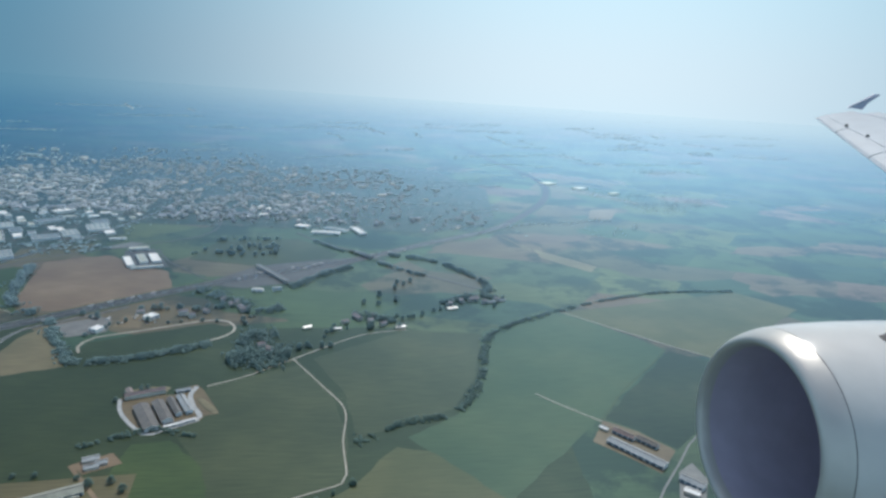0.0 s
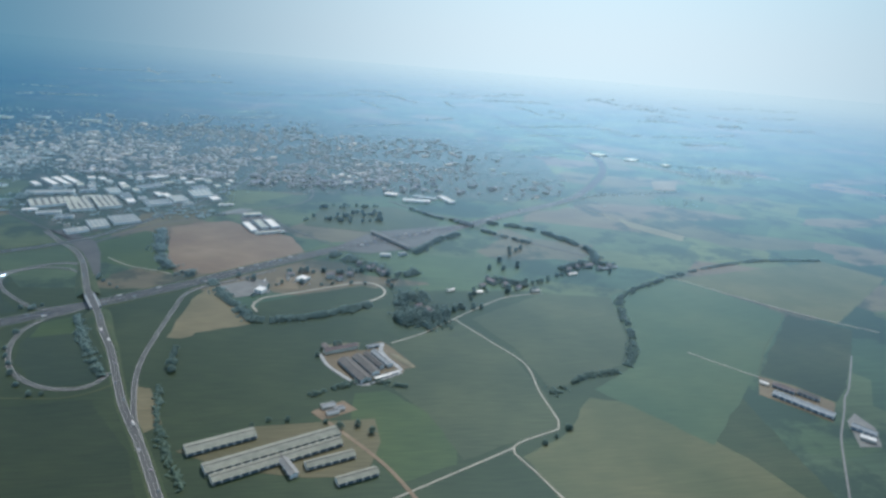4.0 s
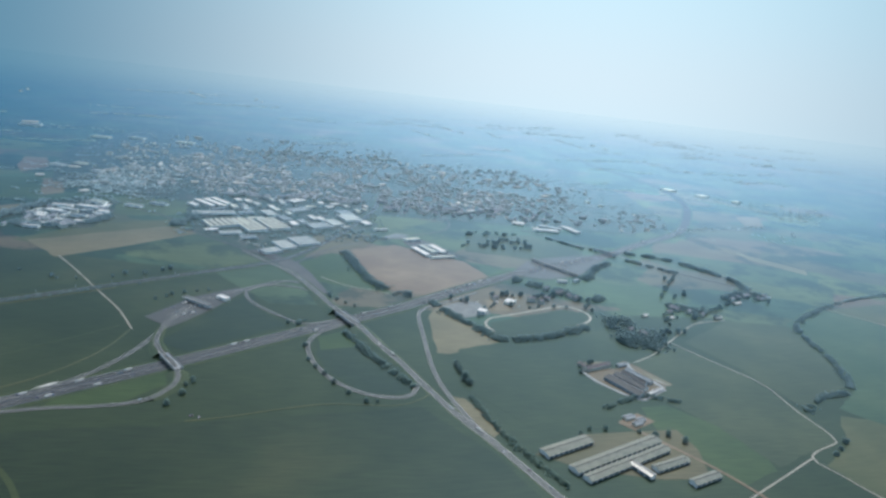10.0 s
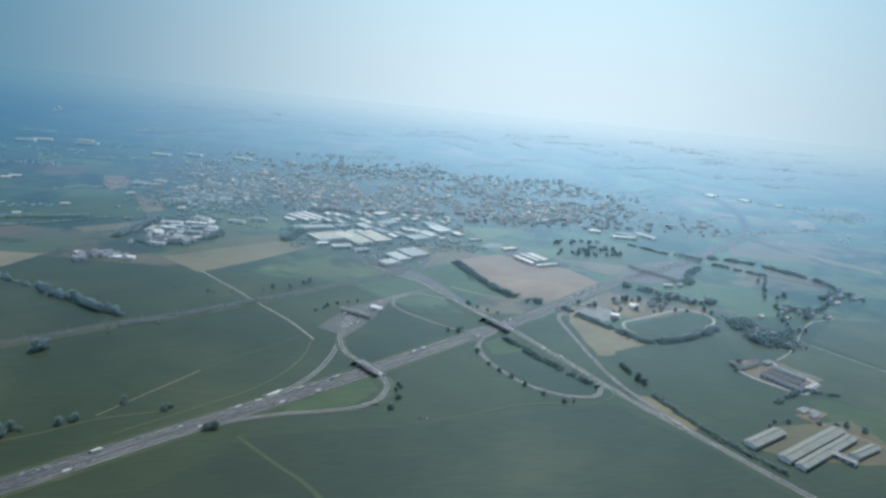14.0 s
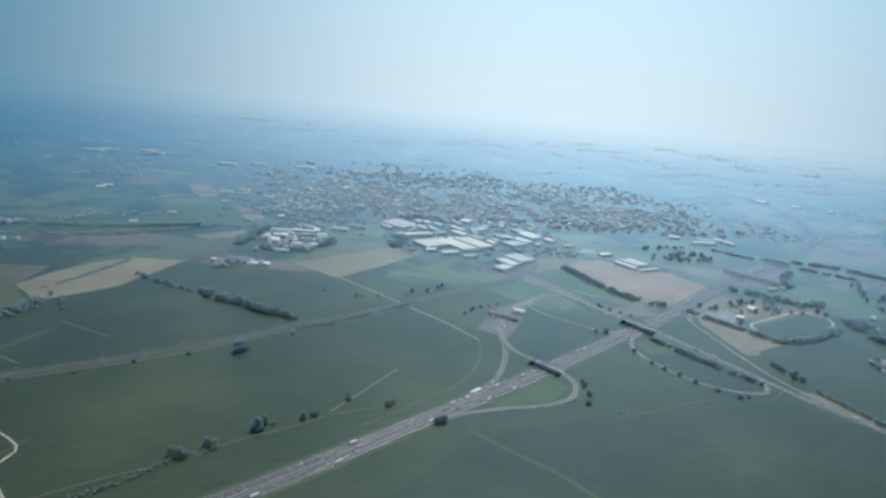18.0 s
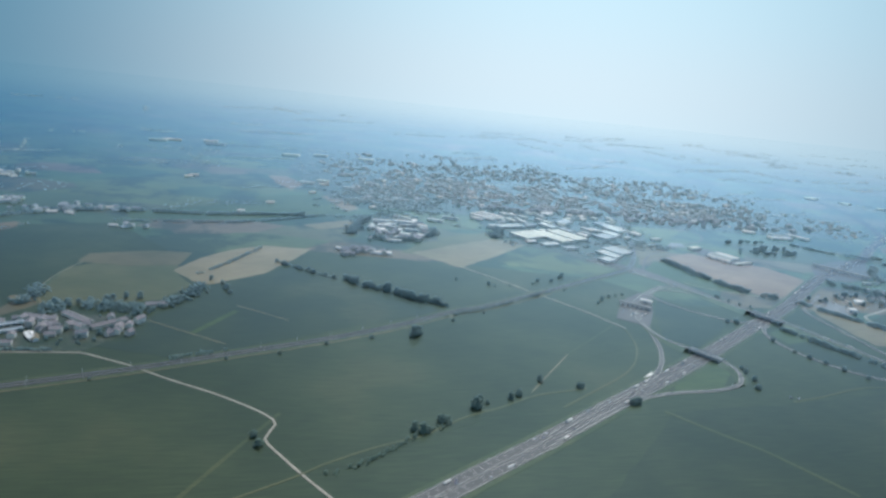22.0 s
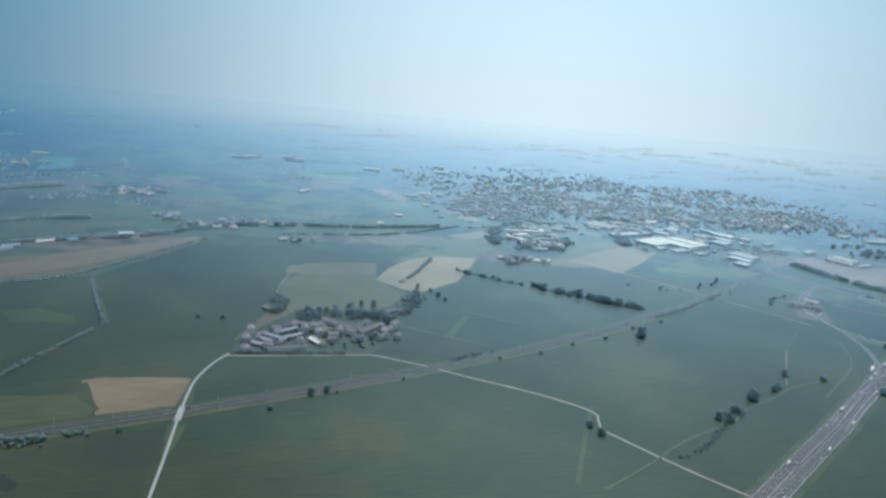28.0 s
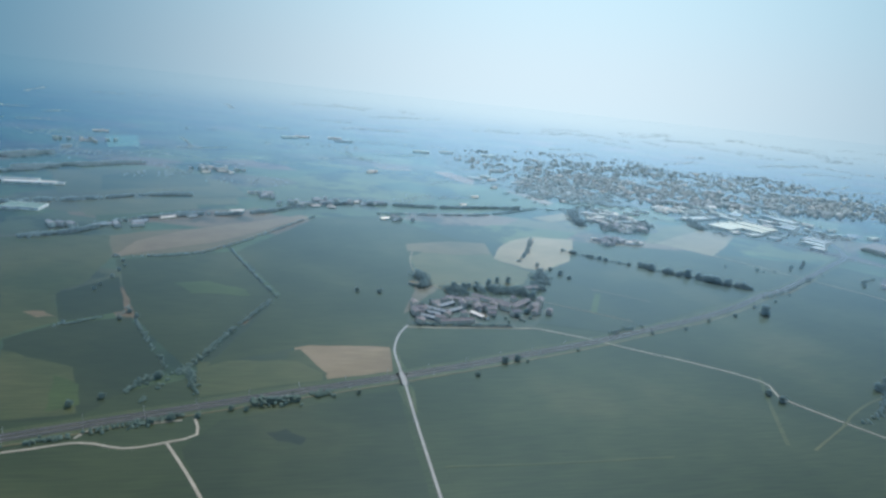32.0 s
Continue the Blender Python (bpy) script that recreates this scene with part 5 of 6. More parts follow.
structure("warehouse_yard", Shape().prism([(-266, 799), (-243, 730), (-200, 738), (-214, 770), (-236, 812)], -0.1, 0.16).mesh("warehouse_yard", OLD_ASPHALT), "worn asphalt yard round the white warehouses")
structure("lorry_park", Shape().prism([(-297, 809), (-270, 839), (-253, 835), (-262, 812)], -0.1, 0.16).mesh("lorry_park", YARD), "pale gravel lorry park behind the brown field")

# white stores and houses along the far roads
for px, py, ll, ww, ang in ((-1342, 697, 22, 5, 30), (-1313, 716, 16, 5, 34), (-1289, 738, 18, 5, 36), (-1265, 749, 10, 5, 34), (-1220, 786, 16, 6, 20), (-1211, 904, 10, 6, 10), (-1191, 890, 9, 5, 40), (-1125, 838, 12, 5, 15), (-1104, 836, 12, 5, -20),
                            (-1071, 874, 12, 5, 30), (-1060, 862, 9, 5, 10), (-1040, 784, 10, 4, 5), (-1027, 778, 8, 5, 40), (-1268, 1062, 12, 6, 15), (-1253, 1051, 10, 6, 60), (-1290, 1093, 10, 5, 10), (-1448, 893, 12, 8, 5), (-1544, 1226, 16, 7, 20),
                            (-1539, 1313, 18, 8, 10), (-1555, 1470, 30, 8, 15), (-1143, 1640, 40, 9, 5), (-1058, 1660, 34, 9, 5), (-1013, 1164, 16, 6, 5), (-907, 899, 10, 5, 10), (-1020, 1148, 14, 6, 20), (-1290, 1046, 12, 6, 30), (-584, 1093, 12, 6, 5), (-716, 973, 12, 6, 40),
                            (-522, 1020, 16, 6, 5), (-432, 984, 14, 7, -40), (54, 560, 10, 4, 20), (112, 609, 12, 4, 20), (156, 627, 14, 4, 20), (171, 633, 8, 4, 20), (-33, 560, 8, 4, 30), (-6, 556, 9, 4, 10), (-871, 966, 12, 5, 10), (-788, 1149, 18, 6, 10), (-809, 1065, 12, 6, 20)):
    shed(px, py, ll, ww, ang, 1.7, 2.5, "white-roofed farm store beside a country road", WHITE_ROOF if (int(px) + int(py)) % 3 else CEMENT_ROOF, PLASTER, 0, 0, "farm_store", False)

# the village by the railway
VILLAGE = ((-1047.6, 454.7, 16.6, 5.5, -30.6, CEMENT_ROOF), (-1043, 462.8, 15, 5, -30.6, CEMENT_ROOF), (-1038, 469.5, 18, 5, -34, CEMENT_ROOF), (-1027, 481, 17, 5, 32.7, CEMENT_ROOF), (-1012, 493, 24, 6, -19.8, TILES), (-985, 493, 33, 6, -39.9, TILES),
           (-960.7, 483.7, 27, 6.5, 40.4, TILES), (-1026, 445, 28, 5.5, 7.8, TILES), (-1005, 459, 13, 5.5, -56.8, WHITE_ROOF), (-1001, 456, 10, 4.5, -66, HAY), (-935.6, 526.5, 17, 6, 13.5, TILES), (-1043.6, 533, 10, 6, -32, HAY), (-1023, 468.5, 17, 5, 31.8, CEMENT_ROOF))
for px, py, ll, ww, ang, roof in VILLAGE:
    house_like = roof is TILES
    shed(px, py, ll, ww, ang, 2.4 if house_like else 1.7, 3.5 if house_like else 2.6, "long village farmhouse with a reddish tile roof" if house_like else "village barn with a pale corrugated roof", roof, PLASTER if house_like else None, 0 if house_like else 4, 0, "farmhouse" if house_like else "barn", not house_like)
rng = random.Random(5)
for k in range(64):
    u, v = rng.random(), rng.random()
    px, py = -1056 + 118 * u, 440 + 26 * u + 48 * v * (1 - 0.3 * u)
    if any(math.hypot(px - a, py - b) < 0.3 * c + 2.2 for a, b, c, *_ in VILLAGE):
        continue
    house(KITS[rng.randrange(4)], pose(px, py, 0.1, 0, 0, rng.choice((-32, 58, 10, 100)) + rng.uniform(-6, 6)), "village house with a reddish clay tile roof", "houses of the village")
structure("village_ground", Shape().prism([(-1066, 440), (-1030, 436), (-965, 436), (-940, 470), (-955, 500), (-1000, 505), (-1040, 490), (-1062, 460)], -0.1, 0.15).mesh("village_ground", GARDENS), "dark gardens and yards of the village")

# hamlets
for cx, cy, n, spread_x, spread_y, text in ((-1080, 872, 14, 45, 9, "house of the roadside hamlet"), (-1190, 890, 12, 20, 16, "house of the far hamlet"), (-1265, 1080, 10, 40, 20, "house of the far hamlet"), (-745, 712, 16, 32, 14, "house beside the works"), (-705, 790, 16, 35, 16, "house beside the works"),
                                            (-1015, 786, 4, 16, 5, "farm in the green fields"), (-1350, 690, 8, 50, 8, "house along the country road"), (-1545, 1320, 12, 60, 25, "house near the pond"), (-1295, 1072, 6, 22, 10, "house in the far fields"), (-1130, 845, 8, 45, 8, "house along the country road")):
    for k in range(n):
        px, py = cx + rng.uniform(-spread_x, spread_x), cy + rng.uniform(-spread_y, spread_y)
        house(KITS[rng.randrange(5)], pose(px, py, 0.1, 0, 0, rng.uniform(0, 180)), text + " with a clay tile roof", "houses of the hamlets", False)

structure("town_ground", Shape().prism([(-640, 960), (-300, 940), (-60, 930), (130, 920), (250, 1000), (300, 1300), (200, 1560), (-150, 1760), (-820, 1760), (-860, 1300), (-780, 1030)], -0.1, 0.145).mesh("town_ground", GARDENS), "dark gardens and streets between the town houses")
# the town: the nearest houses one by one, the rest as one mass of roofs
town_wall, town_roof, town_flat = Shape(), Shape(), Shape()
TOWN = ((-600, 1000, -300, 1150), (-300, 960, 120, 1200), (-740, 1030, -560, 1230), (-800, 1230, -200, 1700), (-200, 1200, 240, 1500), (120, 930, 240, 1100), (-560, 1130, -300, 1260))
built = 0
rng = random.Random(11)
for x0, y0, x1, y1 in TOWN:
    count = int((x1 - x0) * (y1 - y0) / (120 if y0 < 1200 else 190))
    for k in range(count):
        px, py = rng.uniform(x0, x1), rng.uniform(y0, y1)
        if noise.noise(Vector((px * 0.011, py * 0.011, 3))) < -0.34 or abs(px + 290) < 14 and py < 1100:
            continue
        away = math.hypot((px + 340) / 560, (py - 1130) / 520) + 0.35 * noise.noise(Vector((px * 0.008, py * 0.008, 5)))
        if rng.random() < (away - 0.5) / 0.6:
            continue
        grid = 28 * noise.noise(Vector((px * 0.003, py * 0.003, 8)))
        ang = grid * 3 + rng.choice((0, 90)) + rng.uniform(-5, 5)
        if py < 1030 and built < 170:
            built += 1
            house(KITS[rng.randrange(5)], pose(px, py, 0.1, 0, 0, ang), "town house with pale plaster and a clay tile roof", "houses of the town", False)
            continue
        big = rng.random()
        ll, ww, hh = (rng.uniform(8, 15), rng.uniform(4.5, 7), rng.uniform(1.6, 2.8)) if big > 0.84 else (rng.uniform(3.8, 6.5), rng.uniform(3.6, 5), rng.uniform(1.0, 1.5))
        m = pose(px, py, 0, 0, 0, ang)
        town_wall.box(-ll / 2, -ww / 2, -0.2, ll / 2, ww / 2, hh, m)
        if rng.random() < 0.07:
            town_flat.box(-ll * 0.6, -ww * 0.6, -0.2, ll * 0.6, ww * 0.6, hh * 1.05, m)
            continue
        s = gable(Shape(), ll, ww, hh, hh + 0.13 * ww)
        town_roof.add([m @ Vector(p) for p in s.v], s.f)
town = new("distant_town", town_wall.mesh("walls", PLASTER))
tagged(town, "mass of plastered houses of the town beyond the works", "town", kind="stuff")
part_of("town_roofs", town_roof.mesh("town_roofs", TILES), town, label="closely packed clay tile roofs")
part_of("town_flat_roofs", town_flat.mesh("town_flat_roofs", WHITE_ROOF), town, label="pale flat-roofed workshops between the houses")


# ---- bridges, toll stations, railway masts ----
def bridge(label, at, angle, length, width, deck_z, pier_rows, name="road_bridge"):
    """A concrete bridge along x: deck, parapets, abutments and rows of round piers."""
    ob = new(name)
    ob.matrix_basis = pose(at[0], at[1], 0, 0, 0, angle)
    tagged(ob, label, "bridge")
    l, w = length / 2, width / 2
    part_of("deck", Shape().box(-l, -w, deck_z - 0.75, l, w, deck_z + 0.12).mesh("deck", CONCRETE), ob)
    rail = Shape().box(-l - 2, -0.1, 0, l + 2, 0.1, 0.55).mesh("parapet", CONCRETE)
    bar = Shape().box(-l - 2, -0.05, 0.6, l + 2, 0.05, 0.7).mesh("handrail", STEEL)
    wallm = Shape().box(-0.5, -w, -0.2, 0.5, w, deck_z - 0.7).mesh("abutment", CONCRETE)
    for sgn in (1, -1):
        part_of("parapet", rail, ob, pose(0, sgn * (w - 0.1), deck_z + 0.1))
        part_of("handrail", bar, ob, pose(0, sgn * (w - 0.1), deck_z + 0.1))
        part_of("abutment", wallm, ob, pose(sgn * (l - 0.5), 0, 0))
    pier = Shape().tube((0, 0, -0.2), (0, 0, deck_z - 0.7), 0.35, 0.35, 10).mesh("pier", CONCRETE)
    for x in pier_rows:
        for y in (-w * 0.6, 0, w * 0.6):
            part_of("pier", pier, ob, pose(x, y, 0))
    return ob


bridge("concrete road bridge that carries the state road over the motorway", (-348, 524), -62.5, 30, 8.4, 3.55, (-6, 0, 6))
bridge("concrete bridge that carries the slip road over the motorway", (-479, 433), -57, 27, 6.2, 3.15, (-6, 0, 6))
bridge("concrete bridge that carries a narrow road over the motorway", (26, 794), -48, 30, 5.6, 3.15, (-6, 0, 6))
bridge("small concrete bridge over the railway", (-1083, 350), 90, 15, 3.4, 1.8, (0,))


def toll_station(label, x, y, length, width, angle, booths, height=2.9):
    """A long canopy on posts over a row of toll booths on kerbed islands."""
    ob = new("toll_station")
    ob.matrix_basis = pose(x, y, 0.2, 0, 0, angle)
    tagged(ob, label, "toll station")
    l, w = length / 2, width / 2
    part_of("canopy", Shape().box(-l, -w, height, l, w, height + 0.6).mesh("canopy", DARK_ROOF), ob, label="dark flat canopy roof")
    part_of("fascia", Shape().box(-l - 0.1, -w - 0.1, height + 0.1, l + 0.1, -w, height + 0.7).mesh("fascia", WHITE_ROOF), ob, label="pale canopy fascia")
    post = Shape().tube((0, 0, 0), (0, 0, height), 0.14, 0.14, 8).mesh("post", STEEL)
    booth = Shape().box(-0.5, -1.1, 0.1, 0.5, 1.1, 1.4).box(-0.56, -1.2, 1.4, 0.56, 1.2, 1.52).mesh("booth", PANEL)
    pane = Shape().box(-0.52, -0.9, 0.75, 0.52, 0.9, 1.25).mesh("booth_window", GLAZING_AND_SHADE)
    island = Shape().box(-0.7, -4.2, -0.1, 0.7, 4.2, 0.12).mesh("island", CONCRETE)
    for k in range(booths):
        at = -l + length * (k + 0.5) / booths
        part_of("island", island, ob, pose(at, 0, 0))
        b = part_of("booth", booth, ob, pose(at, 0, 0))
        part_of("booth_window", pane, b)
        for y2 in (-w * 0.7, w * 0.7):
            part_of("post", post, ob, pose(at, y2, 0))
    return ob


toll_station("long dark toll canopy across the motorway plaza", -80.3, 712.3, 72, 5.5, -55.4, 16)
toll_station("toll canopy of the motorway exit", -482.1, 552.6, 33, 5.5, -38.0, 7, 2.6)
works_hall(-462, 566, 12, 6, -38, 2.6, "low white office beside the toll booths", WHITE_ROOF, 0, TRUCK_WHITE, 1, "toll_office")
works_hall(-90, 658, 12, 4.5, -6.8, 2.8, "low pale office beside the toll plaza", WHITE_ROOF, 0, None, 2, "toll_office")
works_hall(-70, 663, 9, 5, 30, 2.8, "low pale office beside the toll plaza", GREY_ROOF, 0, None, 2, "toll_office")

# gore, barriers
structure("gore_marking", Shape().prism([(-557, 395.5), (-547, 401), (-544, 406), (-549, 402.5)], 0.1, 0.3).mesh("gore_marking", PAINT), "white painted wedge where the slip road joins")
barrier = Shape()
near_line = [p for p in MOTORWAY if -900 < p.x < 60]
for off in (0.45, -0.45, 7.15, -7.15):
    s = sides_of(near_line)
    ribbon(barrier, [p + n * off for p, n in zip(near_line, s)], 0.04, -0.04, 0.62, 0.2)
structure("crash_barrier", barrier.mesh("crash_barrier", STEEL), "galvanised steel crash barriers along the motorway")

mast_mesh = Shape().tube((0, 0, 0.2), (0, 0, 3.9), 0.09, 0.06, 6).mesh("mast", STEEL)
arm_mesh = Shape().tube((0, 0, 3.4), (1.9, 0, 3.1), 0.035, 0.03, 5).tube((0, 0, 3.0), (1.6, 0, 3.1), 0.03, 0.03, 5).mesh("cantilever_arm", STEEL)
base_mesh = Shape().box(-0.2, -0.2, 0, 0.2, 0.2, 0.5).mesh("footing", CONCRETE)
proto = None
travelled = 0.0
for k in range(len(RAILWAY) - 1):
    p, s = RAILWAY[k], rail_side[k]
    travelled += (RAILWAY[k + 1] - p).length
    if travelled < 26 or not -1450 < p.x < -430:
        continue
    travelled = 0.0
    for off in (4.2, -4.2):
        m = Matrix.Translation((p.x + s.x * off, p.y + s.y * off, 0.05)) @ Matrix.Rotation(math.atan2(s.y, s.x) + (math.pi if off > 0 else 0), 4, "Z")
        if proto is None:
            proto = new("catenary_mast")
            tagged(proto, "slim galvanised catenary mast beside the railway", "railway mast", "masts along the railway")
            part_of("mast", mast_mesh, proto)
            part_of("cantilever_arm", arm_mesh, proto)
            part_of("footing", base_mesh, proto)
            proto.matrix_basis = m
        else:
            copy_thing(proto, m)

# ---- vehicles ----
wheel_mesh = Shape().tube((0, -0.09, 0), (0, 0.09, 0), 0.17, 0.17, 10).mesh("wheel", RUBBER)
big_wheel = Shape().tube((0, -0.14, 0), (0, 0.14, 0), 0.26, 0.26, 10).mesh("wheel", RUBBER)


def profile(points, half, taper=1.0):
    """A body from a side outline (x, z), as wide as twice half, narrower above by taper."""
    top = max(z for _, z in points)
    low = min(z for _, z in points)
    n, v = len(points), []
    for sgn in (-1, 1):
        v += [(x, sgn * half * (1 - (1 - taper) * (z - low) / (top - low)), z) for x, z in points]
    return v, [tuple(range(n)), tuple(range(2 * n - 1, n - 1, -1))] + [(i, n + i, n + (i + 1) % n, (i + 1) % n) for i in range(n)]


car_body = mesh_of("body", *profile([(-1.05, 0.14), (1.05, 0.14), (1.1, 0.3), (1.0, 0.46), (0.45, 0.52), (-0.95, 0.52), (-1.1, 0.4)], 0.44, 0.92), CAR_PAINT)
car_cabin = mesh_of("cabin", *profile([(-0.9, 0.52), (0.5, 0.52), (0.18, 0.76), (-0.65, 0.77)], 0.4, 0.8), GLAZING_AND_SHADE)
car_roof = Shape().box(-0.6, -0.32, 0.765, 0.14, 0.32, 0.79).mesh("roof_panel", CAR_PAINT)
trailer = Shape().box(-4.9, -0.6, 0.55, 1.7, 0.6, 1.9).mesh("trailer_box", TRUCK_WHITE)
chassis = Shape().box(-4.8, -0.3, 0.35, 3.1, 0.3, 0.55).mesh("chassis", RUBBER)
cab = mesh_of("cab", *profile([(2.0, 0.35), (3.2, 0.35), (3.25, 0.9), (3.05, 1.75), (2.6, 1.95), (2.0, 1.95)], 0.62, 0.95), CAR_PAINT)
screen = mesh_of("windscreen", *profile([(3.2, 1.0), (3.28, 1.0), (3.12, 1.6), (3.05, 1.6)], 0.56, 1.0), GLAZING_AND_SHADE)


def make_car():
    ob = tagged(new("car"), "passenger car driving on the grey asphalt", "car", "vehicles on the roads")
    part_of("body", car_body, ob)
    part_of("cabin", car_cabin, ob, label="dark glazed cabin")
    part_of("roof_panel", car_roof, ob)
    for x in (0.68, -0.68):
        for y in (0.38, -0.38):
            part_of("wheel", wheel_mesh, ob, pose(x, y, 0.17))
    return ob


def make_truck():
    ob = tagged(new("lorry"), "articulated lorry with a plain white box trailer", "lorry", "vehicles on the roads")
    part_of("trailer_box", trailer, ob)
    part_of("chassis", chassis, ob)
    c = part_of("cab", cab, ob)
    part_of("windscreen", screen, c)
    for x in (-4.2, -3.5, -2.8, 1.4, 2.7):
        for y in (0.5, -0.5):
            part_of("wheel", big_wheel, ob, pose(x, y, 0.26))
    return ob


def on_road(line, x, offset, z):
    """The pose on a road's line at that x, offset to its left, heading with the traffic's side."""
    k = min(range(1, len(line) - 1), key=lambda i: abs(line[i].x - x))
    a, b = line[k - 1], line[k + 1]
    u = (x - a.x) / (b.x - a.x)
    p, d = a.lerp(b, u), (b - a).normalized()
    n = Vector((-d.y, d.x, 0))
    back = math.pi if offset > 0 else 0.0
    return Matrix.Translation(p + n * offset + Vector((0, 0, z))) @ Matrix.Rotation(math.atan2(d.y, d.x) + back, 4, "Z")


first_car, first_truck = None, None


def put(kind, m):
    global first_car, first_truck
    if kind == "car":
        if first_car is None:
            first_car = make_car()
            first_car.matrix_basis = m
        else:
            copy_thing(first_car, m)
    elif first_truck is None:
        first_truck = make_truck()
        first_truck.matrix_basis = m @ Matrix.Scale(0.8, 4)
    else:
        copy_thing(first_truck, m @ Matrix.Scale(0.8, 4))


for x, off in ((-642, 5.4), (-655, -5.4), (-592, -3.7), (-569, 5.4), (-557, 5.4), (-529, 5.4), (-521, -5.4), (-545, -5.4), (-503, 5.4), (-437, 5.4), (-428, 5.4), (-378, -5.4), (-330, 5.4), (-302, 5.4), (-268, -5.4),
               (-236, 5.4), (-222, 5.4), (-206, 5.4), (-190, 5.4), (-700, -5.4), (-735, 5.4), (-770, -5.4), (40, 5.4), (80, -5.4), (130, 5.4)):
    put("lorry", on_road(MOTORWAY, x, off, 0.24))
rng = random.Random(21)
for k in range(46):
    put("car", on_road(MOTORWAY, rng.uniform(-790, 60), rng.choice((-5.4, -3.7, -2.0, 2.0, 3.7, 5.4)) + rng.uniform(-0.15, 0.15), 0.235))
for x, off in ((-300, 1.2), (-290, -1.2), (-281, 1.2), (-268, 1.2), (-255, -1.2), (-246, 1.2), (-238, 1.2), (-333, 1.2), (-322, -1.2), (-315, 1.2), (-375, -1.2), (-392, 1.2), (-420, -1.2)):
    put("lorry" if x in (-268, -315, -322) else "car", on_road(STATE, x, off, 0.32))
put("car", pose(-452, 363, 0.2, 0, 0, 15))
put("car", pose(-447, 361, 0.2, 0, 0, 60))
for x, off in ((-497, 1.0), (-487, -1.0), (-484, 1.0)):
    put("car", on_road(EXIT, x, off, 0.3))
for k in range(20):
    u = rng.random()
    put("lorry" if rng.random() < 0.35 else "car", pose(-120 + 95 * u + rng.uniform(-6, 6), 690 + 66 * u + rng.uniform(-5, 14), 0.21, 0, 0, 35 + 180 * rng.randrange(2)))
for k in range(16):
    put("lorry" if rng.random() < 0.3 else "car", pose(rng.uniform(-506, -470), rng.uniform(525, 555), 0.2, 0, 0, 52 + rng.uniform(-6, 6)))
for k in range(22):
    u = rng.random()
    put("lorry" if rng.random() < 0.4 else "car", pose(-512 + 70 * u + rng.uniform(-5, 5), 806 - 62 * u + rng.uniform(-7, 7), 0.2, 0, 0, 28 + 90 * rng.randrange(2)))
for k in range(14):
    put("lorry" if rng.random() < 0.5 else "car", pose(rng.uniform(-228, -170), rng.uniform(568, 594), 0.2, 0, 0, rng.uniform(0, 180)))


# ---- trees ----
def tree_meshes(seed, height, spread, clumps, slim=1.0):
    """A tapered forked trunk and an uneven crown of leaf clumps with gaps."""
    r = random.Random(seed)
    trunk = Shape().tube((0, 0, -0.2), (0.1, 0.05, height * 0.45), height * 0.035, height * 0.022, 6)
    crown = Shape()
    limbs = []
    for k in range(5):
        a = 6.283 * (k + r.random() * 0.7) / 5
        tip = (spread * 0.6 * math.cos(a), spread * 0.6 * math.sin(a), height * r.uniform(0.55, 0.85))
        trunk.tube((0.08, 0.04, height * r.uniform(0.25, 0.45)), tip, height * 0.014, height * 0.006, 4)
        limbs.append(tip)
    for k in range(clumps):
        u, a = r.random(), r.random() * 6.283
        z = height * (0.13 + 0.85 * u)
        wide = spread * math.sqrt(max(0.05, 1 - (1.6 * u - 0.6) ** 2)) * slim
        d = wide * math.sqrt(r.random()) * r.uniform(0.75, 1.1)
        crown.clump(d * math.cos(a), d * math.sin(a), z, spread * r.uniform(0.18, 0.32), r)
    return trunk.mesh("trunk", BARK), crown.mesh("crown", LEAVES)


TREE_KINDS = [tree_meshes(1, 4.8, 2.6, 46), tree_meshes(2, 3.8, 2.3, 40), tree_meshes(3, 5.8, 2.9, 52), tree_meshes(4, 2.8, 2.0, 34), tree_meshes(5, 6.5, 1.7, 44, 0.8)]
TREE_LABELS = ["broad dark green tree with an open crown", "round-headed dark green tree", "tall spreading dark green tree", "low bushy green tree", "tall slim dark green poplar"]
planted = [0]
prototypes = {}
rng = random.Random(77)


def tree(x, y, kind=None, size=1.0):
    kind = rng.choice((0, 0, 1, 1, 2, 3)) if kind is None else kind
    s = size * rng.uniform(0.75, 1.25)
    m = pose(x, y, 0.05, 0, 0, rng.uniform(0, 360))
    planted[0] += 1
    if kind not in prototypes:
        ob = new("tree")
        tagged(ob, TREE_LABELS[kind], "tree", "scattered trees")
        part_of("trunk", TREE_KINDS[kind][0], ob)
        part_of("crown", TREE_KINDS[kind][1], ob)
        ob.matrix_basis = m
        prototypes[kind] = ob
    else:
        ob = copy_thing(prototypes[kind], m)
    ob.scale = (s * rng.uniform(0.9, 1.1), s * rng.uniform(0.9, 1.1), s)
    return ob


def tree_row(points, gap, jitter=1.5, kind=None, size=1.0):
    line = glide(points, gap)
    for p in line:
        if rng.random() < 0.85:
            tree(p.x + rng.uniform(-jitter, jitter), p.y + rng.uniform(-jitter, jitter), kind, size)


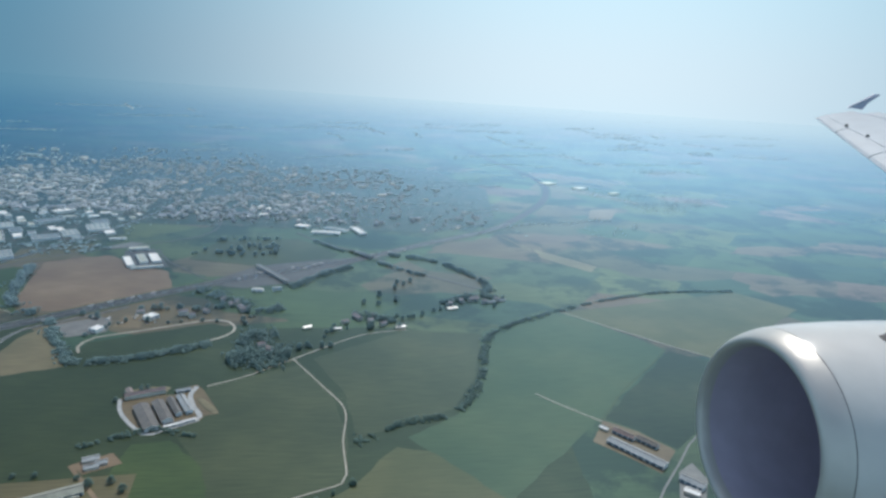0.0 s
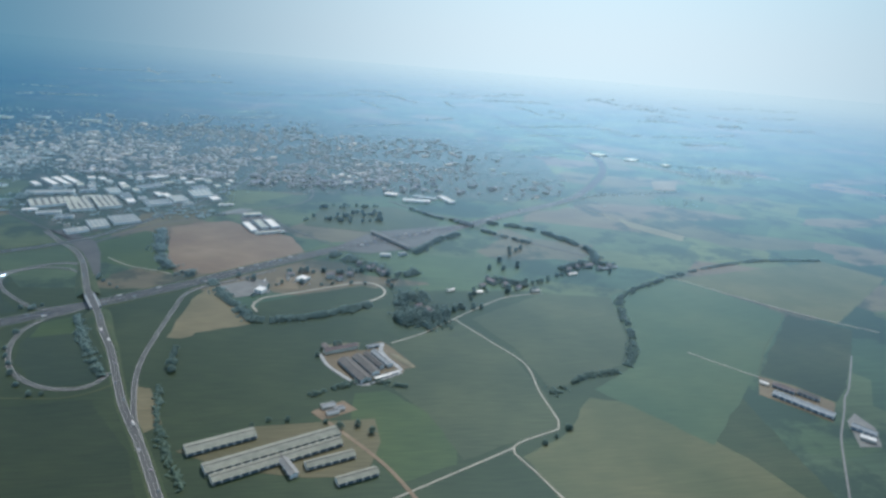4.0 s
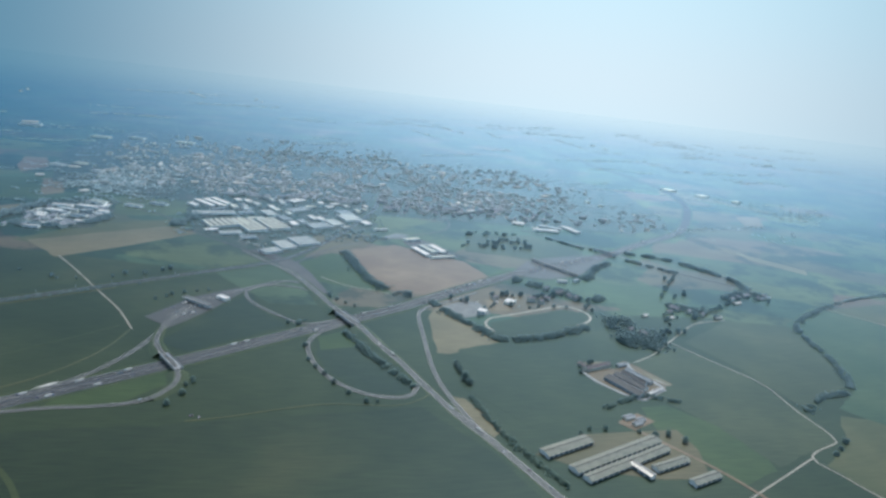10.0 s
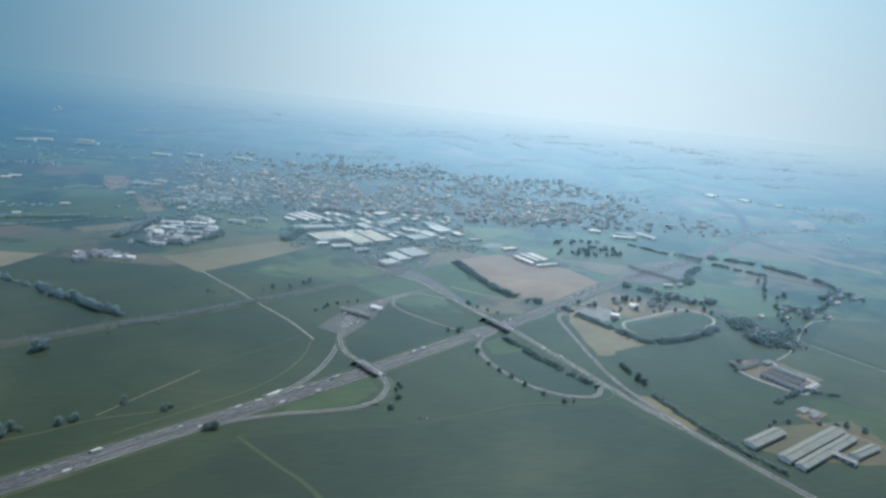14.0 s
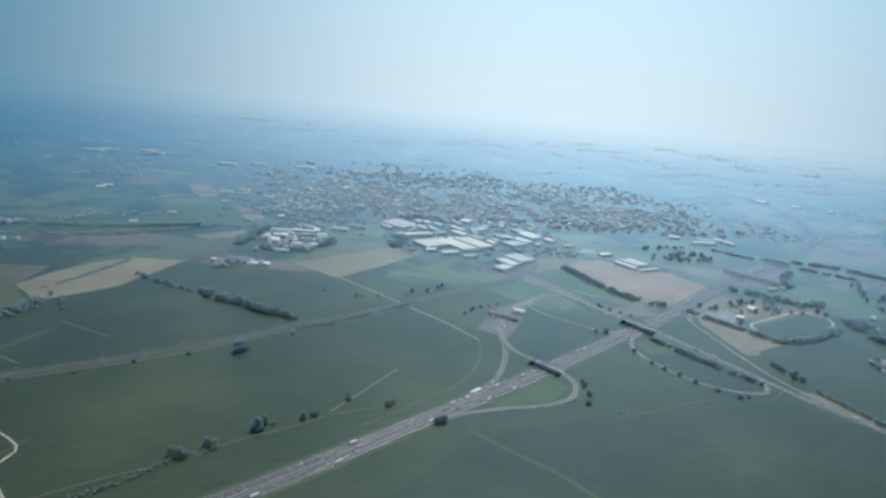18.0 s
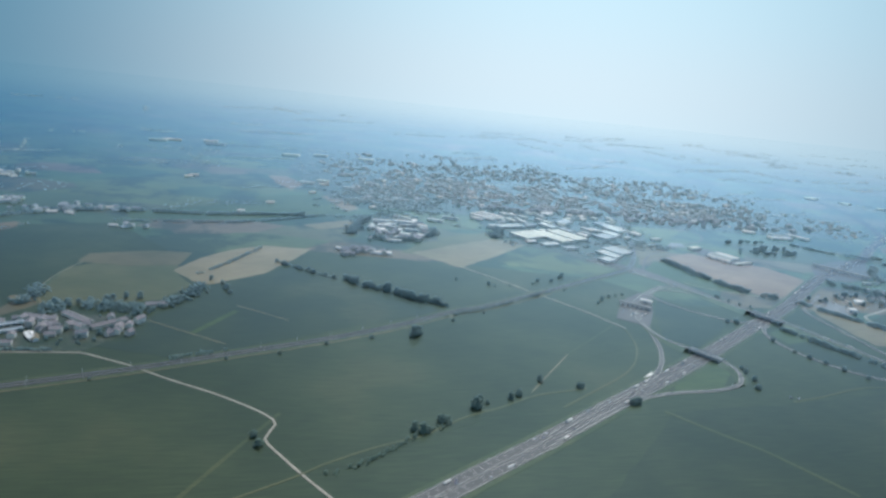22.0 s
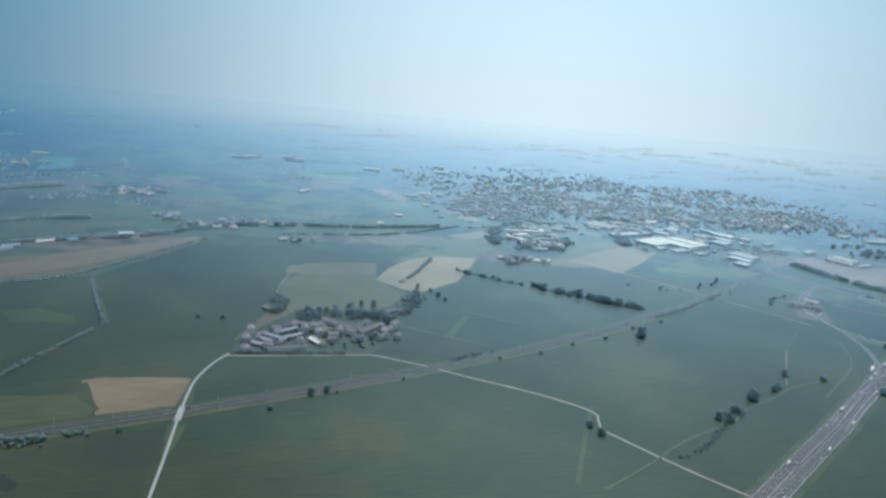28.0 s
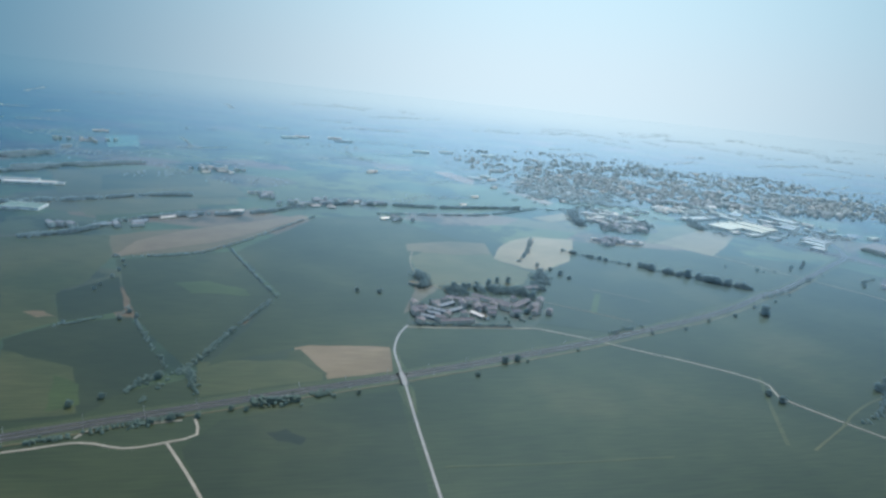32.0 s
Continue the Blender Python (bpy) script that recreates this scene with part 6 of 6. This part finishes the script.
def hedgerow(label, points, width, height, thick=1.0):
    """A belt of shrubs and trees: leaf clumps heaped along a line, uneven in height, with gaps."""
    r = random.Random(int(points[0][0] * 7 + points[0][1]))
    s = Shape()
    line = glide(points, 2.0)
    for p, n in zip(line, sides_of(line)):
        swell = 0.65 + 0.75 * (0.5 + noise.noise(Vector((p.x * 0.07, p.y * 0.07, 2))))
        wide = width * (0.55 + 0.9 * (0.5 + 0.9 * noise.noise(Vector((p.x * 0.05, p.y * 0.05, 6)))))
        if swell < 0.86 and r.random() < 0.75:
            continue
        for k in range(max(1, int(width * thick * 1.15))):
            o = r.gauss(0, 0.33) * wide
            top = 0.8 * height * swell * (1 - 0.5 * min(1, abs(2 * o / width)) ** 2)
            s.clump(p.x + n.x * o + r.uniform(-1, 1), p.y + n.y * o + r.uniform(-1, 1), top * r.uniform(0.2, 1.0), r.uniform(0.5, 1.3) * min(1.0, 0.4 + height / 6), r)
            if k % 2 == 0:
                s.clump(p.x + n.x * o, p.y + n.y * o, 0.4, r.uniform(0.6, 1.1), r)
    return tagged(new("hedgerow", s.mesh("hedgerow", LEAVES)), label, "hedgerow", kind="stuff")


for text, points, width, height, thick in (
        ("belt of dark trees beside the brown field", [(-343, 735), (-332, 681), (-319, 634), (-297, 602), (-280, 595)], 9, 5, 1.2),
        ("thick belt of trees round the paddock", [(-265, 585), (-243, 540), (-219, 502), (-208, 491), (-165, 499), (-110, 527)], 8, 4, 1.4),
        ("winding belt of trees along a stream", [(9, 370), (44, 393), (83, 406), (114, 463), (139, 543), (219, 601)], 6, 2.6, 1.2),
        ("row of bushes between fields", [(-846, 664), (-825, 646), (-805, 628), (-785, 615)], 3, 2.0, 0.6),
        ("undergrowth below a belt of trees", [(-775, 608), (-733, 577), (-710, 559), (-682, 541)], 5, 2.4, 0.6),
        ("hedge of bushes beside a field track", [(-800, 287), (-774, 300), (-748, 320), (-723, 334)], 3.6, 2.4, 0.5),
        ("far belt of trees across the fields", [(-1560, 740), (-1399, 809), (-1347, 847), (-1284, 872)], 6, 4, 1.1),
        ("far belt of trees across the fields", [(-1600, 950), (-1502, 1024), (-1452, 1068), (-1389, 1099)], 8, 4.5, 1.1),
        ("line of trees along the country road", [(-1400, 640), (-1362, 666), (-1333, 714), (-1272, 758), (-1220, 770), (-1173, 803), (-1132, 845), (-1053, 868), (-946, 872), (-820, 895)], 7, 4, 1.0),
        ("belt of trees on the road embankment", [(-352, 500), (-330, 452), (-302, 402)], 6, 4, 1.2),
        ("belt of bushes beside the state road", [(-262, 388), (-252, 345), (-236, 305), (-225, 285)], 4, 3, 1.0),
        ("hedge along a ditch", [(-1212, 627), (-1190, 565), (-1162, 493)], 2, 1.3, 1.0), ("hedge along a ditch", [(-1302, 432), (-1264, 457)], 1.8, 1.2, 1.0),
        ("hedge along a ditch", [(-1267, 468), (-1243, 414), (-1219, 362)], 2.0, 1.3, 1.1), ("short hedge by the railway", [(-1209, 361), (-1201, 338)], 2, 1.3, 1.0), ("dark hedge along a ditch", [(-1167, 485), (-1191, 425), (-1206, 381), (-1219, 355), (-1228, 330)], 3.4, 1.7, 1.1), ("bushes where the ditches meet", [(-1238, 342), (-1226, 360), (-1210, 365), (-1203, 345)], 4, 2, 1.1), ("hedge of bushes beside the lane", [(-1060, 441), (-1030, 438), (-985, 437)], 3, 2.4, 1.4), ("far dark wood by the works", [(-1590, 1086), (-1541, 1144)], 30, 6, 0.9), ("far belt of trees by the pond", [(-1540, 960), (-1480, 1030), (-1400, 1100)], 16, 5, 1.0),
        ("thicket beside the railway", [(-1170, 325), (-1158, 327), (-1146, 329)], 6, 4, 1.3), ("thicket beside the railway", [(-1138, 334), (-1128, 337)], 4, 3, 1.2),
        ("small dense wood beside the lane", [(-92, 490), (-70, 500), (-45, 498)], 34, 7, 0.8), ("belt of trees near the wood", [(-60, 545), (-78, 540), (-88, 520)], 16, 6, 0.9),
        ("hedge across the hay field", [(-917, 615), (-897, 648), (-879, 685), (-866, 716)], 3, 2.6, 1.2),
        ("hedge of bushes behind the cattle sheds", [(-162, 374), (-140, 385), (-120, 391), (-96, 382)], 4, 3, 0.9),
        ("dense trees round the village", [(-1018, 512), (-983, 522), (-937, 512)], 15, 6, 1.0), ("dense trees at the village edge", [(-1042, 520), (-1034, 538), (-1037, 560)], 10, 6.5, 1.1), ("dense trees at the village edge", [(-935, 515), (-918, 545), (-908, 575)], 10, 6.5, 1.1),
        ("trees at the foot of the works", [(-735, 790), (-700, 780), (-660, 800), (-640, 840)], 9, 5, 1.1), ("trees beside the works", [(-760, 800), (-745, 860), (-730, 900)], 14, 5, 0.9),
        ("grove before the factory", [(-560, 815), (-545, 850), (-540, 875)], 14, 5, 0.9), ("trees along the farm", [(10, 590), (40, 580), (55, 560)], 10, 5.5, 1.0), ("trees along the farm", [(105, 625), (140, 645), (175, 640)], 8, 5, 0.9),
        ("belt of trees along the motorway", [(-150, 660), (-110, 630), (-80, 600), (-60, 610)], 12, 5, 0.9), ("belt of trees beside the plaza", [(-55, 670), (-20, 720), (10, 745)], 8, 5, 1.0),
        ("belt of trees across the river meadows", [(60, 800), (120, 770), (165, 690), (150, 640)], 8, 4.5, 1.0), ("belt of trees across the river meadows", [(219, 601), (300, 640), (380, 665), (470, 670)], 5, 2.2, 1.0),
        ("trees along the narrow road", [(-40, 862), (0, 812)], 5, 3.5, 0.8), ("trees along the narrow road", [(44, 764), (94, 715)], 6, 4, 1.0),
        ("far row of trees", [(-1046, 812), (-900, 835), (-790, 900)], 3, 2.6, 0.9), ("hedge between two fields", [(-1306, 588), (-1229, 617), (-1129, 777)], 2.4, 2.2, 0.9), ("row of bushes by the tracks", [(-905, 425), (-870, 440)], 3, 2.6, 1.0),
        ("row of bushes along the railway", [(-690, 515), (-640, 540), (-600, 566), (-560, 592)], 2.6, 2.2, 0.8), ("row of bushes along the railway", [(-1440, 240), (-1340, 270), (-1250, 300), (-1205, 315)], 3.5, 2, 1.0)):
    hedgerow(text, points, width, height, thick)

tree_row([(-1180, 322), (-1081, 344), (-990, 376), (-905, 412), (-800, 450), (-720, 488), (-620, 548), (-540, 600)], 33, 3, 3, 0.75)
tree_row([(-1010, 376), (-980, 386)], 10, 2, 1, 0.9)
tree_row([(-726, 470), (-722, 474)], 3, 1.5, 2, 1.3)
tree_row([(-846, 664), (-825, 646), (-805, 628), (-785, 615)], 8, 2.5, 1, 0.9)
tree_row([(-775, 608), (-758, 597), (-733, 577)], 2.6, 4, None, 1.25)
tree_row([(-725, 571), (-710, 559), (-694, 549), (-682, 541)], 2.6, 4, None, 1.25)
tree_row([(-176, 795), (-140, 812), (-100, 832), (-84, 815), (-110, 800), (-150, 792)], 4.5, 10, None, 1.0)
tree_row([(-172, 850), (-130, 868), (-86, 866)], 5, 8, None, 0.95)
for cx, cy, count, size in ((-742, 327, 3, 0.9), (-728, 337, 3, 1.1), (-702, 354, 4, 1.3), (-697, 358, 2, 1.0), (-676, 366, 2, 0.8), (-668, 369, 3, 1.2), (-645, 390, 2, 0.9), (-615, 381, 5, 0.8), (-584, 356, 5, 0.8)):
    for k in range(count):
        tree(cx + rng.gauss(0, 2.2), cy + rng.gauss(0, 1.4), rng.choice((1, 2, 3)), size)
tree_row([(-37, 518), (-30, 520), (-18, 519), (-11, 520)], 7, 1, 2, 0.9)
tree_row([(-1116, 512), (-1080, 511)], 16, 2, 1, 0.7)
tree_row([(-839, 325), (-836, 316)], 6, 1.5, 1, 0.9)
tree_row([(-462, 402), (-458, 412), (-470, 376)], 7, 2, 3)
tree_row([(-383, 470), (-384, 455), (-362, 410), (-340, 382), (-333, 381)], 12, 1.5, 3)
tree_row([(-400, 514), (-392, 512), (-385, 520)], 5, 1.5, 3)
tree_row([(-365, 590), (-356, 575), (-340, 560)], 8, 2, 3)
tree_row([(-265, 450), (-262, 430), (-258, 405)], 5, 2, None)
tree_row([(-200, 340), (-180, 350), (-160, 345), (-120, 330)], 9, 4, None, 0.8)
tree_row([(-160, 432), (-155, 440), (-145, 447), (-135, 450)], 5, 2, None, 0.8)
tree_row([(-62, 500), (-30, 520), (0, 560), (20, 560), (50, 590)], 9, 5, None)
tree_row([(-95, 560), (-92, 575), (-85, 590), (-100, 610), (-130, 610)], 7, 4, None)
tree_row([(-190, 600), (-160, 608), (-130, 604)], 6, 3, None)
tree_row([(-222, 545), (-205, 565), (-185, 575), (-160, 570), (-140, 575), (-110, 580)], 7, 4, None, 0.8)
tree_row([(-5, 565), (20, 590), (45, 575), (105, 615), (130, 640), (160, 620)], 6, 4, None, 0.8)
tree_row([(-240, 590), (-225, 582)], 5, 2, None)
tree_row([(20, 620), (60, 640), (70, 690), (40, 640)], 14, 7, 2)
tree_row([(5, 326), (-15, 312)], 9, 1, 3)
tree_row([(-480, 590), (-500, 580), (-520, 560)], 9, 2, 3, 0.8)
tree_row([(-880, 560), (-890, 590), (-900, 600)], 9, 3, None)
tree_row([(-955, 545), (-985, 530), (-1010, 520)], 8, 3, 2)
tree_row([(-960, 465), (-952, 480), (-946, 500), (-950, 520)], 6, 3, None)
tree_row([(-1058, 447), (-1050, 470), (-1040, 485)], 7, 2, None, 0.7)
tree_row([(-1050, 462), (-1030, 480), (-1000, 480), (-980, 475), (-970, 460)], 5, 6, None, 0.65)
tree_row([(-1040, 447), (-1010, 470), (-985, 448), (-960, 450)], 6, 5, 1, 0.6)
tree_row([(-1175, 320), (-1190, 316), (-1230, 305)], 10, 2, 3)
tree_row([(-1260, 330), (-1240, 345), (-1225, 360)], 9, 3, None, 0.7)
tree_row([(-1264, 457), (-1258, 449), (-1300, 437)], 12, 2, 1, 0.7)
tree_row([(-1306, 588), (-1290, 560), (-1300, 500)], 15, 3, 1, 0.6)
tree_row([(-660, 620), (-600, 600), (-560, 625), (-520, 650)], 14, 6, None, 0.7)

HALL_SPOTS = [(o.matrix_basis.translation.x, o.matrix_basis.translation.y) for o in scene.objects if o.name.startswith("works_hall")] + [(-497, 838), (-470, 850), (-443, 838), (-430, 850)]
# far woods, town gardens and field hedges, too many to count
far = Shape()
r = random.Random(3)
for k in range(130):
    y = 900 + 2100 * r.random() ** 1.2
    x = r.uniform(-0.75 * y - 750, 0.8 * y - 250)
    if (-620 < x < -250 and 650 < y < 980):
        continue
    ang = radians(r.choice((12, 20, 102, 27)) + r.uniform(-12, 12))
    length, bend, wide = r.uniform(40, 170) * (1 + y / 3000), r.uniform(6, 30), r.choice((2.0, 4.0, 9.0, 18.0))
    n = int(length / (2.6 * (0.7 + y / 2500)))
    for j in range(n):
        u = j / n * length
        o = bend * noise.noise(Vector((u * 0.02, k * 3.7, 1))) + r.gauss(0, wide)
        if noise.noise(Vector((u * 0.05, k * 1.7, 5))) > -0.25:
            far.clump(x + u * math.cos(ang) - o * math.sin(ang), y + u * math.sin(ang) + o * math.cos(ang), r.uniform(0.2, 0.6), r.uniform(1.1, 2.3) * (0.7 + y / 3000), r, 0.2)
for x0, y0, x1, y1 in TOWN:
    for k in range(int((x1 - x0) * (y1 - y0) / 150)):
        px, py = r.uniform(x0 - 40, x1 + 40), r.uniform(y0 - 30, y1 + 40)
        if r.random() > (math.hypot((px + 340) / 640, (py - 1130) / 600) - 0.5) / 0.7 and noise.noise(Vector((px * 0.01, py * 0.01, 9))) > -0.15:
            far.clump(px, py, r.uniform(0.4, 0.9), r.uniform(0.9, 1.8), r, 0.3)
for k in range(620):
    px, py = (r.gauss(-675, 45), r.gauss(1060, 75)) if k % 3 else (r.uniform(-560, -290), r.uniform(780, 1000))
    for j in range(5):
        qx, qy = px + r.gauss(0, 4), py + r.gauss(0, 2.5)
        if not any(abs(qx - hx) < 22 and abs(qy - hy) < 22 for hx, hy in HALL_SPOTS):
            far.clump(qx, qy, r.uniform(0.5, 1.3), r.uniform(1.2, 2.4), r, 0.45)
tagged(new("distant_trees", far.mesh("distant_trees", LEAVES)), "far hedges, copses and garden trees of the plain", "trees", kind="stuff")
structure("water", Shape().prism([(-1527, 1400), (-1477, 1440), (-1438, 1288), (-1483, 1248)], -0.1, 0.14).mesh("water", WATER), "turquoise quarry pond beyond the fields")


# ---- the airliner's engine and wing, as they hang in the air at the start of the flight ----
NACELLE = surface("nacelle_paint", [(0.3, (0.58, 0.58, 0.57)), (0.7, (0.68, 0.68, 0.67))], 0.6, 0.2, 6.0, 0.04, 0.02, haze=False)
LIP_METAL = surface("lip_metal", [(0.3, (0.5, 0.49, 0.47)), (0.7, (0.6, 0.59, 0.57))], 0.8, 0.38, 8.0, 0.05, 0.02, metal=0.35, haze=False)
INTAKE_LINING = surface("intake_lining", [(0.3, (0.5, 0.45, 0.56)), (0.7, (0.58, 0.53, 0.64))], 0.8, 0.6, 8.0, 0.06, 0.02, haze=False)
WING_PAINT = surface("wing_paint", [(0.3, (0.46, 0.5, 0.55)), (0.7, (0.53, 0.57, 0.62))], 0.6, 0.35, 5.0, 0.05, 0.02, haze=False)
FENCE_PAINT = surface("fence_paint", [(0.3, (0.4, 0.43, 0.55)), (0.7, (0.46, 0.49, 0.62))], 0.6, 0.4, 5.0, 0.05, 0.02, haze=False)
SEAL = surface("panel_gap", [(0.3, (0.06, 0.06, 0.065)), (0.7, (0.09, 0.09, 0.095))], 0.6, 0.7, 5.0, 0.05, 0, haze=False)
airliner = tagged(new("airliner"), "airliner's wing with a pale grey jet engine, in flight", "aircraft")
airliner.matrix_basis = Matrix.Translation((-4.79, 3.74, 239.4)) @ Matrix.Diagonal((0.5, 0.5, 0.5, 1))


def lathe(rings, sides=72):
    """A body of revolution about x from (x, radius) rings."""
    v = [(x, q * math.sin(6.28319 * k / sides), q * math.cos(6.28319 * k / sides)) for x, q in rings for k in range(sides)]
    f = []
    for a in range(len(rings) - 1):
        for k in range(sides):
            i, j = a * sides + k, a * sides + (k + 1) % sides
            f.append((i, j, j + sides, i + sides))
    return v, f


ENGINE = pose(3.95, 4.83, -3.2, 0, 2, 0)
cowl = part_of("nacelle", mesh_of("nacelle", *lathe([(0.225, 1.035), (0.25, 1.045), (0.5, 1.085), (0.9, 1.12), (1.5, 1.15), (2.2, 1.13), (3.0, 1.06), (3.6, 0.98)]), NACELLE, True), airliner, ENGINE, "white painted engine cowling")
part_of("intake_lip", mesh_of("intake_lip", *lathe([(0.215, 1.035), (0.14, 1.012), (0.07, 0.98), (0.025, 0.95), (0.0, 0.92), (0.008, 0.885), (0.04, 0.865), (0.12, 0.85)]), LIP_METAL, True), cowl, None, "bare metal intake lip")
part_of("intake_duct", mesh_of("intake_duct", *lathe([(0.12, 0.85), (0.4, 0.84), (0.8, 0.86), (2.0, 0.88)]), INTAKE_LINING, True), cowl, None, "dark intake lining")
part_of("lip_joint", mesh_of("lip_joint", *lathe([(0.215, 1.03), (0.218, 1.034), (0.224, 1.036), (0.228, 1.03)]), SEAL, True), cowl)
fan = Shape().add(*lathe([(2.0, 0.88), (2.02, 0.25), (2.02, 0.02)], 48))
part_of("fan_disc", fan.mesh("fan_disc", SEAL, True), cowl)
blade = Shape().box(-0.03, -0.05, 0.24, 0.03, 0.05, 0.86, pose(1.94, 0, 0, 0, 0, 35)).mesh("fan_blade", INTAKE_LINING)
for k in range(24):
    part_of("fan_blade", blade, cowl, pose(0, 0, 0, 15 * k, 0, 0))
part_of("spinner", mesh_of("spinner", *lathe([(1.62, 0.01), (1.68, 0.08), (1.8, 0.17), (2.0, 0.25)], 32), SEAL, True), cowl)
# vent on the cowling
hatch = Shape().add([(0.95, -0.1, 1.12), (1.2, -0.1, 1.135), (1.2, 0.1, 1.135), (0.95, 0, 1.12), (1.08, 0, 1.155)], [(0, 1, 4), (1, 2, 4), (2, 3, 4), (3, 0, 4), (0, 3, 2, 1)])
part_of("vent_scoop", hatch.mesh("vent_scoop", SEAL), cowl, pose(0, 0, 0, 6, 0, 0), "small dark vent on the cowling")
part_of("pylon", mesh_of("pylon", *profile([(1.9, 1.0), (5.5, 0.9), (5.5, 1.9), (4.4, 1.9), (2.6, 1.4)], 0.16, 0.8), NACELLE), airliner, ENGINE)


def wing_section(lat):
    """Leading edge, trailing edge and height of the swept wing at that distance out."""
    u = (lat - 2.5) / 12.0
    return 5.87 + 5.78 * u, 11.3 + 1.65 * u, -2.15 + 1.61 * u


def wing_slab(a, b, lat0, lat1, lift=0.0, thick=0.11):
    """A piece of wing between chord fractions a and b, from lat0 to lat1, following the aerofoil."""
    v, n, m = [], 9, 7
    for i in range(m):
        lat = lat0 + (lat1 - lat0) * i / (m - 1)
        le, te, z = wing_section(lat)
        chord = te - le
        for top in (1, -1):
            for k in range(n):
                c = a + (b - a) * k / (n - 1)
                t = thick * chord * (1.5 * math.sqrt(max(c, 0.0)) - 1.5 * c) if c < 1 else 0.0
                v.append((le + c * chord, lat, z + 0.2 * c * chord + lift + (t * 0.62 if top > 0 else -t * 0.45) + 0.004 * top))
    f = []
    for i in range(m - 1):
        p, q = i * 2 * n, (i + 1) * 2 * n
        for k in range(n - 1):
            f += [(p + k, q + k, q + k + 1, p + k + 1), (p + n + k + 1, q + n + k + 1, q + n + k, p + n + k)]
        f += [(p, p + n, q + n, q), (p + n - 1, q + n - 1, q + 2 * n - 1, p + 2 * n - 1)]
    for s in (0, (m - 1) * 2 * n):
        f.append(tuple(range(s, s + n)) + tuple(range(s + 2 * n - 1, s + n - 1, -1)))
    return v, f


wing = part_of("wing", mesh_of("wing", *wing_slab(0.17, 0.74, 2.5, 14.35), WING_PAINT, False), airliner, None, "pale grey swept wing")
for lat0, lat1 in ((5.6, 8.0), (8.05, 10.4), (10.45, 12.6), (12.65, 14.3)):
    part_of("slat", mesh_of("slat", *wing_slab(0.0, 0.165, lat0, lat1), WING_PAINT), wing)
for lat0, lat1, name in ((3.0, 7.0, "flap"), (7.1, 10.8, "flap"), (10.9, 13.9, "aileron")):
    part_of(name, mesh_of(name, *wing_slab(0.75, 1.0, lat0, lat1), WING_PAINT), wing)
track_mesh = Shape().box(-0.03, -0.012, -0.04, 0.03, 0.012, 0.01).mesh("slat_track", SEAL)
for lat in (9.2, 10.3, 11.6, 12.8):
    le, te, z = wing_section(lat)
    part_of("slat_track", track_mesh, wing, pose(le + 0.17 * (te - le), lat, z + 0.034 * (te - le) + 0.05 * (te - le)))
le, te, z = wing_section(14.4)
fence = Shape()
for y in (14.5, 14.55):
    fence.add([(12.55, y, -0.27), (12.98, y, -0.3), (13.12, y + 0.06, -0.16), (13.55, y + 0.16, 0.1), (13.36, y + 0.16, 0.09), (13.0, y + 0.06, -0.06)], [])
fence.f += ([(0, 1, 2, 5), (5, 2, 3, 4), (11, 8, 7, 6), (10, 9, 8, 11)] + [(i, (i + 1) % 6 + 6, (i + 1) % 6) for i in range(6)] + [(i, i + 6, (i + 1) % 6 + 6) for i in range(6)])
part_of("wingtip_fence", fence.mesh("wingtip_fence", FENCE_PAINT), wing, None, "dark blue-grey wingtip fence")
